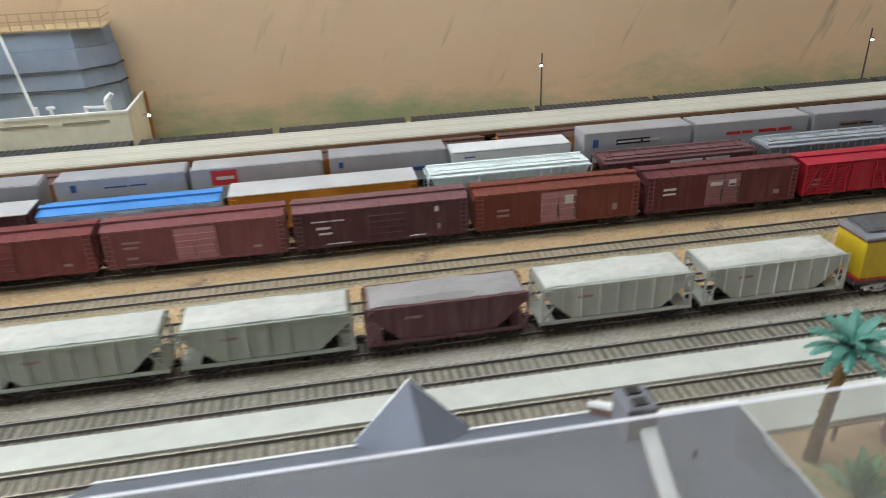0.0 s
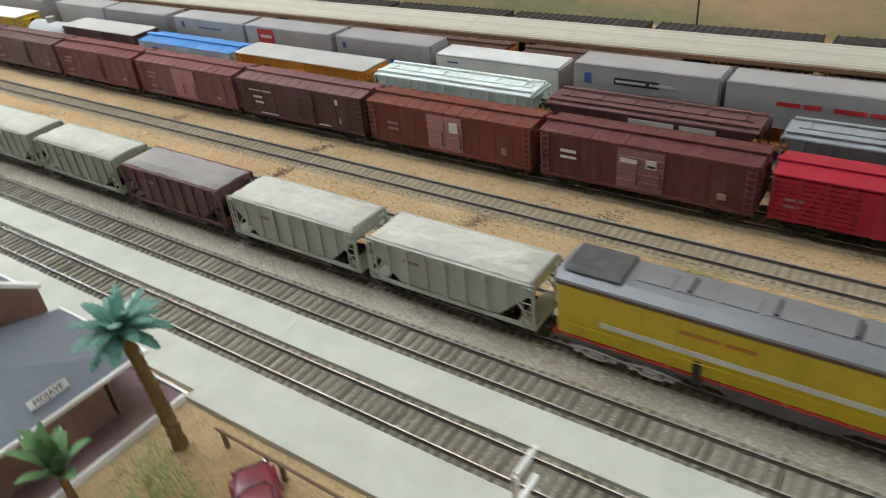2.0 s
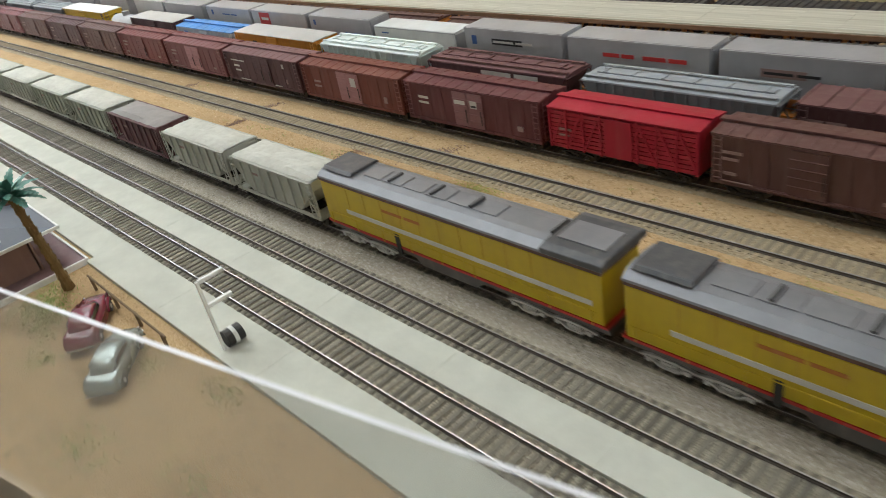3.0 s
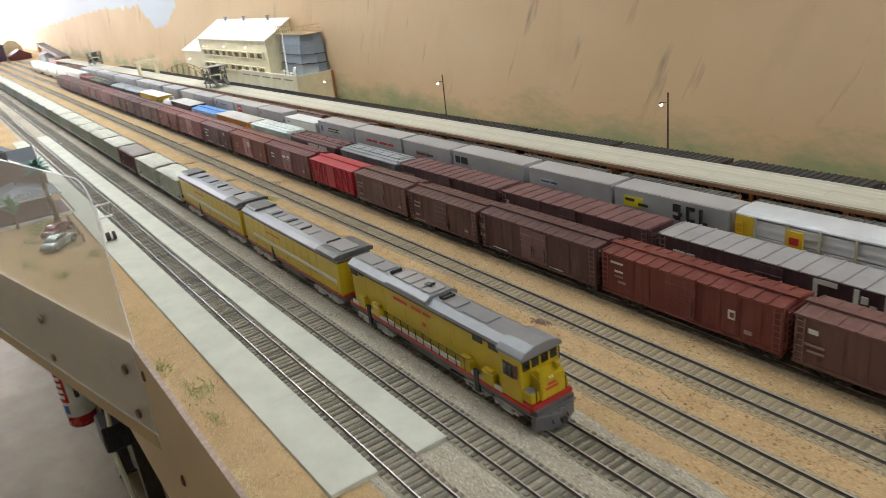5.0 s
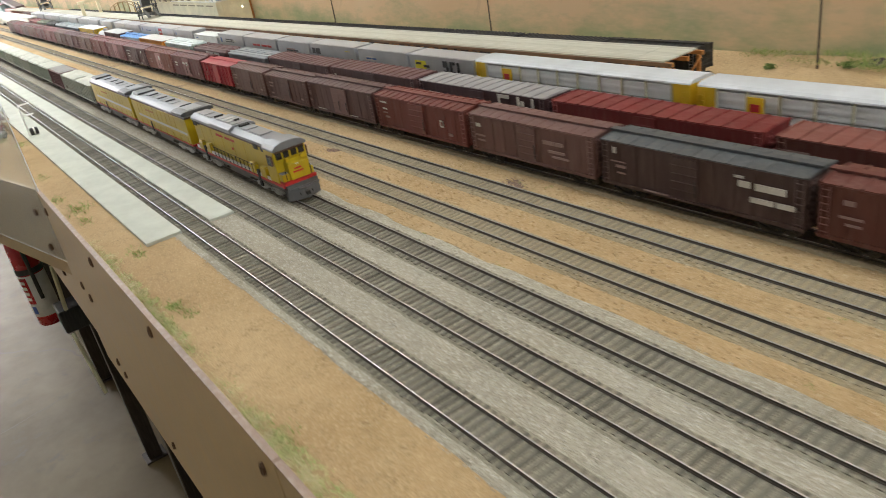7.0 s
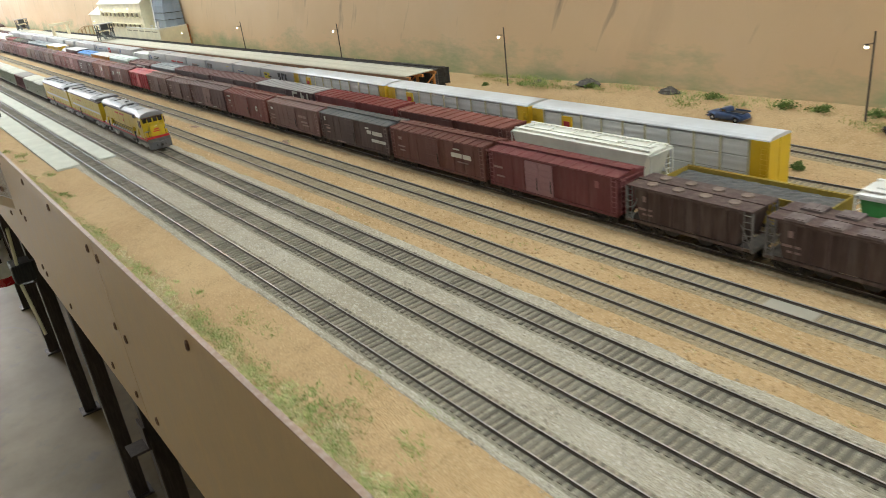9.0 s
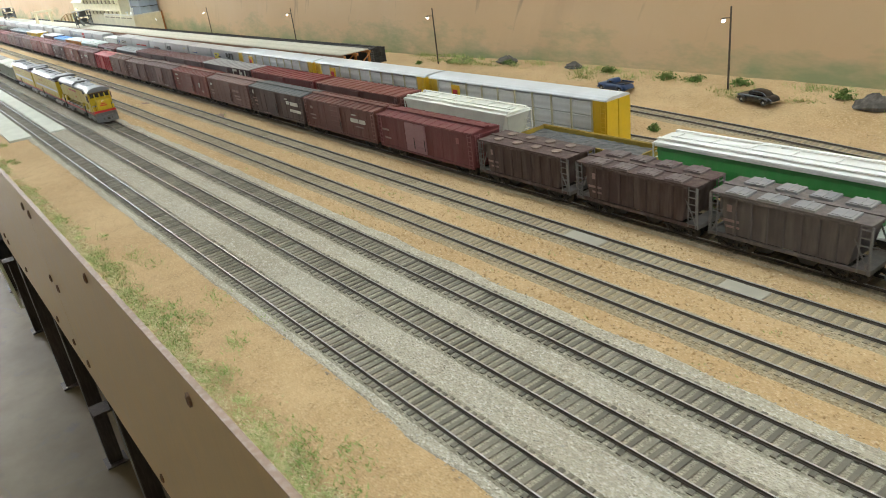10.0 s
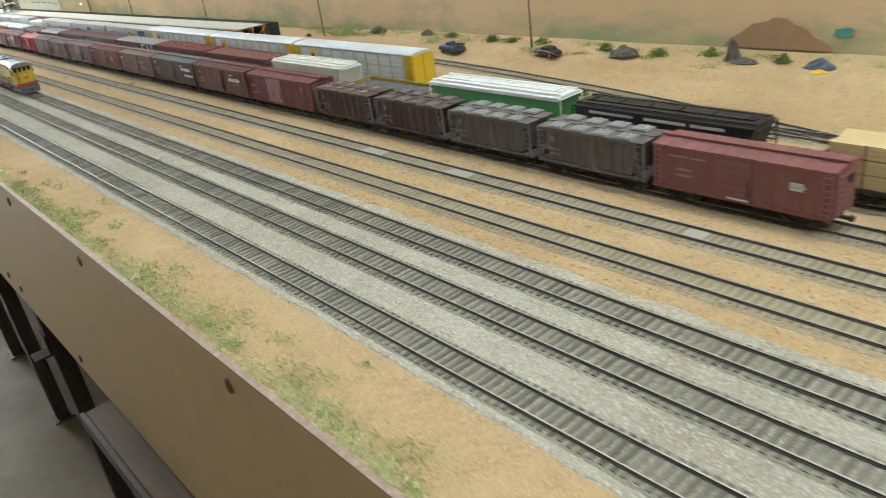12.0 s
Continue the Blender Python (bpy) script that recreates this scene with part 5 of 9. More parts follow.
boxcar(1.251, 1.421, 6, C_DKBROWN, C_GREYROOF, "dark brown boxcar with grey roof and white slogan", H=0.0480, door_x=-0.006,
       marks=((-0.070, 0.0360, 0.0050, 0.0050, 1, M_WHITE), (-0.072, 0.0290, 0.015, 0.0016, 5, M_CREAM_DIM), (-0.067, 0.0245, 0.010, 0.0034, 3, M_CREAM_DIM), (-0.066, 0.0200, 0.008, 0.0020, 3, M_CREAM_DIM),
              (0.033, 0.0370, 0.007, 0.0024, 2, M_WHITE), (0.036, 0.0305, 0.009, 0.0062, 2, M_WHITE), (0.048, 0.0300, 0.022, 0.0066, 5, M_WHITE), (0.045, 0.0215, 0.031, 0.0050, 9, M_WHITE), (-0.04, 0.0122, 0.03, 0.0008, 1, M_CREAM_DIM)))
boxcar(1.421, 1.594, 6, C_RUST_M, C_RUST_M, "mineral brown boxcar with white slogan", H=0.0480, roof_ribs=14, door_x=-0.004,
       marks=((-0.068, 0.0330, 0.007, 0.0050, 2, M_CREAM_DIM), (-0.070, 0.0250, 0.015, 0.0024, 5, M_CREAM_DIM), (-0.066, 0.0205, 0.010, 0.0024, 4, M_CREAM_DIM), (0.030, 0.0275, 0.033, 0.0068, 9, M_WHITE), (0.034, 0.0365, 0.010, 0.0020, 3, M_WHITE), (0.040, 0.0235, 0.018, 0.0016, 5, M_CREAM_DIM)))
boxcar(1.594, 1.763, 6, C_WINE_N, C_WINE_N, "wine-red boxcar with faded purple double doors", H=0.0475, door=C_PURPLEDOOR, double=True, door_w=0.0175, door_x=-0.012,
       marks=((-0.074, 0.0280, 0.014, 0.0030, 4, M_CREAM_DIM), (0.056, 0.0320, 0.006, 0.0060, 1, P("emblem_faded", 0.28, 0.10, 0.10)), (-0.07, 0.0195, 0.012, 0.0024, 4, M_CREAM_DIM)))


M_HOPEND = P("hopper_end_grey", 0.17, 0.16, 0.155, 0.6, 0.4)


def hopper(x0, x1, row, col, roof_m, label, H=0.0440, covered=True, hatches=4, marks=(), group="hopper cars on yard tracks", end_col=None, load=None):
    """A short two-bay hopper: ribbed sides, slanted ends, outlet bays, roof hatches or a load."""
    L = x1 - x0 - 0.0095
    root = thing("hopper_car", row_pose(row, x0, x1), label, "hopper car", group)
    hl = L / 2 - (0.008 if covered else 0.002)
    sl = 0.90 if covered else 0.62

    def body():
        return Shape().prism([(-hl, H - 0.010), (-hl, H - 0.003), (hl, H - 0.003), (hl, H - 0.010), (hl * sl, 0.0130), (-hl * sl, 0.0130)][::-1], -HW + 0.0006, HW - 0.0006, "y")
    part("body", body, col, root, key=("hb", round(L, 4), H, covered))

    for i in range(9):
        x = -hl + 0.0006 + 2 * (hl - 0.0006) * i / 8
        zb = 0.0130 if abs(x) < hl * sl + 0.001 else 0.0130 + (abs(x) - hl * sl) / (hl * (1 - sl)) * (H - 0.023)
        for sy in (-1, 1):
            part("rib", lambda: Shape().box(-0.0005, 0.0005, -0.0007, 0.0007, zb, H - 0.0043), col, root, key=("rib", round(zb, 4), H), at=pose(x, sy * (HW + 0.0001), 0))
    for sy in (-1, 1):
        part("top_chord", lambda: Shape().box(-hl, hl, -0.0008, 0.0008, H - 0.0042, H - 0.0028), col, root, key=("tc", round(hl, 4), H), at=pose(0, sy * HW, 0))
        part("side_sill", lambda: Shape().box(-L / 2, L / 2, -0.0007, 0.0007, 0.0100, 0.0124), col, root, key=("sl", round(L, 4)), at=pose(0, sy * (HW - 0.0003), 0))

    def bay():
        return Shape().prism([(-0.010, 0.0119), (-0.004, 0.0040), (0.004, 0.0040), (0.010, 0.0119)], -0.0125, 0.0125, "y")
    for c in (-hl * 0.32, hl * 0.32):
        part("outlet_bay", bay, M_UNDER, root, key="hy", at=pose(c, 0, 0))
    if covered:
        part("roof", lambda: Shape().box(-L / 2 + 0.0006, L / 2 - 0.0006, -HW - 0.0008, HW + 0.0008, H - 0.0027, H - 0.0013), col, root, key=("hr", round(L, 4), H))
        for i in range(hatches):
            for sy in (-1, 1):
                x = -hl + 2 * hl * (i + 0.5) / hatches
                part("hatch", lambda: Shape().box(-0.0074, 0.0074, -0.0066, 0.0066, 0, 0.0016).box(-0.0006, 0.0006, -0.0069, 0.0069, 0.0016, 0.0023).box(-0.0058, 0.0058, -0.0052, 0.0052, 0.0016, 0.0020), roof_m, root, key="ht", at=pose(x, sy * 0.0110, H - 0.0012))
        part("running_board", lambda: Shape().box(-L / 2, L / 2, -0.0016, 0.0016, H - 0.0013, H - 0.0004), col, root, key=("hw", round(L, 4), H))
    else:
        def heap():
            s = Shape()
            rr = random.Random(int(x0 * 1000))
            nx, ny = 16, 7
            vs = []
            for i in range(nx + 1):
                for j in range(ny + 1):
                    u, v = i / nx * 2 - 1, j / ny * 2 - 1
                    edge = min(1, (1 - abs(u)) * 5, (1 - abs(v)) * 3)
                    vs.append((u * (hl - 0.001), v * (HW - 0.0016), H - 0.0027 + 0.0034 * max(0, edge) * (0.75 + 0.7 * noise.noise(Vector((u * 2.3 + x0 * 31, v * 1.4, x0 * 7)))) + rr.uniform(0, 0.0008)))
            fs = [(i * (ny + 1) + j, (i + 1) * (ny + 1) + j, (i + 1) * (ny + 1) + j + 1, i * (ny + 1) + j + 1) for i in range(nx) for j in range(ny)]
            return s.add(vs, fs)
        part("load", heap, load, root, "heaped granular load")

    def cage():
        s = Shape()
        for e in (1,):
            for sy in (-1, 1):
                xa = e * (L / 2 - 0.0008)
                s.box(xa - 0.0006, xa + 0.0006, sy * (HW - 0.0008) - 0.0006, sy * (HW - 0.0008) + 0.0006, 0.0100, H - 0.0028)
                s.tube((xa, sy * (HW - 0.001), 0.0110), (e * hl * (0.95 if covered else 0.78), sy * (HW - 0.001), H - 0.012), 0.0006, 5)
            s.box(e * (L / 2) - 0.0008, e * (L / 2) + 0.0008, -HW, HW, 0.0095, 0.0125)
            s.box(e * (L / 2 - 0.006) - 0.005, e * (L / 2 - 0.006) + 0.005, -HW + 0.001, HW - 0.001, 0.0108, 0.0118)
        return s
    for turn in (0, 180):
        part("end_frame", cage, end_col or col, root, key=("hc", round(L, 4), H, covered), at=pose(0, 0, 0, 0, 0, turn))
    for e in (-1, 1):
        part("ladder", lambda: ladder_shape(0.0105, H - 0.002, 6, 0.006), end_col or col, root, key=("hl", H), at=pose(e * (L / 2 - 0.0035), -HW - 0.0010, 0))
        part("ladder", lambda: ladder_shape(0.0105, H - 0.002, 6, 0.006), end_col or col, root, key=("hl", H), at=pose(e * (L / 2 + 0.0004), 0.010, 0, 0, 0, 90))
    part("center_sill", lambda: Shape().box(-L / 2, L / 2, -0.003, 0.003, 0.0072, 0.0104), M_UNDER, root, key=("hs", round(L, 4)))
    for s in (-1, 1):
        truck(root, s * (L / 2 - 0.0165))
    couplers(root, L / 2)
    side_marks(root, marks, HW - 0.0005)
    return root


HM = ((-0.040, 0.0290, 0.005, 0.0050, 1, M_CREAM_DIM), (-0.044, 0.0215, 0.014, 0.0026, 4, M_CREAM_DIM), (-0.040, 0.0175, 0.010, 0.0022, 4, M_CREAM_DIM))


def round_hatch_hopper():
    root = hopper(1.763, 1.884, 6, C_HOP_BROWN, P("hopper_tan_roof", 0.21, 0.155, 0.13, 0.75, 0.45), "grimy brown covered hopper with round roof hatches", H=0.0428, hatches=0, marks=HM, end_col=M_HOPEND)
    for i in range(4):
        part("hatch", lambda: Shape().tube((0, 0, 0), (0, 0, 0.0014), 0.0046, 12), P("hopper_tan_roof", 0.21, 0.155, 0.13, 0.75, 0.45), root, key="rh", at=pose(-0.036 + i * 0.024, -0.0085, 0.0416))
        part("hatch", lambda: Shape().tube((0, 0, 0), (0, 0, 0.0014), 0.0046, 12), P("hopper_tan_roof", 0.21, 0.155, 0.13, 0.75, 0.45), root, key="rh", at=pose(-0.036 + i * 0.024, 0.0085, 0.0416))


round_hatch_hopper()
hopper(1.884, 2.005, 6, C_HOP_BROWN, P("hopper_plum_roof", 0.15, 0.115, 0.115, 0.75, 0.4), "grimy brown ribbed covered hopper with square hatches", H=0.0428, marks=HM, end_col=M_HOPEND)
hopper(2.005, 2.120, 6, C_HOP_GREY, C_HOP_ROOFG, "weathered grey-brown covered hopper with pale hatches", H=0.0428, marks=HM, end_col=M_HOPEND)
hopper(2.120, 2.237, 6, C_HOP_GREY, C_HOP_ROOFG, "weathered grey covered hopper with dusty pale hatches", H=0.0428, marks=HM, end_col=M_HOPEND)
C_S = P("boxcar_dusty_wine", 0.210, 0.078, 0.072)
boxcar(2.237, 2.376, 6, C_S, C_S, "dusty wine boxcar standing last on its track", H=0.0460,
       marks=((-0.052, 0.0355, 0.030, 0.0019, 12, M_CREAM_DIM), (-0.046, 0.0255, 0.013, 0.0026, 4, M_CREAM_DIM), (-0.046, 0.0210, 0.013, 0.0026, 4, M_CREAM_DIM), (0.038, 0.0270, 0.012, 0.0055, 1, M_WHITE), (0.039, 0.0285, 0.010, 0.0022, 4, P("print_sage", 0.42, 0.45, 0.36)), (-0.005, 0.0122, 0.022, 0.0012, 1, M_WHITE)))


def long_hopper(x0, x1, row, col, roof_m, label, H=0.0500, side="ribbed", marks=(), band=None, cage_m=None):
    """A long covered hopper: smooth or ribbed curved sides, trough hatch on the roof, open end cages."""
    L = x1 - x0 - 0.0095
    root = thing("covered_hopper", row_pose(row, x0, x1), label, "covered hopper", "covered hoppers")
    hl = L / 2 - 0.0035
    zt = H - 0.004
    w = HW
    if side == "round" and band:
        prof = [(-0.006, 0.0105), (0.006, 0.0105), (0.0150, 0.0165), (w, 0.024), (w + 0.0006, 0.030), (w, 0.036), (w - 0.0012, 0.0415), (w - 0.0035, zt), (-w + 0.0035, zt), (-w + 0.0012, 0.0415), (-w, 0.036), (-w - 0.0006, 0.030), (-w, 0.024), (-0.0150, 0.0165)]
    elif side == "round":
        prof = [(-0.006, 0.0105), (0.006, 0.0105), (0.0150, 0.0165), (w + 0.0006, 0.026), (w + 0.0006, 0.034), (w - 0.001, zt), (-w + 0.001, zt), (-w - 0.0006, 0.034), (-w - 0.0006, 0.026), (-0.0150, 0.0165)]
    else:
        prof = [(-0.0135, 0.0110), (0.0135, 0.0110), (w, 0.0150), (w, zt), (-w, zt), (-w, 0.0150)]

    def body():
        def ring(x, t):
            return [(x + (1 if x > 0 else -1) * t * 0.012 * max(0, min(1, (z - 0.011) / (zt - 0.013))), y, max(z, 0.011 + 0.009 * t)) for y, z in prof]
        return Shape().loft([ring(-hl + 0.012, 1), ring(-hl + 0.0121, 0), ring(hl - 0.0121, 0), ring(hl - 0.012, 1)])
    part("body", body, col, root)
    if side == "ribbed":
        k = max(10, int(L / 0.0105))
        for i in range(k + 1):
            for sy in (-1, 1):
                part("rib", lambda: Shape().box(-0.0006, 0.0006, -0.0005, 0.0005, 0.0150, zt), col, root, key=("lr", zt), at=pose(-hl + 0.012 + (2 * hl - 0.024) * i / k, sy * (w + 0.0004), 0))
    part("roof", Shape().prism([(-w - 0.0006, zt), (w + 0.0006, zt), (w + 0.0004, zt + 0.0012), (0.006, H - 0.0014), (-0.006, H - 0.0014), (-w - 0.0004, zt + 0.0012)], -hl - 0.001, hl + 0.001), roof_m, root)
    if band:
        part("side_band", Shape().box(-hl, hl, -w - 0.0004, -w + 0.0008, zt - 0.0022, zt - 0.0002).box(-hl, hl, w - 0.0008, w + 0.0004, zt - 0.0022, zt - 0.0002), band, root)
    part("hatch_trough", Shape().box(-hl + 0.006, hl - 0.006, -0.0042, 0.0042, H - 0.0014, H - 0.0003), roof_m, root)
    for i in range(6):
        x = -hl + 0.012 + (2 * hl - 0.024) * i / 5
        part("hatch_clamp", lambda: Shape().box(-0.0008, 0.0008, -0.0049, 0.0049, 0, 0.0010), roof_m, root, key="hcl", at=pose(x, 0, H - 0.0004))
    for sy in (-1, 1):
        part("running_board", lambda: Shape().box(-hl, hl, -0.0016, 0.0016, 0, 0.0006).box(-hl, -hl + 0.0006, -0.0014, 0.0014, -0.0014, 0).box(hl - 0.0006, hl, -0.0014, 0.0014, -0.0014, 0).box(-0.0003, 0.0003, -0.0014, 0.0014, -0.0014, 0),
             roof_m, root, key=("rb", round(L, 4)), at=pose(0, sy * 0.0120, H - 0.0007))

    for c in (-hl * 0.55, -hl * 0.18, hl * 0.18, hl * 0.55):
        part("outlet_bay", lambda: Shape().prism([(-0.013, 0.0115), (-0.004, 0.0035), (0.004, 0.0035), (0.013, 0.0115)], -0.0115, 0.0115, "y"), col, root, key="lob", at=pose(c, 0, 0))

    def cage():
        s = Shape()
        for e in (1,):
            for sy in (-1, 1):
                xa = e * (L / 2 - 0.0012)
                s.tube((xa, sy * (w - 0.001), 0.0105), (xa, sy * (w - 0.001), H - 0.004), 0.0007, 5)
                s.tube((xa, sy * (w - 0.001), 0.0120), (e * (hl - 0.011), sy * (w - 0.001), H - 0.014), 0.0006, 5)
                s.tube((xa, sy * (w - 0.001), 0.028), (e * (hl - 0.006), sy * (w - 0.001), 0.028), 0.0005, 5)
            s.tube((e * (L / 2 - 0.0012), -w, H - 0.0045), (e * (L / 2 - 0.0012), w, H - 0.0045), 0.0007, 5)
            s.box(e * (L / 2 - 0.0075) - 0.0075, e * (L / 2 - 0.0075) + 0.0075, -w, w, 0.0095, 0.0112)
            for k in range(6):
                z = 0.014 + k * 0.005
                s.box(e * (L / 2 - 0.0012) - 0.0004, e * (L / 2 - 0.0012) + 0.0004, 0.006, 0.013, z, z + 0.0006)
        return s
    for turn in (0, 180):
        part("end_cage", cage, cage_m or col, root, "open end cage with rungs", at=pose(0, 0, 0, 0, 0, turn))
    part("center_sill", Shape().box(-L / 2, L / 2, -0.003, 0.003, 0.0070, 0.0094), M_UNDER, root)
    for s in (-1, 1):
        truck(root, s * (L / 2 - 0.0185))
    couplers(root, L / 2)
    side_marks(root, marks, w + 0.0010)
    return root


# second row, west to east
C_BLUE = P("reefer_blue", 0.070, 0.26, 0.62, 0.45, 0.12)
C_MINT = P("hopper_mint", 0.56, 0.67, 0.645, 0.5, 0.14)
C_ICEBLUE = P("side_pale_blue", 0.55, 0.64, 0.72, 0.5, 0.15)
boxcar(-0.492, -0.338, 7, C_DARKMAR, C_GALV, "dark maroon boxcar with a galvanised roof", H=0.0485, roof_ribs=0, catwalk=False, marks=((0.005, 0.030, 0.040, 0.0040, 9, M_WHITE),))
boxcar(-0.338, -0.174, 7, C_ICEBLUE, C_BLUE, "pale blue boxcar with a bright blue roof", H=0.0455, roof_ribs=8, ribs=16,
       marks=((0.012, 0.0300, 0.040, 0.0060, 5, M_WHITE), (0.012, 0.0290, 0.040, 0.0008, 1, C_BLUE), (-0.055, 0.032, 0.014, 0.006, 1, C_BLUE)))
M_ORANGE2 = P("reefer_bright_orange", 0.62, 0.25, 0.022, 0.45, 0.15)
boxcar(-0.173, 0.008, 7, M_ORANGE2, C_GALV, "orange refrigerator car with a silver roof", H=0.0470, roof_ribs=0, ribs=26, catwalk=False,
       marks=((0.035, 0.0330, 0.030, 0.0036, 7, M_BLACK), (-0.045, 0.0330, 0.012, 0.0046, 1, M_BLACK)))
long_hopper(0.010, 0.184, 7, C_MINT, P("hopper_mint_roof", 0.70, 0.78, 0.77, 0.5, 0.1), "mint green covered hopper with a ribbed pale roof", H=0.0480)
long_hopper(0.184, 0.359, 7, C_DARKMAR, P("roof_dusty_plum", 0.14, 0.060, 0.064), "dark maroon covered hopper with white lettering", H=0.0460, side="smooth",
            marks=((-0.012, 0.0335, 0.066, 0.0085, 7, M_WHITE),))
long_hopper(0.360, 0.528, 7, P("hopper_steel_grey", 0.165, 0.180, 0.195, 0.55, 0.2), P("hopper_steel_roof", 0.30, 0.33, 0.355, 0.5, 0.2), "steel grey ribbed covered hopper", H=0.0470)
boxcar(0.530, 0.730, 7, C_PLUM, P("roof_plum", 0.15, 0.068, 0.068), "long plum-brown boxcar with a ribbed roof", H=0.0485, roof_ribs=13, catwalk=False, marks=((-0.095, 0.0345, 0.030, 0.0040, 7, M_CREAM_DIM),))
boxcar(0.732, 0.934, 7, C_PLUM, P("roof_plum", 0.15, 0.068, 0.068), "long plum-brown boxcar with a white emblem", H=0.0495, roof_ribs=13, catwalk=False, marks=((-0.09, 0.0345, 0.0055, 0.0055, 1, M_WHITE), (-0.02, 0.033, 0.026, 0.0030, 7, M_CREAM_DIM)))
boxcar(0.938, 1.145, 7, P("boxcar_wine_black", 0.062, 0.026, 0.033), P("roof_pale_grey", 0.33, 0.32, 0.325, 0.4, 0.2), "dark wine boxcar with a pale grey ribbed roof", H=0.0500, roof_ribs=13, catwalk=False, ribs=4,
       marks=((-0.085, 0.0360, 0.022, 0.0026, 6, M_WHITE), (-0.084, 0.0310, 0.020, 0.0020, 5, M_CREAM_DIM), (0.034, 0.0290, 0.022, 0.0036, 1, M_WHITE), (0.034, 0.0290, 0.0042, 0.0180, 1, M_WHITE), (0.034, 0.0434, 0.023, 0.0036, 1, M_WHITE), (0.062, 0.0290, 0.0044, 0.0180, 1, M_WHITE), (0.082, 0.0290, 0.0044, 0.0180, 1, M_WHITE), (0.0670, 0.0380, 0.0060, 0.0050, 1, M_WHITE), (0.0730, 0.0330, 0.0060, 0.0050, 1, M_WHITE)))
C_CARMINE = P("boxcar_carmine", 0.175, 0.020, 0.020, 0.5, 0.2)
boxcar(1.147, 1.361, 7, C_CARMINE, C_CARMINE, "long carmine red high boxcar", H=0.0500, roof_ribs=13, catwalk=False, ribs=16, marks=((-0.03, 0.036, 0.02, 0.0024, 6, M_CREAM_DIM),))
boxcar(1.363, 1.567, 7, C_RUST_M, P("roof_mineral", 0.20, 0.062, 0.048), "long mineral brown boxcar with a ribbed roof", H=0.0495, roof_ribs=13, catwalk=False, marks=((-0.096, 0.0340, 0.030, 0.0056, 1, M_CREAM_DIM), (0.0, 0.0330, 0.012, 0.0024, 3, M_CREAM_DIM)))
C_OFFW = P("hopper_off_white", 0.75, 0.745, 0.68, 0.55, 0.14)
long_hopper(1.569, 1.757, 7, C_OFFW, C_OFFW, "off-white covered hopper with a long roof trough", H=0.0515, side="smooth")


def gondola(x0, x1, row, col, label):
    L = x1 - x0 - 0.0095
    root = thing("gondola_car", row_pose(row, x0, x1), label, "gondola car")
    H = 0.0335
    s = Shape().box(-L / 2, L / 2, -HW, -HW + 0.0012, 0.0108, H).box(-L / 2, L / 2, HW - 0.0012, HW, 0.0108, H)
    s.box(-L / 2, -L / 2 + 0.0012, -HW + 0.0012, HW - 0.0012, 0.0108, H).box(L / 2 - 0.0012, L / 2, -HW + 0.0012, HW - 0.0012, 0.0108, H)
    s.box(-L / 2 + 0.0012, L / 2 - 0.0012, -HW + 0.0012, HW - 0.0012, 0.0108, 0.0125)
    for i in range(13):
        x = -L / 2 + 0.001 + (L - 0.002) * i / 12
        s.box(x - 0.0006, x + 0.0006, -HW - 0.0009, -HW, 0.0108, H - 0.0008).box(x - 0.0006, x + 0.0006, HW, HW + 0.0009, 0.0108, H - 0.0008)
    s.box(-L / 2 - 0.0006, L / 2 + 0.0006, -HW - 0.0011, -HW, H - 0.0012, H + 0.0003).box(-L / 2 - 0.0006, L / 2 + 0.0006, HW, HW + 0.0011, H - 0.0012, H + 0.0003)
    part("body", s, col, root)
    rr = random.Random(4)
    vs, nx, ny = [], 34, 8
    for i in range(nx + 1):
        for j in range(ny + 1):
            u, v = i / nx * 2 - 1, j / ny * 2 - 1
            vs.append((u * (L / 2 - 0.0013), v * (HW - 0.0013), H - 0.0045 + 0.003 * (1 - v * v) * (1 - u ** 8) * (0.7 + 0.3 * math.sin(u * 11)) + rr.uniform(0, 0.0013)))
    fs = [(i * (ny + 1) + j, (i + 1) * (ny + 1) + j, (i + 1) * (ny + 1) + j + 1, i * (ny + 1) + j + 1) for i in range(nx) for j in range(ny)]
    part("load", Shape().add(vs, fs), P("coal_grey", 0.085, 0.088, 0.092, 0.6, 0.3), root, "heaped dark grey coal")
    underframe(root, L)


gondola(1.762, 1.913, 7, P("gondola_mustard", 0.36, 0.25, 0.035), "mustard yellow gondola heaped with dark coal")
long_hopper(1.917, 2.113, 7, P("hopper_leaf_green", 0.060, 0.290, 0.075, 0.4, 0.12), M_WHITE_CLEAN, "green and white round-sided covered hopper", H=0.0515, side="round", band=M_WHITE_CLEAN, cage_m=M_WHITE_CLEAN)
long_hopper(2.115, 2.300, 7, P("hopper_black", 0.020, 0.020, 0.023, 0.45, 0.08), P("hopper_black", 0.020, 0.020, 0.023, 0.45, 0.08), "black covered hopper with white lettering", H=0.0480, side="round",
            marks=((-0.066, 0.0395, 0.048, 0.0036, 5, M_WHITE), (-0.010, 0.0395, 0.074, 0.0036, 9, M_WHITE), (0.004, 0.0320, 0.050, 0.0034, 6, M_WHITE)))


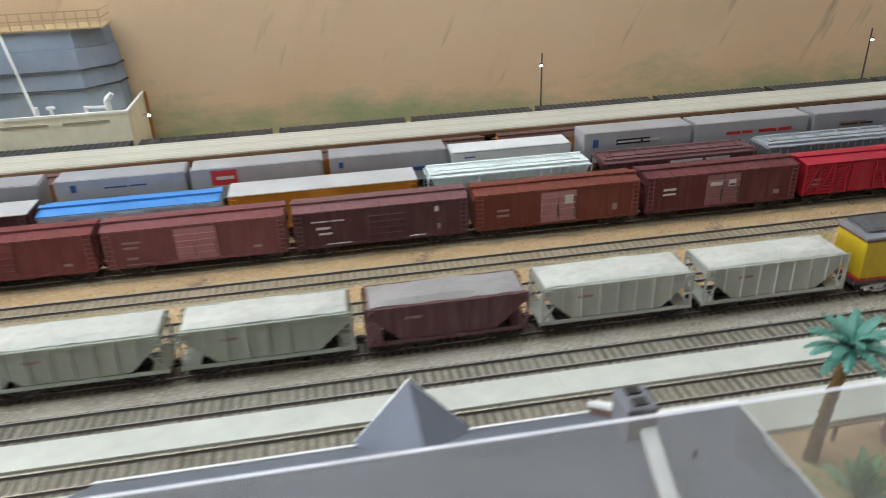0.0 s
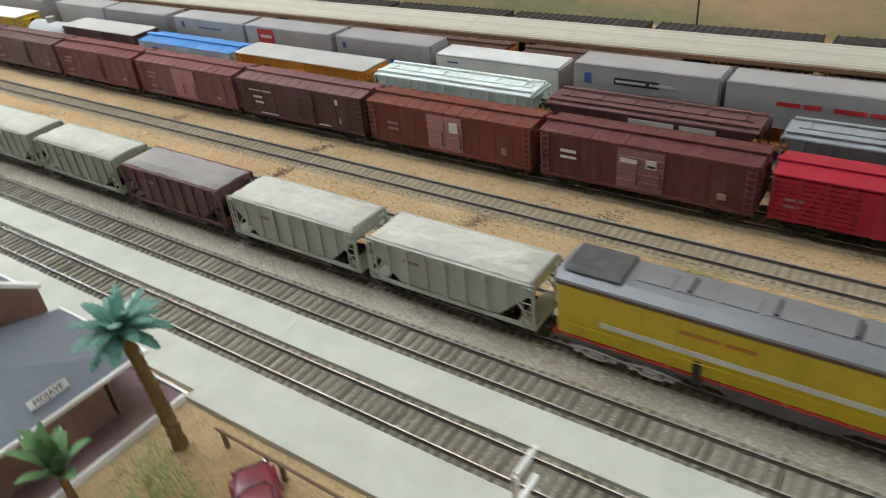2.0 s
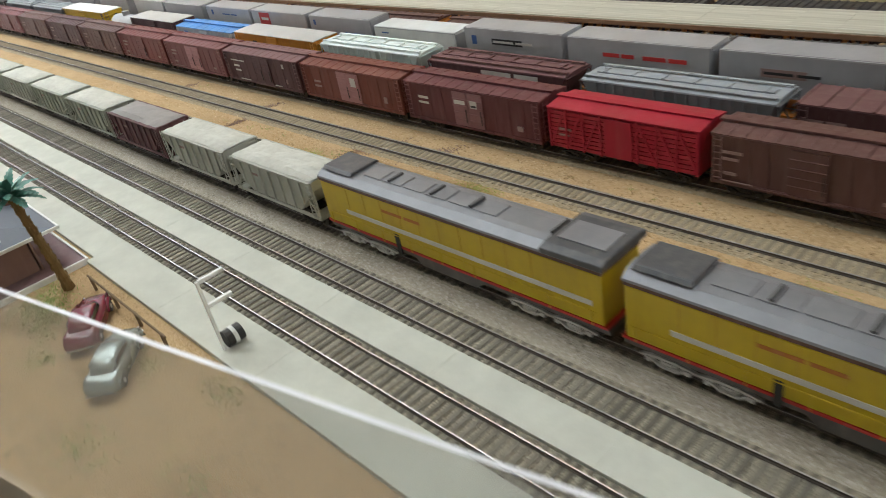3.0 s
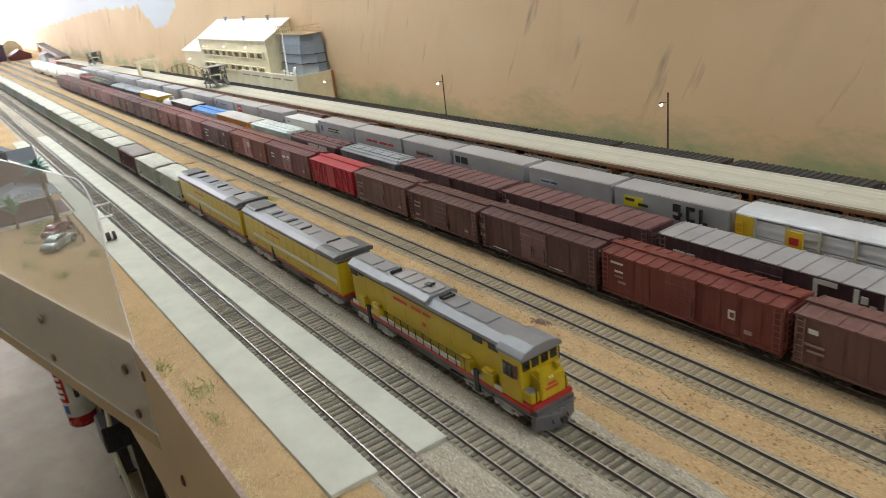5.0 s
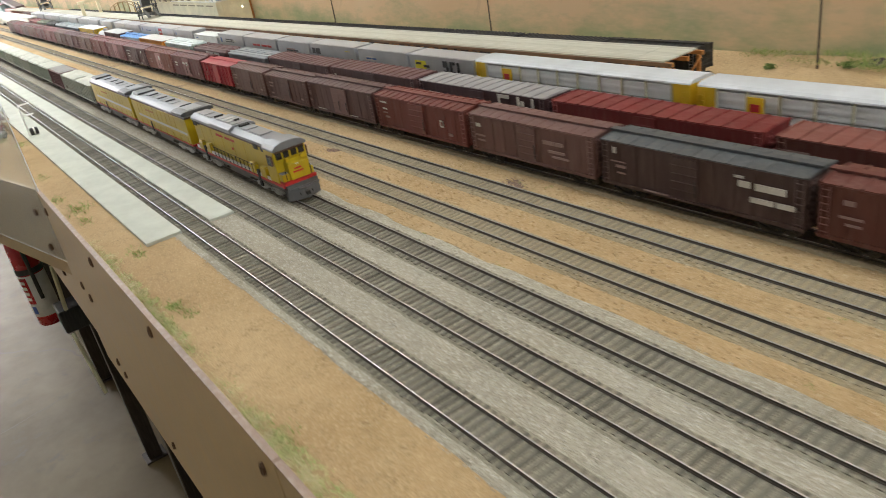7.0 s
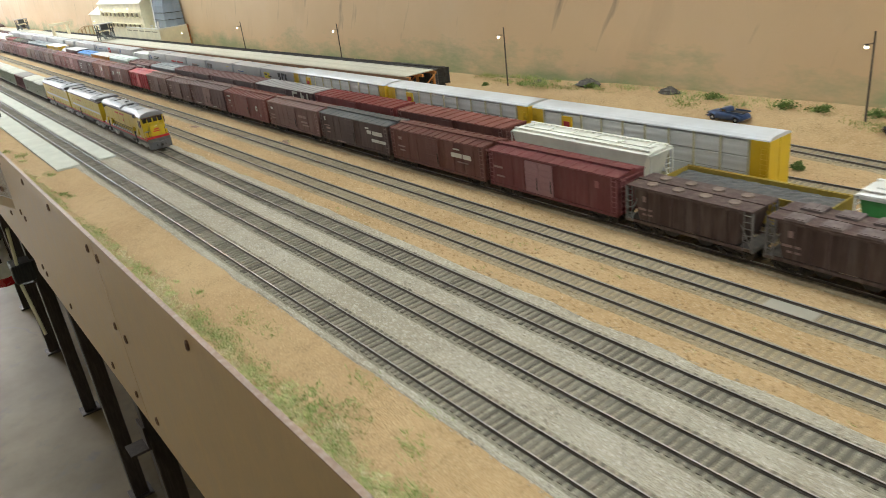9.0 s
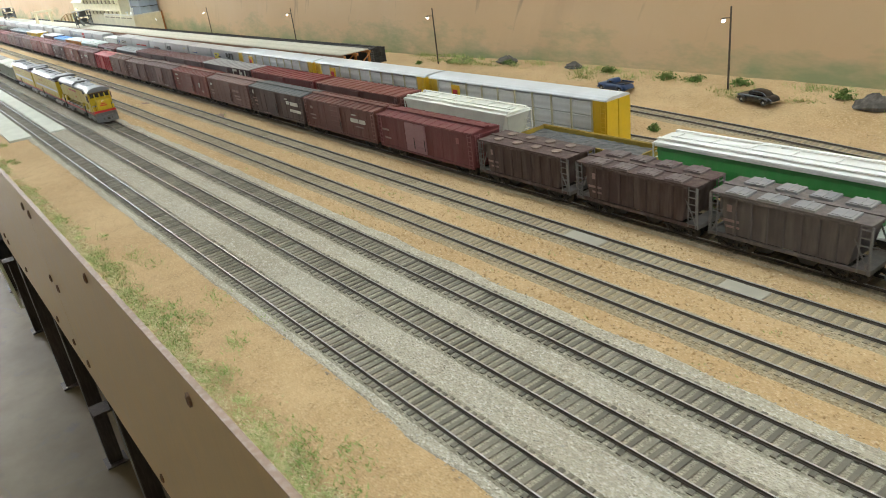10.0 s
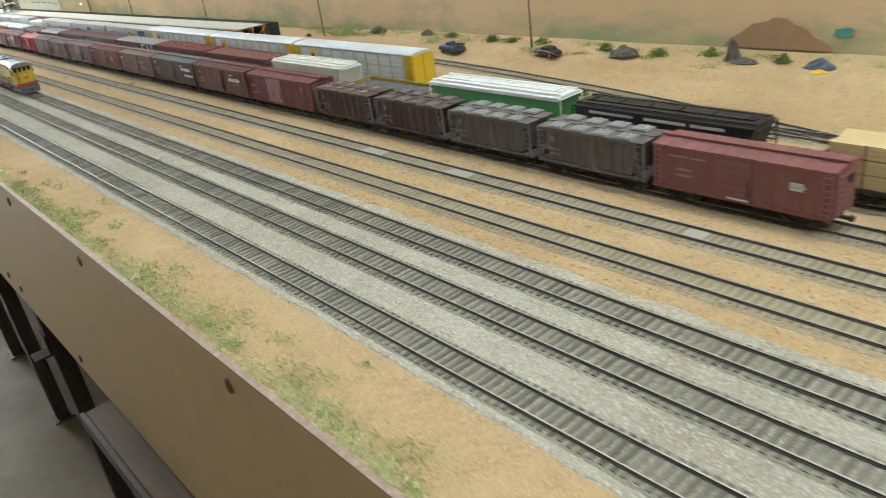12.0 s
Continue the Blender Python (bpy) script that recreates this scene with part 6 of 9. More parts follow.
def lumber_car(x0, x1, row):
    L = x1 - x0 - 0.0095
    root = thing("bulkhead_flatcar", row_pose(row, x0, x1), "dark bulkhead flatcar with stacked pale lumber", "flatcar")
    part("deck", Shape().box(-L / 2, L / 2, -HW, HW, 0.0100, 0.0130), M_UNDER, root)
    for e in (-1, 1):
        part("bulkhead", Shape().box(e * (L / 2 - 0.003) - 0.0012, e * (L / 2 - 0.003) + 0.0012, -HW, HW, 0.0130, 0.0360), P("bulkhead_grey", 0.10, 0.10, 0.105), root, "grey end bulkhead")
    m = wood_mat("lumber_yellow", (0.55, 0.40, 0.19), (0.68, 0.53, 0.29), 0.7, "x", 80.0)
    for k, (xa, xb) in enumerate(((-L / 2 + 0.006, 0.002), (0.006, L / 2 - 0.006))):
        for lv in range(3):
            z0 = 0.0135 + lv * 0.0104
            bw = (2 * HW - 0.0024) / 5
            for j in range(3):
                for i in range(5):
                    jog = 0.0006 * ((i * 7 + j * 5 + lv * 3) % 4 - 1.5)
                    part("lumber_board", lambda: Shape().box(xa, xb, -bw / 2 + 0.00008, bw / 2 - 0.00008, 0.0, 0.0031), m, root, "pale sawn board", key=("lb", k),
                         at=pose(jog, -HW + 0.0012 + bw * (i + 0.5), z0 + j * 0.00325))
            for u in (0.25, 0.75):
                part("strap", lambda: Shape().box(-0.0005, 0.0005, -HW + 0.0010, -HW + 0.00118, 0.0, 0.0098), M_UNDER, root, key="lstrap", at=pose(xa + (xb - xa) * u, 0, z0))
    underframe(root, L)


lumber_car(2.335, 2.540, 7)


# third row: flatcars with highway trailers, then automobile racks
def flatcar(x0, x1, row, mat, label):
    L = x1 - x0 - 0.008
    root = thing("flatcar", row_pose(row, x0, x1), label, "flatcar", "flatcars")
    part("deck", Shape().box(-L / 2, L / 2, -HW + 0.001, HW - 0.001, 0.0085, 0.0118), mat, root)
    for sy in (-1, 1):
        part("side_sill", Shape().box(-L / 2, L / 2, sy * (HW - 0.0004) - 0.0006, sy * (HW - 0.0004) + 0.0006, 0.0078, 0.0126), mat, root)
    for s in (-1, 1):
        truck(root, s * (L / 2 - 0.026))
    couplers(root, L / 2)
    return root


def trailer(x0, x1, col, label, marks=(), row=8, H=0.0560, lift=0.0245):
    L = x1 - x0 - 0.004
    root = thing("highway_trailer", row_pose(row, x0, x1, 0.0119), label, "trailer", "trailers on flatcars")
    zb, zt = lift - 0.0119, H - 0.0119
    w = 0.0150
    part("body", Shape().box(-L / 2, L / 2, -w, w, zb, zt), col, root, bevel=0.0009, segs=2)
    for z in (zb + 0.0006, zt - 0.0015):
        part("trim_rail", lambda: Shape().box(-L / 2 + 0.0008, L / 2 - 0.0008, -w - 0.0004, w + 0.0004, 0, 0.0011), C_SILVER, root, key=("tr", round(L, 4)), at=pose(0, 0, z))
    for ya, yb in ((-w + 0.0012, -0.0003), (0.0003, w - 0.0012)):
        part("end_door", Shape().box(L / 2, L / 2 + 0.0007, ya, yb, zb + 0.0016, zt - 0.0024), C_SILVER2, root)
    part("landing_gear", lambda: Shape().box(-0.001, 0.001, -0.009, -0.007, 0.0006, zb).box(-0.001, 0.001, 0.007, 0.009, 0.0006, zb).box(-0.002, 0.002, -0.010, 0.010, 0.0, 0.0006), M_UNDER, root, key=("lg", zb), at=pose(-L / 2 + 0.026, 0, 0))
    for ax in (L / 2 - 0.010, L / 2 - 0.022):
        part("axle", lambda: Shape().tube((0, -0.014, 0.0056), (0, -0.0085, 0.0056), 0.0056, 12).tube((0, 0.0085, 0.0056), (0, 0.014, 0.0056), 0.0056, 12).tube((0, -0.0085, 0.0056), (0, 0.0085, 0.0056), 0.0010, 6), M_BLACK, root, "black tyres", key="ax", at=pose(ax, 0, 0))
    part("bogie_frame", lambda: Shape().box(-0.012, 0.012, -0.006, 0.006, 0.0066, zb), M_UNDER, root, key=("bf", zb), at=pose(L / 2 - 0.016, 0, 0))
    for k, (x, z, ww, h, n, mat) in enumerate(marks):
        part("lettering", letters(x, z - 0.0119, ww, h, n, -w - 0.0001, lift=0.00012 * k), mat, root)
    return root


M_RED_LET = paint("letter_red", (0.50, 0.03, 0.03), 0.5, dust_amt=0.1)
M_BLUE_LET = paint("letter_blue", (0.035, 0.10, 0.30), 0.5, dust_amt=0.1)
M_BLACK_LET = paint("letter_black", (0.02, 0.02, 0.022), 0.5, dust_amt=0.05)
M_YEL_LET = paint("letter_yellow", (0.70, 0.60, 0.02), 0.5, dust_amt=0.05)
C_WHITEBOX = paint("container_white", (0.66, 0.68, 0.67), 0.5, dust_amt=0.12)
F_ORANGE = P("flatcar_orange", 0.42, 0.15, 0.025)
F_BROWN = P("flatcar_brown", 0.13, 0.055, 0.045)
for a, b, mt in ((-1.91, -1.63, F_BROWN), (-1.62, -1.34, F_BROWN), (-1.33, -1.05, F_BROWN), (-1.04, -0.76, F_BROWN), (-0.75, -0.605, F_BROWN), (-0.590, -0.341, F_BROWN), (-0.339, -0.079, F_ORANGE), (-0.079, 0.181, F_ORANGE), (0.183, 0.450, F_ORANGE), (0.4505, 0.710, F_ORANGE), (0.7115, 0.972, F_BROWN)):
    flatcar(a, b, 8, mt, "long flatcar carrying two highway trailers")
SIL = "plain silver highway trailer riding on a flatcar"
for a in (-1.90, -1.61, -1.32, -1.03):
    trailer(a, a + 0.134, C_SILVER, SIL)
    trailer(a + 0.136, a + 0.268, C_SILVER2, SIL)
trailer(-0.742, -0.612, C_SILVER2, SIL)
trailer(-0.586, -0.474, C_SILVER, SIL)
trailer(-0.473, -0.345, C_SILVER2, SIL)
trailer(-0.335, -0.2115, C_SILVER, "silver trailer with a small round emblem", ((-0.045, 0.0445, 0.007, 0.007, 1, M_BLUE_LET), (-0.015, 0.0455, 0.040, 0.0022, 6, M_BLUE_LET)))
trailer(-0.2105, -0.080, C_SILVER, "silver trailer with a red and white placard", ((-0.044, 0.0385, 0.034, 0.0150, 1, M_RED_LET), (-0.0395, 0.0440, 0.0230, 0.0034, 1, M_WHITE), (-0.044, 0.0362, 0.034, 0.0015, 1, M_WHITE)))
trailer(-0.077, 0.045, C_SILVER2, "silver trailer with blue lettering along its foot", ((-0.050, 0.0445, 0.006, 0.006, 1, M_BLUE_LET), (0.010, 0.0340, 0.038, 0.0060, 5, M_BLUE_LET)))
trailer(0.046, 0.177, C_WHITEBOX, "short white container trailer", ((-0.05, 0.0425, 0.012, 0.002, 4, M_BLUE_LET),), H=0.0500, lift=0.0200)
trailer(0.187, 0.311, C_SILVER, "silver trailer with a round emblem and dark word band", ((-0.050, 0.0415, 0.0085, 0.0085, 1, M_BLUE_LET), (-0.024, 0.0428, 0.052, 0.0056, 1, M_BLACK_LET), (-0.0225, 0.0441, 0.0485, 0.0030, 17, M_WHITE)), H=0.0575)
trailer(0.3115, 0.449, C_SILVER, "silver trailer with red lettering", ((-0.030, 0.0415, 0.031, 0.0050, 10, M_RED_LET), (0.008, 0.0415, 0.040, 0.0050, 14, M_RED_LET)), H=0.0570)
trailer(0.451, 0.569, C_SILVER2, "grey trailer with a pale word plate", ((-0.025, 0.0395, 0.045, 0.0062, 1, M_CREAM_DIM), (-0.023, 0.0410, 0.041, 0.0030, 12, M_BLACK_LET)), H=0.0570)
trailer(0.570, 0.708, C_SILVER, "pale grey trailer with dark initials", ((-0.062, 0.0405, 0.0105, 0.0125, 2, M_BLACK_LET), (-0.050, 0.0405, 0.0140, 0.0125, 3, M_BLACK_LET), (0.040, 0.050, 0.014, 0.0014, 3, M_YEL_LET)), H=0.0575)
trailer(0.713, 0.838, C_SILVER, "pale grey trailer with a green-lettered plate", ((-0.042, 0.0420, 0.030, 0.0062, 1, M_WHITE), (-0.040, 0.0437, 0.026, 0.0030, 7, M_BLUE_LET)), H=0.0575)
trailer(0.8385, 0.972, C_SILVER, "pale grey trailer with a yellow placard and bold black initials", ((-0.052, 0.0405, 0.032, 0.0100, 1, M_YEL_LET), (-0.050, 0.0450, 0.012, 0.0042, 3, M_BLACK_LET), (-0.034, 0.0420, 0.012, 0.0042, 4, M_BLACK_LET), (0.006, 0.0380, 0.0115, 0.0040, 1, M_BLACK_LET), (0.006, 0.0455, 0.0115, 0.0075, 1, M_BLACK_LET), (0.012, 0.0420, 0.0055, 0.0035, 1, M_BLACK_LET), (0.0205, 0.0380, 0.0040, 0.0150, 1, M_BLACK_LET), (0.0245, 0.0380, 0.0070, 0.0035, 1, M_BLACK_LET), (0.0245, 0.0495, 0.0070, 0.0035, 1, M_BLACK_LET), (0.0345, 0.0380, 0.0040, 0.0150, 1, M_BLACK_LET), (0.0385, 0.0380, 0.0060, 0.0035, 1, M_BLACK_LET)), H=0.0575)


M_PILOTGREY = P("rack_core_grey", 0.50, 0.51, 0.53)


def autorack(x0, x1, row):
    """A tall enclosed automobile rack: corrugated silver screens between posts, pale roof, yellow ends."""
    L = x1 - x0 - 0.007
    H = 0.0605
    root = thing("automobile_rack_car", row_pose(row, x0, x1), "tall silver automobile rack car with yellow ends", "autorack", "automobile rack cars")
    m_screen = paint("rack_screen_silver", (0.74, 0.76, 0.79), 0.4, metal=0.0, dust_amt=0.08)
    m_post = paint("rack_post_straw", (0.55, 0.52, 0.37), 0.5, dust_amt=0.15)
    part("deck", Shape().box(-L / 2, L / 2, -HW, HW, 0.0085, 0.0120), m_post, root, "straw flatcar sill")
    # solid filler; its grey stands for the dimness behind the screens
    part("core", Shape().box(-L / 2 + 0.004, L / 2 - 0.004, -HW + 0.0030, HW - 0.0030, 0.0125, H - 0.004), M_PILOTGREY, root, "solid grey core in place of the dim interior")
    n = 9
    cell = (L - 0.036) / n
    rows = 3
    hh = (H - 0.0048 - 0.0135) / rows

    def screen():
        prof = [(0.0, 0.0), (-0.0009, 0.0003)]
        k = 4
        for i in range(k):
            z = 0.0003 + (hh - 0.0014) * i / k
            prof += [(-0.0007 if i % 2 else -0.0010, z + (hh - 0.0014) / k * 0.3), (-0.0010 if i % 2 else -0.0007, z + (hh - 0.0014) / k * 0.8)]
        prof += [(-0.0009, hh - 0.0010), (0.0, hh - 0.0007)]
        return Shape().prism(prof[::-1], -cell / 2 + 0.0007, cell / 2 - 0.0007)
    for i in range(n):
        x = -L / 2 + 0.018 + cell * (i + 0.5)
        for j in range(rows):
            for sy, rz in ((-1, 0), (1, 180)):
                if sy > 0 and j < rows - 1:
                    continue
                part("screen_panel", screen, m_screen, root, key=("sp", round(L, 4)), at=pose(x, sy * (HW - 0.0012), 0.0135 + j * hh, 0, 0, rz))
    for i in range(n + 1):
        x = -L / 2 + 0.018 + cell * i
        for sy in (-1, 1):
            part("post", lambda: Shape().box(-0.0009, 0.0009, -0.0011, 0.0011, 0.0122, H - 0.0034), m_post, root, key="ap", at=pose(x, sy * (HW - 0.0004), 0))
    for e in (-1, 1):
        for sy in (-1, 1):
            part("end_post", lambda: Shape().box(-0.0075, 0.0075, -0.0008, 0.0008, 0.0122, H - 0.0034), M_YELLOW_CAR, root, "yellow end panel", key="ep", at=pose(e * (L / 2 - 0.0090), sy * (HW - 0.0002), 0))
            part("ladder", lambda: ladder_shape(0.0125, H - 0.008, 9, 0.006), M_YELLOW_CAR, root, key="al", at=pose(e * (L / 2 - 0.004), sy * (HW + 0.0011), 0))
        for yy in (-0.0085, 0.0085):
            part("end_door", lambda: Shape().box(-0.0008, 0.0008, -0.0080, 0.0080, 0.0125, H - 0.0036), M_YELLOW_CAR, root, "yellow end door", key="ed", at=pose(e * (L / 2 - 0.0008), yy, 0))
    part("placard", Shape().box(-L / 2 + 0.046, -L / 2 + 0.060, -HW - 0.0022, -HW - 0.0008, H - 0.022, H - 0.007), M_YELLOW_CAR, root, "yellow placard")
    part("placard_emblem", Shape().box(-L / 2 + 0.049, -L / 2 + 0.057, -HW - 0.0027, -HW - 0.0023, H - 0.018, H - 0.012), M_RED_LET, root, "red emblem bar")
    w = HW
    prof = [(-w - 0.0004, H - 0.0034), (w + 0.0004, H - 0.0034), (w, H - 0.0022), (w * 0.78, H - 0.0006), (w * 0.4, H), (-w * 0.4, H), (-w * 0.78, H - 0.0006), (-w, H - 0.0022)]
    part("roof", Shape().prism(prof, -L / 2, L / 2), paint("rack_roof_pale", (0.60, 0.62, 0.65), 0.45, metal=0.1, dust_amt=0.15), root, "pale corrugated roof")
    part("center_sill", Shape().box(-L / 2, L / 2, -0.004, 0.004, 0.0060, 0.0084), M_UNDER, root)
    for s in (-1, 1):
        truck(root, s * (L / 2 - 0.030))
    couplers(root, L / 2)


autorack(0.9725, 1.2600, 8)
autorack(1.2605, 1.5470, 8)
autorack(1.5475, 1.8320, 8)

C_ROOFGREY = P("roof_sooty_grey", 0.085, 0.088, 0.092, 0.5, 0.35)
# fourth row beside the icing dock: orange refrigerator cars, dark roofs towards the east
for i in range(16):
    a = -2.32 + i * 0.162
    if a > 0.16:
        break
    boxcar(a, a + 0.150, 9, C_ORANGE, C_ROOFBROWN, "orange refrigerator car with a brown roof beside the dock", H=0.0440, ribs=22, roof_ribs=10, door_w=0.014, category="refrigerator car", group="refrigerator cars", rung=M_ORANGE2)
for a in (0.290, 0.4525, 0.615, 0.7775, 0.940):
    boxcar(a, a + 0.150, 9, C_ORANGE, C_ROOFGREY, "orange refrigerator car with a dark ribbed roof beside the dock", H=0.0405, ribs=22, roof_ribs=22, door_w=0.014, catwalk=False, category="refrigerator car", group="refrigerator cars", rung=M_ORANGE2)

C_SOOT = P("roof_soot", 0.035, 0.036, 0.040)
# row behind the dock: dark-roofed refrigerator cars, a black one last
for i in range(18):
    a = 0.842 - i * 0.1625
    boxcar(a, a + 0.160, 10, C_DKBROWN, C_SOOT, "dark refrigerator car with a soot-black roof behind the dock", H=0.0362, ribs=20, roof_ribs=20, door_w=0.014, catwalk=False, category="refrigerator car", group="refrigerator cars")
boxcar(1.004, 1.140, 10, M_BLACK, M_BLACK, "black boxcar standing last behind the dock", H=0.0385, roof_ribs=11)

# ---------------------------------------------------------------- icing dock
DZ = 0.0400
D0, D1 = -2.9, 1.160
dock = thing("icing_dock", pose(1.1, -0.002, 0, 0, 0, 0.86) @ pose(-1.1, 0, 0), "long raised timber icing dock with pale planked deck", "loading dock")
pl = Shape()
x = D0
k = 0
while x + 0.0405 <= D1:
    b = x + 0.0405
    if x > -0.6:
        part("deck_plank", lambda: Shape().box(-0.02022, 0.02022, -0.0290, 0.0290, DZ - 0.0016, DZ), M_DECK, dock, key="dp", at=pose(x + 0.0202, 0.4090, 0.00006 * (k % 3)))
    else:
        pl.box(x, b - 0.0006, 0.380, 0.438, DZ - 0.0016, DZ)
    x += 0.0405
    k += 1
tagged(part("deck_run", pl, M_DECK, dock, "pale planks farther along the dock"), kind="stuff")
for yy in (0.3830, 0.4090, 0.4355):
    part("stringer", Shape().box(D0, D1 - 0.001, yy - 0.0018, yy + 0.0018, DZ - 0.0060, DZ - 0.0017), M_TIMBER, dock)
x = D1 - 0.006
while x > -1.2:
    for yy in (0.3835, 0.4345):
        part("post", lambda: Shape().box(-0.0018, 0.0018, -0.0018, 0.0018, GROUND, DZ - 0.0061), M_TIMBER, dock, key="dpost", at=pose(x, yy, 0))
    part("cross_brace", lambda: Shape().tube((0, -0.025, GROUND + 0.004), (0, 0.025, DZ - 0.008), 0.0012, 4).tube((0.002, 0.025, GROUND + 0.004), (0.002, -0.025, DZ - 0.008), 0.0012, 4), M_TIMBER, dock, key="dbr", at=pose(x + 0.003, 0.4090, 0))
    x -= 0.046
part("fender", Shape().box(D0, D1, 0.3782, 0.3798, DZ - 0.0050, DZ - 0.0012), wood_mat("dock_fender", (0.20, 0.11, 0.06), (0.29, 0.17, 0.09), 0.8, "x", 60.0), dock, "grey-brown edge timber")


# icing machines on the dock: a gantry frame with hopper, chute and roof
def icing_machine(x, label):
    root = thing("icing_machine", pose(x, row_y(9, x) + 0.066, DZ), label, "icing machine", "icing machines")
    m = paint("machine_grey", (0.115, 0.12, 0.12), 0.55, metal=0.2, dust_amt=0.25)
    for ax in (-0.017, 0.017):
        for ay in (-0.024, 0.024):
            part("leg", lambda: Shape().tube((0, 0, 0.0), (0, 0, 0.050), 0.0016, 6), m, root, key="ml", at=pose(ax, ay, 0))
    part("lower_frame", lambda: Shape().box(-0.019, 0.019, -0.026, 0.026, 0.012, 0.015), m, root, key="mf")
    part("platform", lambda: Shape().box(-0.020, 0.020, -0.027, 0.027, 0.034, 0.036), m, root, key="mp")
    part("cab", lambda: Shape().box(-0.010, 0.010, -0.012, 0.012, 0.0362, 0.052), m, root, key="mc")
    part("roof", lambda: Shape().box(-0.022, 0.022, -0.028, 0.028, 0.0525, 0.0545), P("machine_roof", 0.32, 0.31, 0.29), root, key="mr")
    part("hopper", lambda: Shape().prism([(-0.009, 0.028), (-0.003, 0.016), (0.003, 0.016), (0.009, 0.028)], -0.010, 0.010, "y"), m, root, key="mh")
    for sy in (-1, 1):
        for e, turn in ((0.0195, 0), (-0.0195, 180)):
            part("chute", lambda: Shape().prism([(0.0, 0.020), (0.034, 0.006), (0.034, 0.009), (0.0, 0.025)], -0.004, 0.004, "y"), m, root, key="mch", at=pose(e, sy * 0.014, 0, 0, 0, turn))
        part("brace", lambda: Shape().tube((-0.017, 0, 0.015), (0.017, 0, 0.034), 0.0012, 5).tube((-0.017, 0.001, 0.034), (0.017, 0.001, 0.015), 0.0012, 5), m, root, key="mbr", at=pose(0, sy * 0.024, 0))
    for ay in (-0.026, 0.026):
        part("handrail", lambda: Shape().tube((-0.02, 0, 0.043), (0.02, 0, 0.043), 0.0006, 5), m, root, key="mrl", at=pose(0, ay, 0))


icing_machine(-0.65, "grey steel icing machine straddling the dock")
icing_machine(-2.14, "grey steel icing machine far along the dock")
arch = thing("timber_gantry", pose(-1.30, row_y(9, -1.30) + 0.066, DZ), "pale timber gantry frame on the dock", "gantry")
for ay in (-0.028, 0.028):
    part("leg", Shape().box(-0.005, 0.005, ay - 0.005, ay + 0.005, 0, 0.040), M_PLASTER, arch)
part("beam", Shape().box(-0.006, 0.006, -0.038, 0.038, 0.0402, 0.0490), M_PLASTER, arch)

# ---------------------------------------------------------------- ice house against the backdrop
ice = thing("ice_house", pose(0, 0, 0), "cream plastered ice house with sloping roof against the backdrop", "building")
GZ = GROUND + 0.001
M_ROOFP = paint("ice_house_roof", (0.78, 0.76, 0.68), 0.7, dust_amt=0.15, spec=0.2)
# darker tan that paints the shade inside louvres and eave slots
M_SHADE = paint("painted_recess_shade", (0.30, 0.26, 0.18), 0.8, dust_amt=0.1)
IX0, IX1, IXW, IY, IYB = -1.020, -0.489, -1.250, 0.470, 0.5440
part("main_wall", Shape().prism([(IY, GZ), (IYB, GZ), (IYB, 0.190), (IY, 0.147)], IX0, IX1), M_PLASTER, ice)
part("roof", Shape().prism([(IY - 0.004, 0.1455), (IYB + 0.001, 0.1912), (IYB + 0.001, 0.1945), (IY - 0.004, 0.1482)], IX0 - 0.007, IX1 + 0.007), M_ROOFP, ice)
part("wing_wall", Shape().prism([(0.485, GZ), (IYB - 0.001, GZ), (IYB - 0.001, 0.136), (0.485, 0.104)], IXW, IX0 - 0.0002), M_PLASTER, ice)
part("wing_roof", Shape().prism([(0.481, 0.1025), (IYB - 0.001, 0.1362), (IYB - 0.001, 0.1390), (0.481, 0.1053)], IXW - 0.008, IX0 - 0.0075), M_ROOFP, ice)
part("front_block", Shape().box(-0.655, -0.300, 0.4540, 0.4698, GZ, 0.0690), M_PLASTER, ice, "low loading front")
part("side_block", Shape().box(IX1 + 0.0003, -0.300, 0.4700, 0.5470, GZ, 0.0565), M_PLASTER, ice)
part("parapet", Shape().plan([(-0.3024, 0.4562), (-0.6562, 0.4562), (-0.6562, 0.4528), (-0.2990, 0.4528), (-0.2990, 0.5480), (-0.3024, 0.5480)], 0.0692, 0.0722), M_ROOFP, ice)
part("side_parapet", Shape().box(-0.3028, -0.2998, 0.4702, 0.5472, 0.0567, 0.0690), M_PLASTER, ice)
part("corner_post", Shape().box(-0.2988, -0.2965, 0.5440, 0.5485, GZ, 0.0720), M_TIMBER, ice, "brown corner moulding")
for row_z in (0.103, 0.066):
    for i in range(9):
        lx = -0.962 + i * 0.0535
        part("louvre", lambda: Shape().prism([(-0.0012, 0.0), (-0.0003, 0.0), (-0.0003, 0.0130), (-0.0012, 0.0130)], -0.0185, 0.0185), M_SHADE, ice, "louvre opening with its shade painted on", key="lv", at=pose(lx, IY, row_z))
        part("louvre_frame", lambda: Shape().box(-0.0225, 0.0225, -0.0075, -0.0003, 0.0132, 0.0155).box(-0.0225, 0.0225, -0.0060, -0.0003, -0.0025, -0.0002).box(-0.0225, -0.0192, -0.0055, -0.0003, 0.0, 0.0130).box(0.0192, 0.0225, -0.0055, -0.0003, 0.0, 0.0130), M_PLASTER, ice, key="lvf", at=pose(lx, IY, row_z))
for i in range(5):
    part("slot", lambda: Shape().box(-0.026, 0.026, -0.0010, -0.0002, 0, 0.0030), M_SHADE, ice, "narrow slot painted as shade", key="slt", at=pose(-0.620 + i * 0.068, 0.4540, 0.0595))
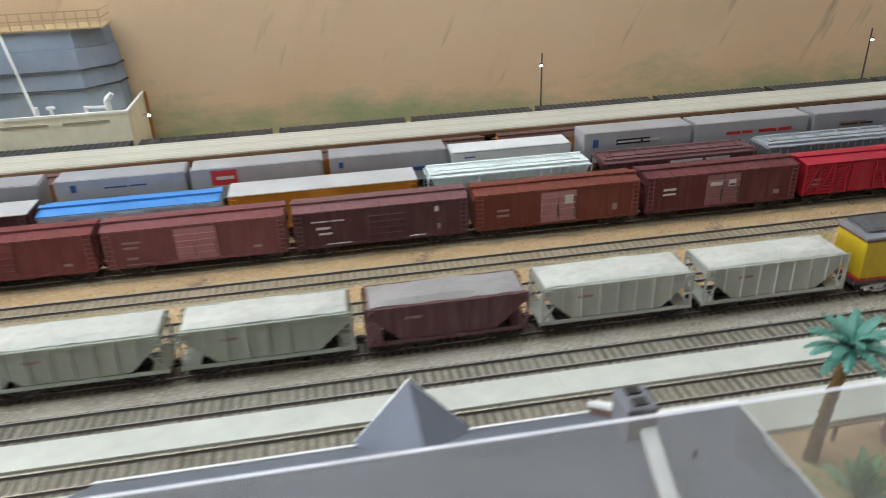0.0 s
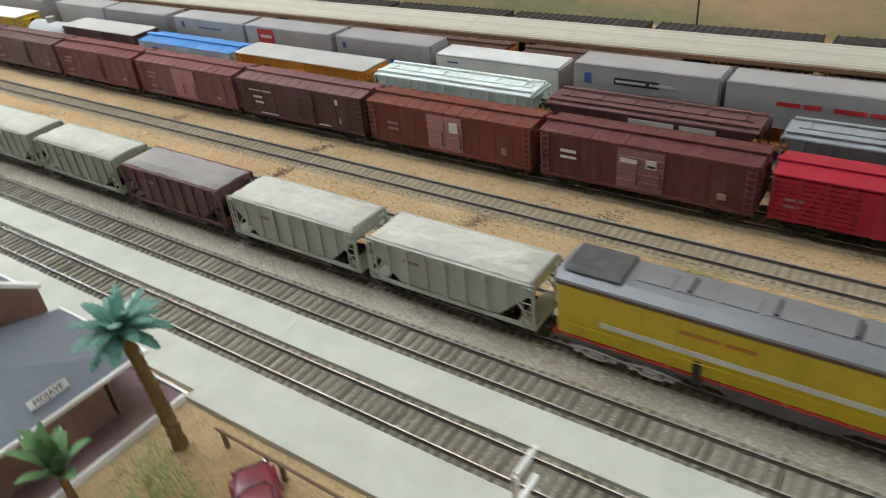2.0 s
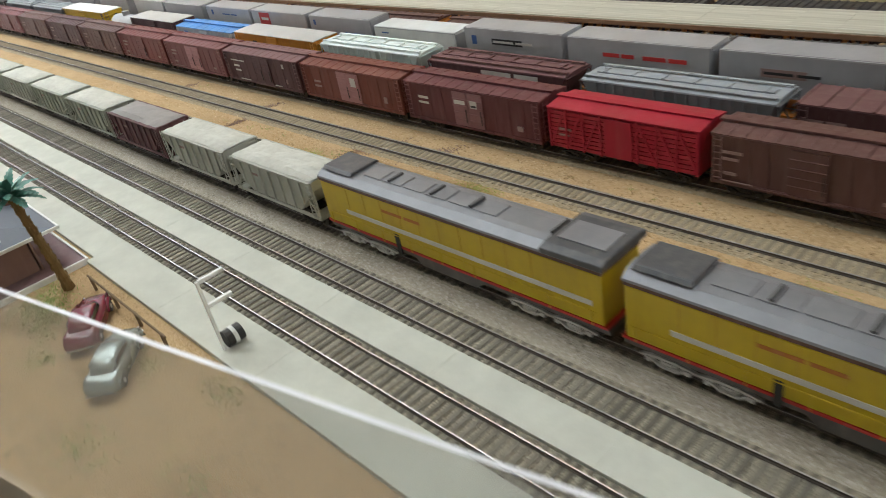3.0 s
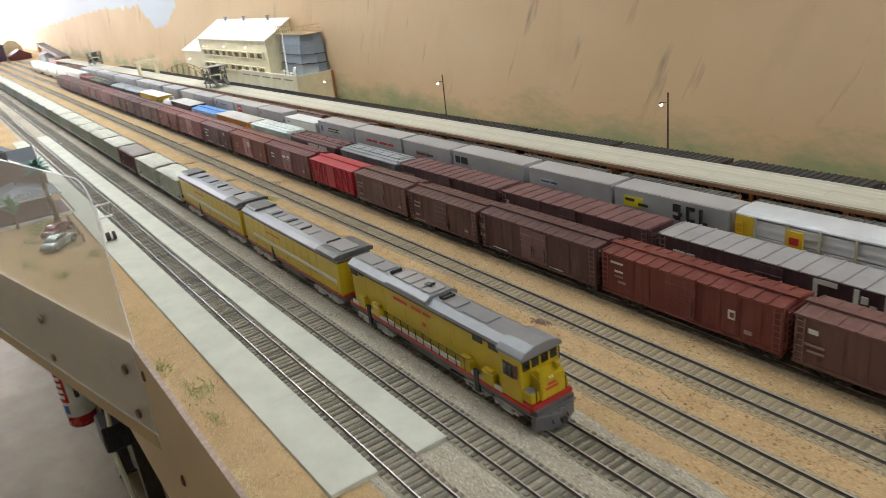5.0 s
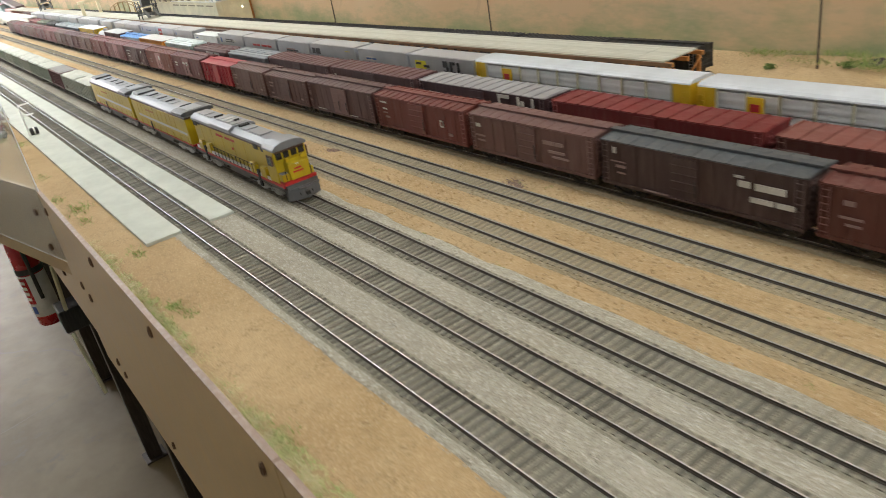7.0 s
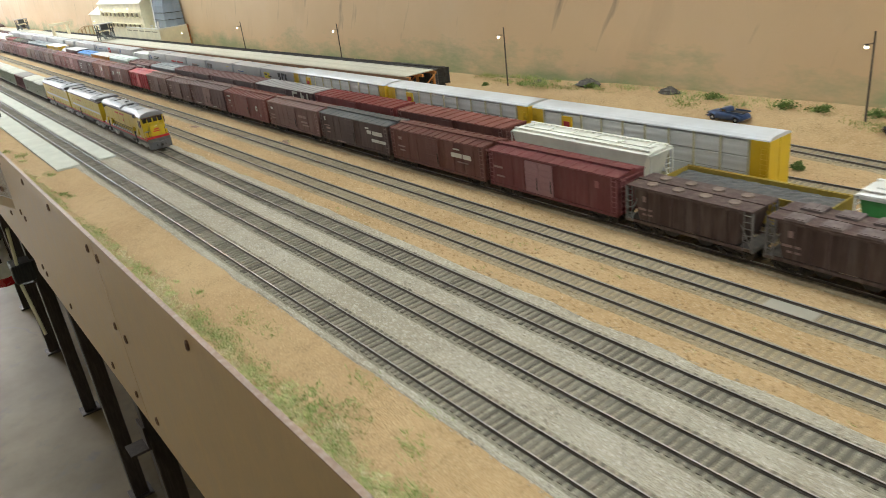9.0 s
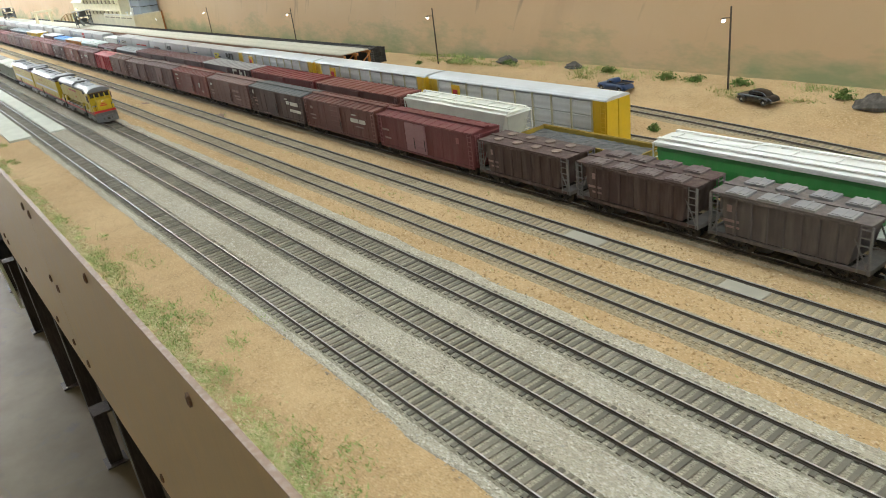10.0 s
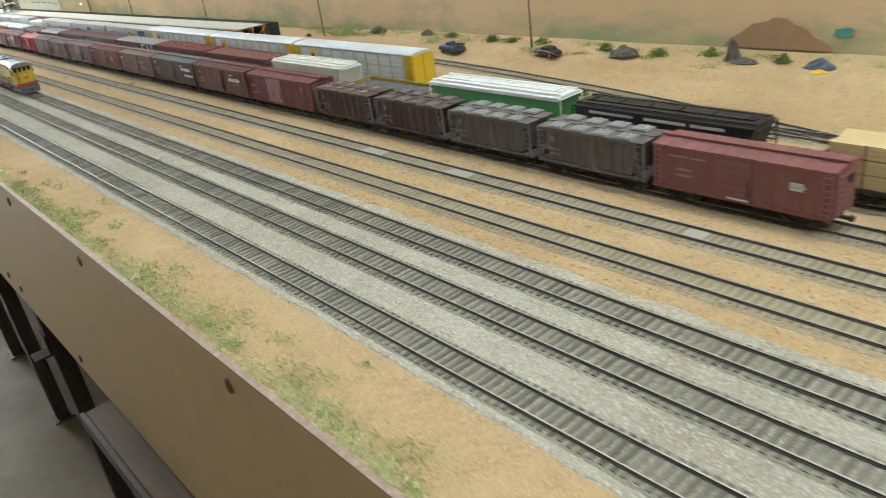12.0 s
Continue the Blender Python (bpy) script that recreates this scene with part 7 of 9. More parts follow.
for lx, ly, lz in ((-0.957, IY, 0.128), (-0.784, IY, 0.129), (-0.617, IY, 0.130), (-1.180, 0.485, 0.080), (-0.2998, 0.520, 0.048)):
    lamp_p = part("wall_lamp", lambda: Shape().tube((0, 0, 0), (0, -0.005, 0.001), 0.0008, 5).ball((0, -0.0055, 0.0), 0.0020, 6), P("lamp_socket", 0.25, 0.24, 0.2), ice, key="wl", at=pose(lx + (0.0002 if lx > -0.5 else 0), ly - 0.0002, lz, 0, 0, 90 if lx > -0.5 else 0))
    part("bulb", lambda: Shape().ball((0, -0.0070, -0.0008), 0.0019, 8), M_BULB, lamp_p, "glowing bulb", key="wb")
for vx in (-0.935, -0.785, -0.610):
    part("roof_vent", lambda: Shape().tube((0, 0, 0), (0, 0, 0.010), 0.0035, 8).tube((0, 0, 0.010), (0, 0, 0.013), 0.0052, 8), M_SILO, ice, key="rv", at=pose(vx, 0.538, 0.1895))
part("duct", Shape().tube((-0.322, 0.461, 0.0692), (-0.322, 0.461, 0.084), 0.0036, 8).tube((-0.322, 0.461, 0.084), (-0.315, 0.461, 0.091), 0.0036, 8, 0.0030).tube((-0.326, 0.461, 0.0760), (-0.347, 0.461, 0.0770), 0.0018, 7).tube((-0.347, 0.461, 0.0692), (-0.347, 0.461, 0.0785), 0.0020, 7), M_WHITE_CLEAN, ice, "white roof duct")
part("duct", Shape().tube((-0.385, 0.461, 0.0692), (-0.385, 0.461, 0.078), 0.0020, 8).tube((-0.385, 0.461, 0.078), (-0.385, 0.461, 0.0805), 0.0050, 8), M_WHITE_CLEAN, ice, "white roof vent")

tank = thing("block_tank", pose(0, 0, 0.0567), "grey faceted block tank with black hoops behind the parapet", "tank")


def course(inset, z0, z1, seed):
    """One course of the many-sided tank, its faces a little out of true."""
    rr = random.Random(seed)
    plan_ = [(-0.484, 0.545), (-0.484, 0.512), (-0.470, 0.499), (-0.425, 0.495), (-0.352, 0.496), (-0.318, 0.522), (-0.313, 0.545)]
    cx_ = -0.400
    rings = []
    for z, g in ((z0, 0.0), (z1, 0.0022)):
        k = inset + g
        rings.append([(cx_ + (x - cx_) * (1 - k / 0.085) + rr.uniform(-0.0008, 0.0008), y if y > 0.54 else 0.545 + (y - 0.545) * (1 - k / 0.05) + rr.uniform(-0.0008, 0.0008), z) for x, y in plan_])
    return Shape().loft([r_[::-1] for r_ in rings][::-1])


for kk, (ins, z0, z1) in enumerate(((0.0, 0.0, 0.0345), (0.0008, 0.0348, 0.0560), (0.0022, 0.0563, 0.0800), (0.0060, 0.0803, 0.1020))):
    part("course", course(ins, z0, z1, kk), M_SILO, tank, "blue-grey faceted course", bevel=0.0004)
for ins, z in ((-0.0006, 0.0346), (0.0004, 0.0561)):
    part("hoop", course(ins - 0.0006, z - 0.0009, z + 0.0009, 9), M_BLACK, tank, "black iron hoop")
part("pipe", Shape().tube((-0.408, 0.4800, 0.0), (-0.430, 0.4930, 0.110), 0.0018, 7).tube((-0.408, 0.4800, -0.0001), (-0.408, 0.4800, 0.020), 0.0030, 7), M_WHITE_CLEAN, tank, "white standpipe")
m_tr = wood_mat("tank_rail", (0.42, 0.30, 0.16), (0.5, 0.38, 0.2))
part("top_deck", Shape().box(-0.482, -0.318, 0.500, 0.545, 0.1022, 0.1040), m_tr, tank, "thin brown top deck")
for i in range(14):
    part("rail_post", lambda: Shape().box(-0.0007, 0.0007, -0.0007, 0.0007, 0.1041, 0.1235), m_tr, tank, key="tkp", at=pose(-0.480 + i * 0.0123, 0.5015, 0))
for z in (0.1140, 0.1225):
    part("railing", Shape().tube((-0.481, 0.5015, z), (-0.319, 0.5015, z), 0.0008, 4).tube((-0.319, 0.5015, z), (-0.319, 0.543, z), 0.0008, 4), m_tr, tank, "thin brown top railing")
M_TRESTLE = wood_mat("trestle_tan", (0.30, 0.205, 0.085), (0.42, 0.30, 0.15), 0.8, "x", 60.0)
ramp = thing("conveyor_ramp", pose(-1.17, 0.455, GROUND), "curved brown conveyor trestle beside the ice house", "conveyor")
pts = [(-0.20 + 0.40 * i / 12, 0.045 + 0.026 * math.sin(math.pi * i / 12)) for i in range(13)]
for (xa, za), (xb, zb) in zip(pts, pts[1:]):
    for yy in (-0.008, 0.008):
        part("track_beam", Shape().tube((xa, yy, za), (xb, yy, zb), 0.0016, 5), M_TRESTLE, ramp)
for i in range(0, 13, 2):
    xa, za = pts[i]
    part("bent", Shape().box(xa - 0.0014, xa + 0.0014, -0.0095, -0.0065, 0, za).box(xa - 0.0014, xa + 0.0014, 0.0065, 0.0095, 0, za), M_TRESTLE, ramp)


# ---------------------------------------------------------------- pole lamps
def pole_lamp(x, y):
    root = thing("pole_lamp", pose(x, y, GROUND + ground_rise(x, y)), "thin dark wooden pole with a glowing lamp", "street lamp", "pole lamps")
    part("pole", lambda: Shape().tube((0, 0, 0), (0, 0, 0.0945), 0.0013, 7, 0.0010), wood_mat("pole_wood", (0.05, 0.038, 0.028), (0.09, 0.068, 0.05), 0.8), root, key="pp")
    arm = part("arm", lambda: Shape().tube((0, 0, 0.082), (-0.0035, -0.009, 0.083), 0.0005, 5).tube((-0.0035, -0.009, 0.0830), (-0.0035, -0.009, 0.0815), 0.0022, 8, 0.0026), M_STEEL_DARK, root, key="pa")
    part("bulb", lambda: Shape().ball((-0.0035, -0.009, 0.0800), 0.0021, 8), M_BULB, arm, "small glowing bulb", key="pb")


for px_, py_ in ((0.217, 0.508), (0.708, 0.516), (1.230, 0.522), (1.795, 0.519), (2.34, 0.515)):
    pole_lamp(px_, py_)

# ---------------------------------------------------------------- the moving freight, at rest
T3 = TRACK_Y[3]
M_SILVER_STRIPE = paint("stripe_silver", (0.55, 0.54, 0.50), 0.4, dust_amt=0.15)
M_PILOT = paint("pilot_grey", (0.11, 0.11, 0.115), 0.5, dust_amt=0.2)
M_TRIMBROWN = paint("trim_brown", (0.10, 0.045, 0.03), 0.5, dust_amt=0.2)
M_LOCO_SILL = paint("loco_sill_grey", (0.10, 0.098, 0.095), 0.55, dust_amt=0.25)


def lead_unit(nose):
    """Long twin-engine road diesel: narrow hood, wide cab at the east end, four two-axle trucks."""
    L = 0.246
    root = thing("diesel_locomotive", pose(nose - L / 2, T3, 0), "long yellow and grey diesel locomotive with red stripe leading the train", "locomotive", "locomotives")
    h = L / 2
    w = 0.0170
    part("frame", Shape().box(-h + 0.006, h - 0.005, -w + 0.002, w - 0.002, 0.0092, 0.0130), M_LOCO_SILL, root)
    for sy in (-1, 1):
        ya, yb = sorted((sy * (w - 0.0016), sy * w))
        part("side_skirt", Shape().box(-h + 0.007, h - 0.007, ya, yb, 0.0120, 0.0141), M_LOCO_SILL, root)
        part("red_stripe", Shape().box(-h + 0.007, h - 0.006, ya, yb, 0.0142, 0.0164), M_RED_STRIPE, root, "red sill stripe")
        part("white_band", Shape().box(-h + 0.012, h - 0.034, ya + (0.0003 if sy < 0 else 0), yb - (0 if sy < 0 else 0.0003), 0.0166, 0.0198), M_SILVER_STRIPE, root, "pale walkway band")
        for i in range(11):
            x = -0.052 + i * 0.0102
            part("stanchion", lambda: Shape().tube((0, 0, 0.0164), (0, 0, 0.0268), 0.00035, 5), M_BLACK, root, key="stn", at=pose(x, sy * (w + 0.0003), 0))
        part("handrail", lambda: Shape().tube((-0.055, 0, 0.0268), (0.053, 0, 0.0268), 0.00032, 5), M_BLACK, root, key="hnr", at=pose(0, sy * (w + 0.0003), 0))
        for x in (-0.094, -0.071, 0.050, 0.075):
            part("equipment_box", lambda: Shape().box(-0.0062, 0.0062, -0.0022, 0.0022, 0.0166, 0.0262), M_YELLOW, root, "yellow walkway box", key="eqb", bevel=0.0006, at=pose(x, sy * (w - 0.0020), 0))
            part("box_lid", lambda: Shape().box(-0.0048, 0.0048, -0.0020, 0.0020, 0.0263, 0.0278), M_YELLOW, root, key="eql", bevel=0.0004, at=pose(x, sy * (w - 0.0020), 0))
        part("step_well", lambda: Shape().box(-0.0022, 0.0022, -0.0009, 0.0009, 0.0060, 0.0230), M_BLACK, root, "dark step well", key="stw", at=pose(0.0625, sy * (w - 0.0002), 0))
        part("step_well", lambda: Shape().box(-0.0022, 0.0022, -0.0009, 0.0009, 0.0060, 0.0230), M_BLACK, root, key="stw", at=pose(-0.0825, sy * (w - 0.0002), 0))
    part("walkway", Shape().box(-h + 0.007, h - 0.020, -w + 0.0017, w - 0.0017, 0.0131, 0.0165), M_LOCO_SILL, root)
    hw = 0.0128
    part("hood", Shape().box(-h + 0.010, h - 0.036, -hw, hw, 0.0166, 0.0480), M_YELLOW, root, "yellow engine hood", bevel=0.0006)
    part("hood_trim", Shape().box(-h + 0.009, h - 0.036, -hw - 0.0003, hw + 0.0003, 0.0458, 0.0482), M_TRIMBROWN, root, "dark brown strip below the roof")
    part("roof", Shape().prism([(-hw - 0.0012, 0.0483), (hw + 0.0012, 0.0483), (hw + 0.0008, 0.0505), (hw * 0.62, 0.0540), (-hw * 0.62, 0.0540), (-hw - 0.0008, 0.0505)], -h + 0.007, h - 0.035), M_LAMPGREY, root, "grey hood roof")
    part("radiator_hump", Shape().prism([(-hw - 0.0022, 0.0500), (hw + 0.0022, 0.0500), (hw + 0.0018, 0.0532), (hw * 0.75, 0.0558), (-hw * 0.75, 0.0558), (-hw - 0.0018, 0.0532)], -0.052, 0.004), M_LAMPGREY, root, "raised radiator housing", bevel=0.0005)
    for x in (-0.044, -0.031, -0.018, -0.005):
        part("fan_grille", lambda: Shape().box(-0.0052, 0.0052, -0.0075, 0.0075, 0.0, 0.0007), paint("grille_grey", (0.30, 0.305, 0.31), 0.4, metal=0.4, dust_amt=0.2), root, key="fgr", at=pose(x, 0, 0.0559))
    for x, ll in ((-0.096, 0.020), (-0.072, 0.012), (0.022, 0.018), (0.052, 0.026)):
        part("roof_hatch", Shape().box(x - ll / 2, x + ll / 2, -0.0064, 0.0064, 0.0541, 0.0549), M_LAMPGREY, root, bevel=0.0002)
    for x in (-0.058, 0.010, 0.014):
        part("exhaust", lambda: Shape().box(-0.0011, 0.0011, -0.005, 0.005, 0.0541, 0.0566), M_BLACK, root, key="exh", at=pose(x, 0, 0))
    part("horn", Shape().tube((-0.016, 0, 0.0567), (-0.008, 0, 0.0580), 0.0005, 6, 0.0014).tube((-0.016, 0.003, 0.0567), (-0.009, 0.003, 0.0578), 0.0005, 6, 0.0012).box(-0.0165, -0.0155, -0.001, 0.004, 0.0559, 0.0571), M_BLACK, root, "roof horns")
    for x, ll in ((0.080, 0.012), (-0.107, 0.010), (-0.095, 0.008), (0.062, 0.010)):
        for sy in (-1, 1):
            part("intake_grille", Shape().box(x - ll / 2, x + ll / 2, sy * (hw + 0.0004) - 0.0004, sy * (hw + 0.0004) + 0.0004, 0.0425 if abs(x) < 0.09 or x < -0.10 else 0.045, 0.0474), M_BLACK, root, "dark intake grille")
    for a in (-0.09, -0.06, -0.03, 0.0, 0.03):
        part("hood_door_seam", lambda: Shape().box(-0.0002, 0.0002, -hw - 0.00015, hw + 0.00015, 0.0200, 0.0440), paint("seam_ochre", (0.42, 0.26, 0.01), 0.5, dust_amt=0.1), root, key="hds", at=pose(a, 0, 0))
    part("lettering", letters(-0.045, 0.0392, 0.021, 0.0036, 5, -hw - 0.0002), M_RED_LET, root, "red name bars")
    part("lettering", letters(-0.020, 0.0392, 0.027, 0.0036, 7, -hw - 0.0002), M_RED_LET, root, "red name bars")
    part("lettering", letters(-0.006, 0.0300, 0.006, 0.003, 1, -hw - 0.0002), M_RED_LET, root)
    # cab
    cx0, cx1 = h - 0.0355, h - 0.0145
    part("cab", Shape().box(cx0, cx1, -w + 0.0004, w - 0.0004, 0.0166, 0.0478), M_YELLOW, root, "yellow driving cab", bevel=0.0007)
    part("cab_roof", Shape().prism([(-w - 0.0004, 0.0479), (w + 0.0004, 0.0479), (w + 0.0002, 0.0500), (w * 0.80, 0.0532), (w * 0.35, 0.0552), (-w * 0.35, 0.0552), (-w * 0.80, 0.0532), (-w - 0.0002, 0.0500)], cx0 - 0.001, cx1 + 0.0030), M_LAMPGREY, root, "rounded grey cab roof", bevel=0.0004)
    for sy in (-1, 1):
        for x in (cx0 + 0.0075, cx0 + 0.0120):
            part("side_window", lambda: Shape().box(-0.0019, 0.0019, -0.0003, 0.0003, 0.0340, 0.0420), M_DARKGLASS, root, "dark cab window", key="csw", at=pose(x, sy * (w + 0.0002), 0))
        part("window_frame", lambda: Shape().box(-0.0050, 0.0050, -0.0004, 0.0004, 0.0328, 0.0432), M_TRIMBROWN, root, "brown window surround", key="cwf", at=pose(cx0 + 0.00975, sy * (w - 0.0004), 0))
    for y in (-0.0115, -0.0040, 0.0040, 0.0115):
        part("windshield", lambda: Shape().box(-0.0001, 0.0006, -0.0028, 0.0028, 0.0395, 0.0455), M_DARKGLASS, root, "dark windshield pane", key="cws", at=pose(cx1 + 0.0001, y, 0))
    part("nose", Shape().prism([(cx1 + 0.0001, 0.0197), (h - 0.0045, 0.0197), (h - 0.0045, 0.0330), (h - 0.0052, 0.0352), (cx1 + 0.0001, 0.0372)], -0.0088, 0.0120, "y"), M_YELLOW, root, "low yellow nose", bevel=0.0008, segs=2)
    for ya, yb in ((-w + 0.0010, -0.0090), (0.0122, w - 0.0010)):
        part("nose_locker", Shape().box(cx1 + 0.0001, h - 0.0062, ya, yb, 0.0197, 0.0268), M_YELLOW, root, "low yellow locker beside the nose", bevel=0.0005)
        part("step_tread", Shape().box(cx1 + 0.0006, h - 0.0070, ya + 0.0006, yb - 0.0006, 0.0269, 0.0275), M_LAMPGREY, root, "grey tread plate")
    for zz, half in ((0.0292, 0.0036), (0.0262, 0.0052)):
        part("nose_emblem", Shape().box(h - 0.0047, h - 0.0043, -half, half, zz, zz + 0.0016), M_RED_LET, root, "red name bar on the nose")
    part("windshield_frame", Shape().box(cx1 - 0.0002, cx1 + 0.0002, -w + 0.0018, w - 0.0018, 0.0450, 0.0472), M_TRIMBROWN, root, "brown strip over the windshield")
    for sy in (-1, 1):
        part("mirror", Shape().box(cx1 - 0.004, cx1 - 0.0015, sy * (w + 0.0010) - 0.0006, sy * (w + 0.0010) + 0.0006, 0.0350, 0.0440), M_TRIMBROWN, root, "brown side post")
    part("nose_stripe", Shape().box(cx1 + 0.0002, h - 0.0040, -w + 0.0006, w - 0.0006, 0.0166, 0.0196), M_RED_STRIPE, root, "red stripe round the nose")
    for sy in (-1, 1):
        part("headlight", Shape().tube((h - 0.0058, sy * 0.0010, 0.0340), (h - 0.0042, sy * 0.0010, 0.0340), 0.0006, 10), M_WHITE_CLEAN, root, "clear headlight lens")
        part("number_board", Shape().box(h - 0.0095, h - 0.0055, sy * 0.0076 - 0.0014, sy * 0.0076 + 0.0014, 0.0375, 0.0405), M_YELLOW, root)
        part("grab_iron", Shape().tube((h - 0.0052, sy * 0.0125, 0.0200), (h - 0.0052, sy * 0.0125, 0.0300), 0.0004, 5), M_BLACK, root)
    part("front_deck", Shape().box(cx1 + 0.0002, h - 0.0020, -w + 0.0012, w - 0.0012, 0.0131, 0.0165), M_LOCO_SILL, root)
    for sy in (-1, 1):
        tip, out_ = (h + 0.0042, 0.0), (h - 0.0030, sy * 0.0165)
        plan_ = [(h - 0.0070, 0.0), tip, out_, (h - 0.0075, sy * 0.0165)]
        part("pilot", Shape().plan(plan_ if sy > 0 else plan_[::-1], 0.0016, 0.0118), M_PILOT, root, "grey plough-shaped pilot", bevel=0.0004)
    part("pilot_beam", Shape().box(h - 0.0090, h - 0.0012, -0.0168, 0.0168, 0.0119, 0.0130), M_PILOT, root)
    for sy in (-1, 1):
        part("buffer_hose", Shape().tube((h - 0.0006, sy * 0.0060, 0.0120), (h + 0.0022, sy * 0.0062, 0.0060), 0.0006, 5), M_BLACK, root)
    part("fuel_tank", Shape().prism([(-0.030, 0.0091), (-0.024, 0.0040), (0.022, 0.0040), (0.030, 0.0091)], -0.0138, 0.0138, "y"), M_LOCO_SILL, root, "dark fuel tank", bevel=0.0005)
    for x in (-0.096, -0.064, 0.058, 0.090):
        truck(root, x, M_TRUCK_SILVER, 0.0205, 0.0056, 0.0138)
    couplers(root, h - 0.001)


def booster_unit(front, k):
    """Long cowl booster: yellow sides, silver band, grey ribbed roof with wide radiator at its east end."""
    L = 0.238
    root = thing("diesel_locomotive", pose(front - L / 2, T3, 0), ("yellow diesel booster unit with silver stripe behind the leader", "yellow diesel booster unit coupled to the hopper cars")[k], "locomotive", "locomotives")
    h = L / 2
    w = 0.0165
    part("frame", Shape().box(-h + 0.004, h - 0.004, -w + 0.002, w - 0.002, 0.0092, 0.0135), M_LOCO_SILL, root)
    part("red_stripe", Shape().box(-h + 0.004, h - 0.004, -w, w, 0.0136, 0.0152), M_RED_STRIPE, root, "red sill stripe")
    part("hood", Shape().box(-h + 0.006, h - 0.006, -w, w, 0.0153, 0.0458), M_YELLOW, root, "yellow body shell", bevel=0.0006)
    part("roof_trim", Shape().box(-h + 0.0055, h - 0.0055, -w - 0.0002, w + 0.0002, 0.0459, 0.0478), M_TRIMBROWN, root, "brown strip under the roof")
    for a in range(10):
        part("hood_door_seam", lambda: Shape().box(-0.0002, 0.0002, -w - 0.0002, w + 0.0002, 0.0300, 0.0452), paint("seam_ochre", (0.42, 0.26, 0.01), 0.5, dust_amt=0.1), root, key="bds", at=pose(-h + 0.034 + a * 0.0172, 0, 0))
    for sy in (-1, 1):
        part("silver_stripe", Shape().box(-h + 0.030, h - 0.012, sy * (w + 0.0001) - 0.0003, sy * (w + 0.0001) + 0.0003, 0.0262, 0.0292), M_SILVER_STRIPE, root, "silver stripe")
        part("handrail", lambda: Shape().tube((-h + 0.01, 0, 0.0235), (h - 0.010, 0, 0.0235), 0.00032, 5), M_YELLOW, root, key="bhr", at=pose(0, sy * (w + 0.0010), 0))
        for i in range(9):
            part("stanchion", lambda: Shape().tube((0, 0, 0.0150), (0, 0, 0.0235), 0.00030, 5), M_YELLOW, root, key="bst", at=pose(-h + 0.012 + i * (L - 0.024) / 8, sy * (w + 0.0010), 0))
        part("lettering", letters(-0.050, 0.0370, 0.036, 0.0030, 9, sy * (w + 0.0001)), paint("letter_ochre_red", (0.40, 0.14, 0.02), 0.5, dust_amt=0.2), root, "faded red name bars")
        part("step_well", lambda: Shape().box(-0.0020, 0.0020, -0.0005, 0.0005, 0.0100, 0.0240), M_BLACK, root, key="bsw", at=pose(-0.040, sy * (w + 0.0001), 0))
    part("roof", Shape().prism([(-w - 0.0003, 0.0479), (w + 0.0003, 0.0479), (w, 0.0492), (w * 0.70, 0.0522), (w * 0.40, 0.0530), (-w * 0.40, 0.0530), (-w * 0.70, 0.0522), (-w, 0.0492)], -h + 0.005, h - 0.005), M_LAMPGREY, root, "grey roof")
    part("radiator_wing", Shape().prism([(-w - 0.0030, 0.0500), (w + 0.0030, 0.0500), (w + 0.0032, 0.0535), (w * 0.9, 0.0548), (-w * 0.9, 0.0548), (-w - 0.0032, 0.0535)], h - 0.040, h - 0.003), M_GREY_DARK, root, "wide dark radiator wing", bevel=0.0004)
    part("wing_grille", Shape().box(h - 0.036, h - 0.008, -0.0090, 0.0090, 0.0549, 0.0554), M_LAMPGREY, root, "grey radiator grille")
    part("wing_end", Shape().box(h - 0.0415, h - 0.0402, -0.0070, 0.0070, 0.0531, 0.0556), M_BLACK, root)
    part("end_hood", Shape().prism([(-w * 0.80, 0.0531), (w * 0.80, 0.0531), (w * 0.66, 0.0552), (-w * 0.66, 0.0552)], -h + 0.008, -h + 0.038), M_GREY_DARK, root, "dark roof housing", bevel=0.0004)
    for x in (-0.050, -0.012, 0.020):
        part("roof_seam_bar", lambda: Shape().box(-0.0010, 0.0010, -0.0060, 0.0060, 0.0531, 0.0550), M_GREY_DARK, root, key="bex", at=pose(x, 0, 0))
    for i in range(6):
        part("roof_panel", lambda: Shape().box(-0.0085, 0.0085, -0.0066, 0.0066, 0, 0.0006), M_LAMPGREY, root, key="rpn", bevel=0.0002, at=pose(-h + 0.052 + i * 0.0196, 0, 0.0531))
    part("fuel_tank", Shape().prism([(-0.030, 0.0091), (-0.024, 0.0040), (0.022, 0.0040), (0.030, 0.0091)], -0.0138, 0.0138, "y"), M_LOCO_SILL, root, "dark fuel tank")
    for x in (-0.092, -0.062, 0.062, 0.092):
        truck(root, x, M_TRUCK_SILVER, 0.0205, 0.0056, 0.0138)
    couplers(root, h - 0.003)


M_GREY_DARK = paint("radiator_dark_grey", (0.075, 0.078, 0.085), 0.45, dust_amt=0.2)
NOSE = 1.028
lead_unit(NOSE)
booster_unit(NOSE - 0.2485, 0)
booster_unit(NOSE - 0.2485 - 0.2385, 1)
C_ORE_PALE = P("ore_hopper_pale", 0.42, 0.43, 0.375, 0.7, 0.3)
C_ORE_GREEN = P("ore_hopper_green_grey", 0.34, 0.37, 0.31, 0.7, 0.35)
C_ORE_MAR = P("ore_hopper_maroon", 0.13, 0.055, 0.06, 0.7, 0.3)
C_ORE_STEEL = P("ore_hopper_steel", 0.40, 0.43, 0.43, 0.7, 0.3)
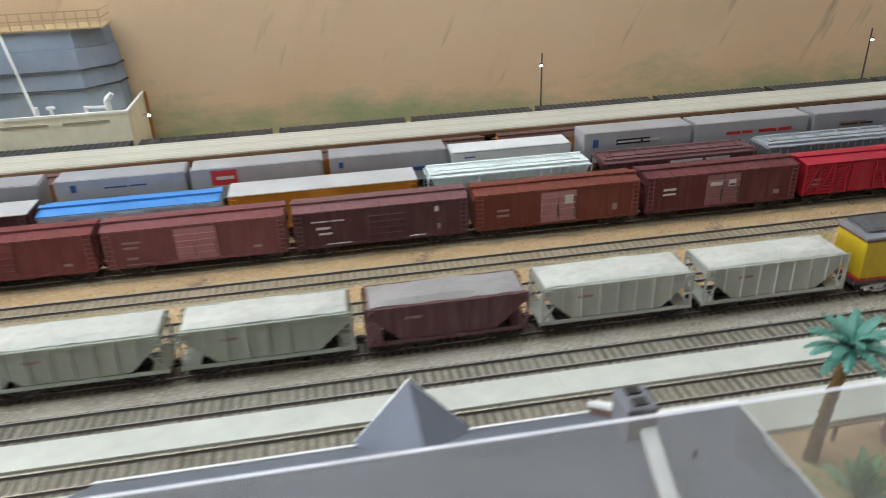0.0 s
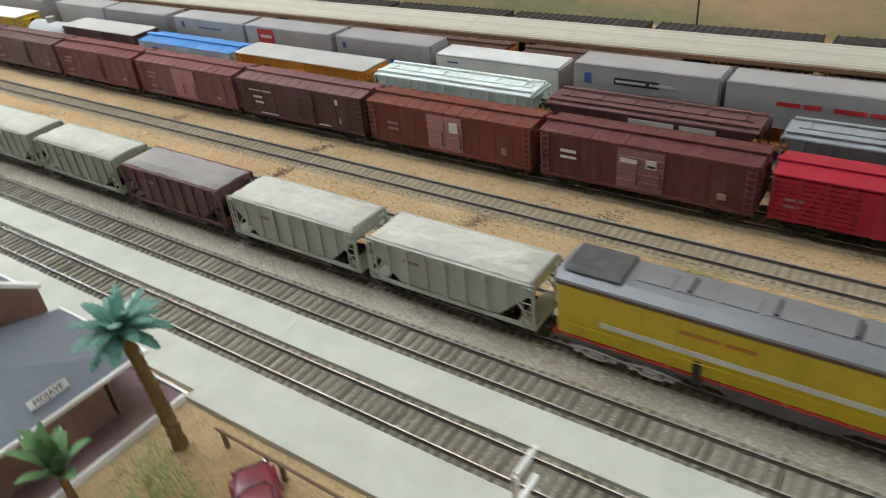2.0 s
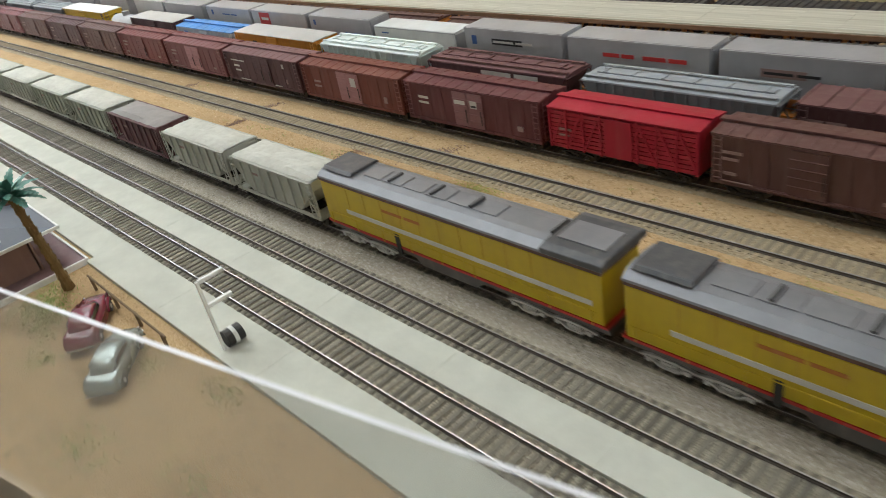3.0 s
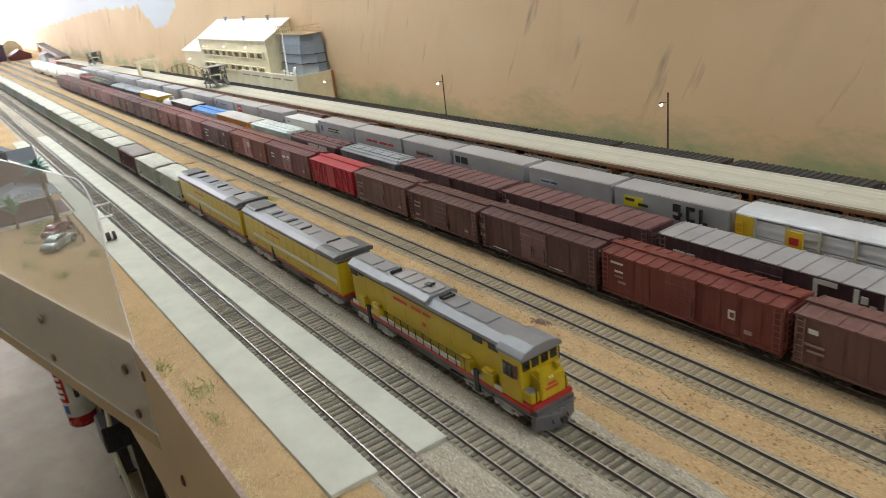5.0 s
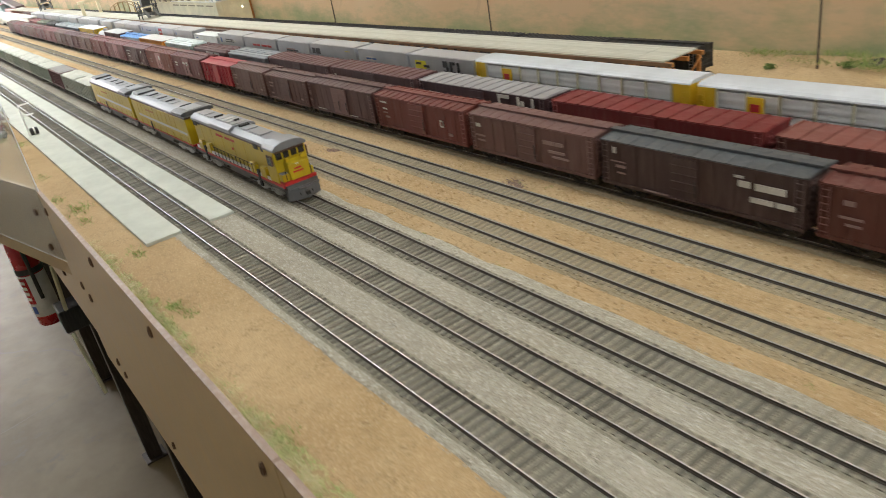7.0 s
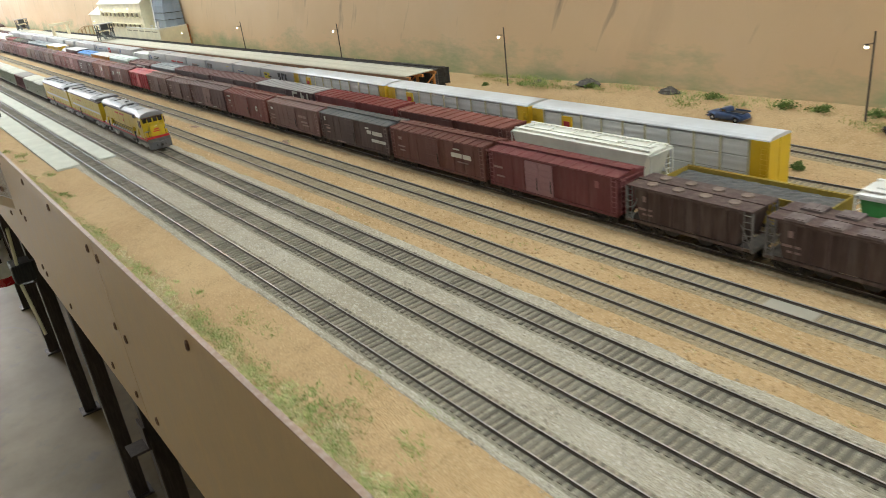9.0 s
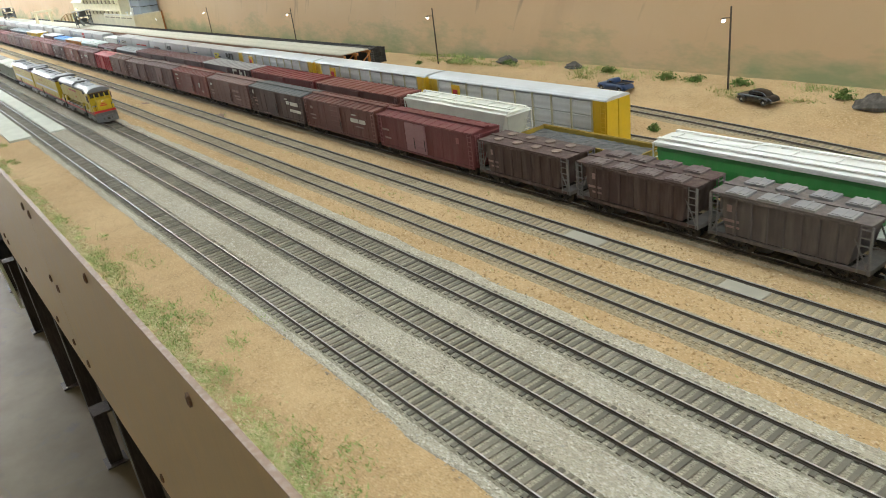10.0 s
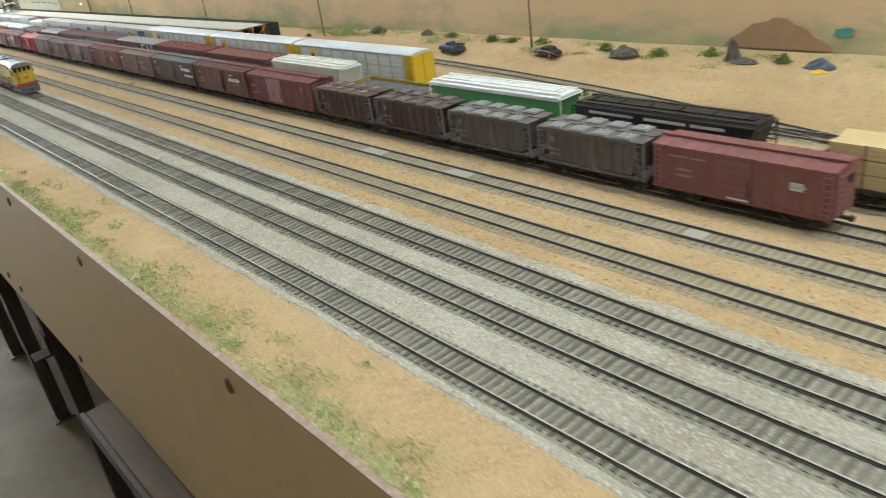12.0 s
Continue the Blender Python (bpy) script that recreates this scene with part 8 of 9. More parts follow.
C_LOAD_PALE = paint("load_pale", (0.54, 0.54, 0.48), 0.9, dust=(0.36, 0.34, 0.29), dust_amt=0.7)
C_LOAD_GREY = P("load_grey", 0.30, 0.28, 0.27, 0.9, 0.2)
seq = [C_ORE_PALE, C_ORE_PALE, C_ORE_MAR, C_ORE_GREEN, C_ORE_GREEN, C_ORE_PALE, C_ORE_GREEN, C_ORE_PALE, C_ORE_GREEN]
tail = NOSE - 0.2485 - 0.2385 * 2 - 0.002
for i in range(25):
    cc = seq[i] if i < len(seq) else (C_ORE_STEEL if i % 3 else C_ORE_GREEN)
    lab = "maroon hopper car with a grey load in the train" if cc is C_ORE_MAR else "pale grey-green hopper car with a heaped load in the train"
    hopper(tail - (i + 1) * 0.1225, tail - i * 0.1225, 3, cc, cc, lab, H=0.0420, covered=False, group="hopper cars in the train", load=C_LOAD_GREY if cc is C_ORE_MAR else C_LOAD_PALE,
           marks=((-0.03, 0.028, 0.012, 0.003, 3, M_CREAM_DIM),) if i < 8 else ())

# ---------------------------------------------------------------- station
M_SLATE = paint("station_roof_slate", (0.135, 0.152, 0.185), 0.55, dust=(0.22, 0.22, 0.23), dust_amt=0.2, grain=700.0)
M_BRICK = paint("station_brick", (0.235, 0.135, 0.105), 0.8, dust=(0.30, 0.20, 0.17), dust_amt=0.3, grain=800.0)
M_TRIM = paint("station_trim_white", (0.80, 0.80, 0.77), 0.5, dust_amt=0.08)
# mauve tile, darkened to put the shade below the eave into its colour
M_SLABRED = paint("porch_tile_mauve", (0.20, 0.118, 0.122), 0.7, dust_amt=0.2)
st = thing("railway_station", pose(0.0215, -0.0045, 0), "brick station with slate-grey hip roofs, white trim and chimney", "station building")
S0 = GROUND
part("porch_floor", Shape().box(0.030, 0.1265, -0.2480, -0.1275, S0, -0.0008), M_SLABRED, st, "mauve tiled porch floor")
part("porch_curb", Shape().plan([(0.030, -0.2495), (0.1285, -0.2495), (0.1285, -0.1258), (0.030, -0.1258), (0.030, -0.1274), (0.1268, -0.1274), (0.1268, -0.2481), (0.030, -0.2481)], S0, 0.0006), M_TRIM, st, "white kerb")
part("low_wall_block", Shape().box(0.032, 0.1070, -0.2360, -0.1560, -0.0007, 0.0268), M_BRICK, st, "brown brick wall")
part("porch_wing", Shape().box(0.0990, 0.1085, -0.1545, -0.1530, -0.0007, 0.0262), M_BRICK, st, "brick wing wall below the eave")
part("main_block", Shape().box(-0.215, 0.0295, -0.2420, -0.1420, S0, 0.0390), M_BRICK, st, "brown brick main block")
# low hip roof at the east end
e0, e1, ys, yn, ez, rz = 0.0330, 0.1125, -0.2400, -0.1325, 0.0275, 0.0430
yr = (ys + yn) / 2
hip = Shape().add([(e0, ys, ez), (e1, ys, ez), (e1, yn, ez), (e0, yn, ez), (e0, yr, rz), (0.0780, yr, rz)], [(0, 1, 5, 4), (1, 2, 5), (2, 3, 4, 5), (3, 0, 4), (0, 3, 2, 1)])
part("low_roof", hip, M_SLATE, st, "slate-grey low hip roof")
part("gutter", Shape().plan([(e0, ys - 0.0014), (e1 + 0.0014, ys - 0.0014), (e1 + 0.0014, yn + 0.0014), (e0, yn + 0.0014), (e0, yn), (e1, yn), (e1, ys), (e0, ys)], ez - 0.0016, ez + 0.0008), M_TRIM, st, "white gutter")
# main gable roof
gx0, gx1, gs, gn, gz, gr = -0.225, 0.0240, -0.2430, -0.1385, 0.0400, 0.0760
gy = (gs + gn) / 2
part("main_roof", Shape().prism([(gs, gz), (gn, gz), (gy, gr)], gx0, gx1), M_SLATE, st, "slate-grey main gable roof")
part("gutter", Shape().box(gx0, gx1, gn + 0.0001, gn + 0.0016, gz - 0.0014, gz + 0.0010), M_TRIM, st, "white gutter")
part("gutter", Shape().box(gx0, gx1, gs - 0.0016, gs - 0.0001, gz - 0.0014, gz + 0.0010), M_TRIM, st, "white gutter")
part("gable_wall", Shape().prism([(gs - 0.002, 0.0272), (gn + 0.002, 0.0272), (gn + 0.002, gz + 0.003), (gy, gr + 0.0035), (gs - 0.002, gz + 0.003)], gx1 + 0.0002, gx1 + 0.0046), M_BRICK, st, "brown stepped gable end")
for s in (-1, 1):
    yb = gn + 0.0025 if s > 0 else gs - 0.0025
    part("coping", Shape().prism([(yb, gz + 0.0032), (gy, gr + 0.0037), (gy, gr + 0.0062), (yb + s * 0.002, gz + 0.0045)][:: (-1 if s > 0 else 1)], gx1 - 0.0008, gx1 + 0.0058), M_TRIM, st, "white gable coping")
chim = part("chimney", Shape().box(gx1 - 0.0075, gx1 + 0.0065, gy - 0.0060, gy + 0.0110, gr - 0.008, gr + 0.0125), paint("chimney_grey", (0.16, 0.165, 0.18), 0.6, dust_amt=0.2), st, "grey twin chimney", bevel=0.0006)
for y in (gy - 0.0015, gy + 0.0065):
    part("flue", Shape().box(gx1 - 0.0035, gx1 + 0.0025, y - 0.0024, y + 0.0024, gr + 0.0126, gr + 0.0136), M_BLACK, chim, "dark flue opening")
# cross gable facing the tracks
cx, cw = -0.070, 0.030
cross = Shape().add([(cx - cw, gn + 0.004, gz), (cx + cw, gn + 0.004, gz), (cx, gn + 0.004, 0.0740), (cx - cw, gy, gz), (cx + cw, gy, gz), (cx, gy, 0.0740)],
                    [(0, 1, 2), (3, 5, 4), (0, 2, 5, 3), (1, 4, 5, 2), (0, 3, 4, 1)])
part("cross_roof", cross, M_SLATE, st, "slate-grey cross gable")
for s in (-1, 1):
    part("barge_board", Shape().add([(cx + s * cw, gn + 0.0042, gz - 0.0008), (cx + s * cw, gn + 0.0054, gz - 0.0008), (cx, gn + 0.0042, 0.0744), (cx, gn + 0.0054, 0.0744), (cx + s * (cw - 0.0022), gn + 0.0042, gz - 0.0008), (cx + s * (cw - 0.0022), gn + 0.0054, gz - 0.0008), (cx, gn + 0.0042, 0.0718), (cx, gn + 0.0054, 0.0718)],
         [(0, 1, 3, 2), (4, 6, 7, 5), (1, 5, 7, 3), (0, 2, 6, 4), (0, 4, 5, 1), (2, 3, 7, 6)]), M_TRIM, st, "white barge board")
part("plumbing_vent", Shape().tube((0.0600, yr + 0.004, rz - 0.001), (0.0600, yr + 0.004, rz + 0.004), 0.0011, 7), M_BLACK, st)
for i in range(5):
    part("window", lambda: Shape().box(-0.006, 0.006, -0.0004, 0.0006, 0.012, 0.028), M_DARKGLASS, st, "dark station window", key="stwn", at=pose(-0.19 + i * 0.045, -0.1419, 0))
# name board on the east eave
board_m = Matrix(((0, -0.5, 0.866, 0.1275), (1, 0, 0, -0.1845), (0, 0.866, 0.5, 0.0345), (0, 0, 0, 1)))
sign = thing("name_board", board_m, "white station name board lettered in black on the roof edge", "sign")
part("panel", Shape().box(-0.0102, 0.0102, -0.0022, 0.0022, -0.0006, 0.0), M_TRIM, sign, bevel=0.0002)
txt = bpy.data.curves.new("lettering", "FONT")
txt.body, txt.size, txt.align_x, txt.align_y, txt.extrude = "MOJAVE", 0.0042, "CENTER", "CENTER", 0.00008
txt.materials.append(M_BLACK)
tob = new("lettering_source", txt)
dg = bpy.context.evaluated_depsgraph_get()
tme = bpy.data.meshes.new_from_object(tob.evaluated_get(dg))
bpy.data.objects.remove(tob)
tl = new("lettering", tme)
tl.parent = sign
tl.location = (0, 0, 0.00022)
part("stay", Shape().tube((-0.009, -0.0026, -0.0005), (-0.009, -0.004, -0.0052), 0.0004, 5).tube((0.009, -0.0026, -0.0005), (0.009, -0.004, -0.0052), 0.0004, 5), M_BLACK, sign)


# ---------------------------------------------------------------- palms and plants
M_FROND = paint("palm_frond_teal", (0.075, 0.225, 0.175), 0.45, dust=(0.17, 0.33, 0.27), dust_amt=0.4, grain=300)
M_TRUNKP = paint("palm_trunk", (0.175, 0.105, 0.035), 0.85, dust=(0.28, 0.185, 0.075), dust_amt=0.5, grain=900)
M_LEAF = paint("leaf_green", (0.15, 0.29, 0.12), 0.5, dust=(0.26, 0.40, 0.20), dust_amt=0.4, grain=300)


def frond_shape(ln, droop, seed, wide=0.0052):
    """A moulded frond: a broad drooping blade folded along its midrib, its edges nicked into leaflets."""
    rr = random.Random(seed)
    n = 14
    rows = []
    for i in range(n + 1):
        u = i / n
        c = Vector((ln * (u - 0.18 * u * u), 0, ln * (0.34 * u - droop * u * u)))
        wl = wide * (0.30 + 1.25 * math.sin(math.pi * min(1.0, 0.10 + 0.86 * u))) * (1.0 if i % 2 else 0.80) * (0.10 if i == n else 1.0)
        back = wl * (0.35 if i % 2 else 0.05)
        rows.append([(c.x + back, -wl, c.z - wl * 0.42 + rr.uniform(-0.0003, 0.0003)), tuple(c), (c.x + back, wl, c.z - wl * 0.42 + rr.uniform(-0.0003, 0.0003)), (c.x, 0.0, c.z - 0.0005)])
    vs = [p for r_ in rows for p in r_]
    fs = []
    for i in range(n):
        a, b = i * 4, (i + 1) * 4
        fs += [(a, b, b + 1, a + 1), (a + 1, b + 1, b + 2, a + 2), (a + 2, b + 2, b + 3, a + 3), (a + 3, b + 3, b, a)]
    return Shape().add(vs, fs)


def palm(x, y, top, lean, label, fr=18, ln=0.034, seed=1, wide=0.0052, mf=None):
    root = thing("palm_tree", pose(x, y, GROUND), label, "palm tree", "palms")
    rr = random.Random(seed)
    secs = []
    m = 20
    for i in range(m + 1):
        u = i / m
        r = (0.0035 - 0.0011 * u) * (1.0 + (0.18 if i % 2 else -0.06)) * (1.25 if i == 0 else 1)
        cx_, cy_ = lean[0] * u ** 1.3, lean[1] * u ** 1.3
        secs.append([(cx_ + r * math.cos(a) * rr.uniform(0.9, 1.1), cy_ + r * math.sin(a) * rr.uniform(0.9, 1.1), top * u) for a in [2 * math.pi * k / 9 for k in range(9)]])
    part("trunk", Shape().loft(secs), M_TRUNKP, root, "ringed brown trunk")
    boots = Shape()
    for i in range(70):
        # cut frond stubs spiralling up the trunk
        u = (i + 0.5) / 70
        a = i * 2.4
        r = (0.0035 - 0.0011 * u) * 0.98
        c = Vector((lean[0] * u ** 1.3 + r * math.cos(a), lean[1] * u ** 1.3 + r * math.sin(a), top * u))
        boots.tube(c, c + Vector((0.0008 * math.cos(a), 0.0008 * math.sin(a), 0.0016)), 0.0007, 4, 0.0004)
    part("trunk_sheath", boots, M_TRUNKP, root, "cut frond stubs on the trunk")
    for i in range(fr):
        a = i * 137.5
        tilt = -58 + 74 * (i / fr) + rr.uniform(-6, 6)
        part("frond", lambda: frond_shape(ln, 0.50, 3, wide), mf or M_FROND, root, "feathered frond", key=("fr", ln, wide), at=pose(lean[0], lean[1], top - 0.001, 0, 0, a) @ pose(0, 0, 0, 0, tilt, 0))


palm(0.1730, -0.1555, 0.0800, (0.002, -0.006), "tall palm with teal fronds and ringed brown trunk beside the station", seed=2, fr=26, wide=0.0023, ln=0.0260)
palm(-0.636, -0.158, 0.050, (0.002, 0.0), "smaller palm with green fronds beyond the station", fr=14, ln=0.026, seed=5, wide=0.0032, mf=M_LEAF)


def agave(x, y, label):
    root = thing("broadleaf_plant", pose(x, y, GROUND), label, "plant")
    rr = random.Random(3)
    for i in range(15):
        ln = rr.uniform(0.022, 0.032)

        def leaf():
            sec = []
            for k in range(7):
                u = k / 6
                wd = 0.0044 * math.sin(math.pi * (0.12 + 0.86 * u))
                zc = ln * (0.75 * u - 0.42 * u * u)
                sec.append([(ln * u * 0.8, -wd, zc + 0.0006), (ln * u * 0.8, 0, zc - 0.0003), (ln * u * 0.8, wd, zc + 0.0006), (ln * u * 0.8, 0, zc + 0.0002)])
            return Shape().loft(sec)
        part("leaf", leaf(), M_LEAF, root, "broad green leaf", at=pose(0, 0, 0.020 + 0.0005 * i, 0, -8 - i * 3.4, i * 137.5))
    part("stem", Shape().tube((0, 0, 0), (0, 0, 0.030), 0.0022, 7, 0.0014), M_TRUNKP, root)


agave(0.160, -0.2050, "broad-leaved green plant before the station")


# ---------------------------------------------------------------- motor cars
def auto(x, y, yaw, col, label, kind_="sedan", z=GROUND, size=1.0):
    """A rounded 1940s car: lofted body and cabin, fenders, wheels, bumpers, lamps."""
    root = thing("motor_car", pose(x, y, z, 0, 0, yaw) @ Matrix.Scale(size, 4), label, "car", "parked cars")
    L, w = 0.056, 0.0102

    def ring(px, hw_, z0, z1, r):
        return [(px, -hw_, z0), (px, hw_, z0), (px, hw_, z1 - r), (px, hw_ - r * 0.5, z1 - r * 0.3), (px, hw_ - r * 1.4, z1), (px, -hw_ + r * 1.4, z1), (px, -hw_ + r * 0.5, z1 - r * 0.3), (px, -hw_, z1 - r)]
    low = [(-0.5, 0.72, .0040, .0072), (-0.46, 0.90, .0032, .0098), (-0.36, 1.0, .0030, .0114), (-0.15, 1.0, .0030, .0116), (0.10, 1.0, .0030, .0116), (0.22, 0.96, .0030, .0118), (0.38, 0.86, .0032, .0112), (0.47, 0.72, .0036, .0098), (0.50, 0.55, .0044, .0080)]
    part("body", Shape().loft([ring(a * L, b * w, c, d, 0.0016) for a, b, c, d in low]), col, root, smooth=True)
    if kind_ == "sedan":
        top = [(-0.33, 0.70, .0112, .0118), (-0.26, 0.74, .0112, .0152), (-0.14, 0.76, .0112, .0170), (0.02, 0.76, .0112, .0172), (0.11, 0.74, .0112, .0164), (0.19, 0.70, .0112, .0120)]
    else:
        top = [(-0.06, 0.74, .0112, .0120), (-0.04, 0.78, .0112, .0168), (0.02, 0.78, .0112, .0176), (0.10, 0.76, .0112, .0168), (0.17, 0.72, .0112, .0122)]
    part("cabin", Shape().loft([ring(a * L, b * w, c, d, 0.0014) for a, b, c, d in top]), col, root, smooth=True)
    xw0, xw1 = (-0.24, 0.10) if kind_ == "sedan" else (-0.02, 0.09)
    for sy in (-1, 1):
        part("side_window", Shape().box(xw0 * L, xw1 * L, sy * (w * 0.765) - 0.0003, sy * (w * 0.765) + 0.0003, 0.0126, 0.0154), M_DARKGLASS, root, "dark window")
    part("windscreen", Shape().prism([(0.135 * L, 0.0150), (0.178 * L, 0.0126), (0.186 * L, 0.0130), (0.143 * L, 0.0155)], -w * 0.58, w * 0.58, "y"), M_DARKGLASS, root, "dark windscreen")
    for ax in (-0.31, 0.31):
        for sy in (-1, 1):
            whl = part("wheel", lambda: Shape().tube((0, -0.0012, 0), (0, 0.0012, 0), 0.0040, 14), M_BLACK, root, "black tyre", key="cwh", at=pose(ax * L, sy * (w - 0.0012), 0.0040))
            part("hubcap", lambda: Shape().tube((0, -0.0015, 0), (0, 0.0015, 0), 0.0016, 10), M_TRUCK_SILVER, whl, key="chb")
            part("fender", lambda: Shape().loft([[(0.0072 * math.cos(t), yy, 0.0012 + 0.0066 * math.sin(t)) for t in [math.pi * k / 8 for k in range(9)]] + [(-0.0052, yy, 0.0012)] + [(0.0048 * math.cos(t), yy, 0.0012 + 0.0046 * math.sin(t)) for t in [math.pi * (7 - k) / 8 for k in range(7)]] for yy in (-0.0018, 0.0018)]), col, root, key=("cfd", col.name), at=pose(ax * L, sy * (w - 0.0012), 0.0026), smooth=True)
    for e in (-1, 1):
        part("bumper", Shape().tube((e * (L / 2 + 0.0008), -w * 0.82, 0.0048), (e * (L / 2 + 0.0008), w * 0.82, 0.0048), 0.0007, 6), C_CHROME, root, "chrome bumper")
    for sy in (-1, 1):
        part("headlight", Shape().tube((L * 0.445, sy * w * 0.74, 0.0086), (L * 0.482, sy * w * 0.74, 0.0084), 0.0014, 10), C_CHROME, root, "round headlight")
    if kind_ == "pickup":
        part("bed_floor", Shape().box(-0.44 * L, -0.075 * L, -w * 0.74, w * 0.74, 0.0117, 0.0120), M_UNDER, root, "dark load bed")
        for sy in (-1, 1):
            part("bed_side", Shape().box(-0.46 * L, -0.075 * L, sy * w * 0.86 - 0.0007, sy * w * 0.86 + 0.0007, 0.0116, 0.0136), col, root)


C_CHROME = paint("chrome", (0.62, 0.62, 0.62), 0.15, metal=1.0, dust_amt=0.03)
auto(0.2440, -0.1660, 147, paint("car_maroon", (0.18, 0.014, 0.035), 0.2, dust_amt=0.04, spec=0.7), "glossy maroon sedan parked by the rail")
auto(0.3030, -0.1730, 139, paint("car_silver_green", (0.34, 0.38, 0.35), 0.25, metal=0.5, dust_amt=0.06, spec=0.6), "silver-green sedan parked by the rail")
auto(1.6550, 0.4860, 175, paint("pickup_blue", (0.025, 0.055, 0.14), 0.35, dust_amt=0.15), "dark blue pickup truck near the backdrop", "pickup", GROUND + ground_rise(1.655, 0.486), 0.92)
auto(1.8480, 0.4930, 168, paint("car_black", (0.012, 0.012, 0.015), 0.18, dust_amt=0.05, spec=0.7), "black sedan parked near the backdrop", z=GROUND + ground_rise(1.848, 0.493), size=0.86)

# parking rail, platform gate
rail_t = thing("hitching_rail", pose(0, 0, 0), "low weathered wooden parking rail on short posts", "rail")
M_OLDW = wood_mat("old_rail_wood", (0.16, 0.105, 0.055), (0.28, 0.19, 0.11), 0.85, "x", 90)
part("bar", Shape().tube((0.190, -0.1440, 0.0060), (0.316, -0.1450, 0.0060), 0.0009, 6), M_OLDW, rail_t)
for u in (0.04, 0.36, 0.66, 0.96):
    xx, yy = 0.190 + 0.126 * u, -0.1440 - 0.0010 * u
    part("post", Shape().box(xx - 0.0009, xx + 0.0009, yy - 0.0009, yy + 0.0009, GROUND - 0.001, 0.0066), M_OLDW, rail_t)
gate = thing("platform_marker", pose(0.3500, -0.1180, PZ), "white two-bar platform marker on a black round base", "marker")
part("base", Shape().tube((0, -0.0055, 0.0055), (0, 0.0055, 0.0055), 0.0054, 14), M_BLACK, gate, "black drum base")
part("band", Shape().tube((0, -0.0012, 0.0055), (0, 0.0012, 0.0055), 0.0057, 14), M_TRIM, gate, "white band")
part("post", Shape().box(-0.0010, 0.0010, -0.0088, -0.0072, 0.0, 0.0480), M_TRIM, gate)
for z in (0.0300, 0.0465):
    part("bar", Shape().box(-0.0010, 0.0010, -0.0071, 0.0085, z, z + 0.0022), M_TRIM, gate)

# brush, rocks, mound and clutter along the backdrop
def lump(name, x, y, r, h_, mat, label, cat, seed, n=11):
    rr = random.Random(seed)
    secs = []
    for k in range(5):
        u = k / 4
        gz = GROUND + ground_rise(x, y) - 0.0005
        secs.append([(x + r * math.cos(2 * math.pi * i / n) * (1 - u ** 1.6 * 0.85) * rr.uniform(0.8, 1.15), y + 0.62 * r * math.sin(2 * math.pi * i / n) * (1 - u ** 1.6 * 0.85) * rr.uniform(0.8, 1.15), gz + h_ * u * rr.uniform(0.85, 1.1)) for i in range(n)])
    solid(name, Shape().loft(secs), mat, label, cat)


M_ROCK = paint("dark_rock", (0.075, 0.066, 0.058), 0.9, dust_amt=0.4)
M_DIRT = paint("mound_dirt", (0.36, 0.215, 0.12), 0.95, dust_amt=0.3, grain=300)
for i, (x, y, r, hh) in enumerate(((1.285, 0.540, 0.018, 0.007), (1.385, 0.546, 0.024, 0.011), (1.530, 0.545, 0.017, 0.009), (1.962, 0.512, 0.024, 0.015), (2.108, 0.522, 0.011, 0.026), (2.122, 0.520, 0.020, 0.006))):
    lump("rock", x, y, r, hh, M_ROCK, "dark weathered rock by the backdrop brush", "rock", 20 + i)
hill = [(-0.066, 0.0), (0.066, 0.0), (0.056, 0.010), (0.044, 0.015), (0.034, 0.024), (0.020, 0.029), (0.012, 0.035), (-0.004, 0.036), (-0.014, 0.031), (-0.030, 0.028), (-0.044, 0.017), (-0.058, 0.010)]
solid("painted_hill", Shape().prism(hill, 0.0, 0.0015, "y"), M_DIRT, "brown hill painted on the backdrop", "painted hill", "structure", at=pose(2.139, back_y(2.139) - 0.0024, 0.0160, 0, 0, math.degrees(math.atan(BACK_B))))
patch = [(-0.010, -0.004), (0.006, -0.005), (0.011, 0.003), (0.007, 0.006), (-0.008, 0.004)]
solid("painted_patch", Shape().prism(patch, 0.0, 0.0012, "y"), paint("patch_teal", (0.07, 0.27, 0.27), 0.6), "teal spot painted on the backdrop", "painted spot", "structure", at=pose(2.212, back_y(2.212) - 0.0022, 0.0370, 0, 0, math.degrees(math.atan(BACK_B))))
lump("tractor_wreck", 2.208, 0.520, 0.017, 0.011, paint("wreck_blue_grey", (0.06, 0.08, 0.12), 0.5), "dark blue scrap heap with yellow parts", "scrap", 42)
lump("scrap_plate", 2.214, 0.506, 0.010, 0.004, M_YELLOW_CAR, "yellow scrap plate lying in sand", "scrap", 43)


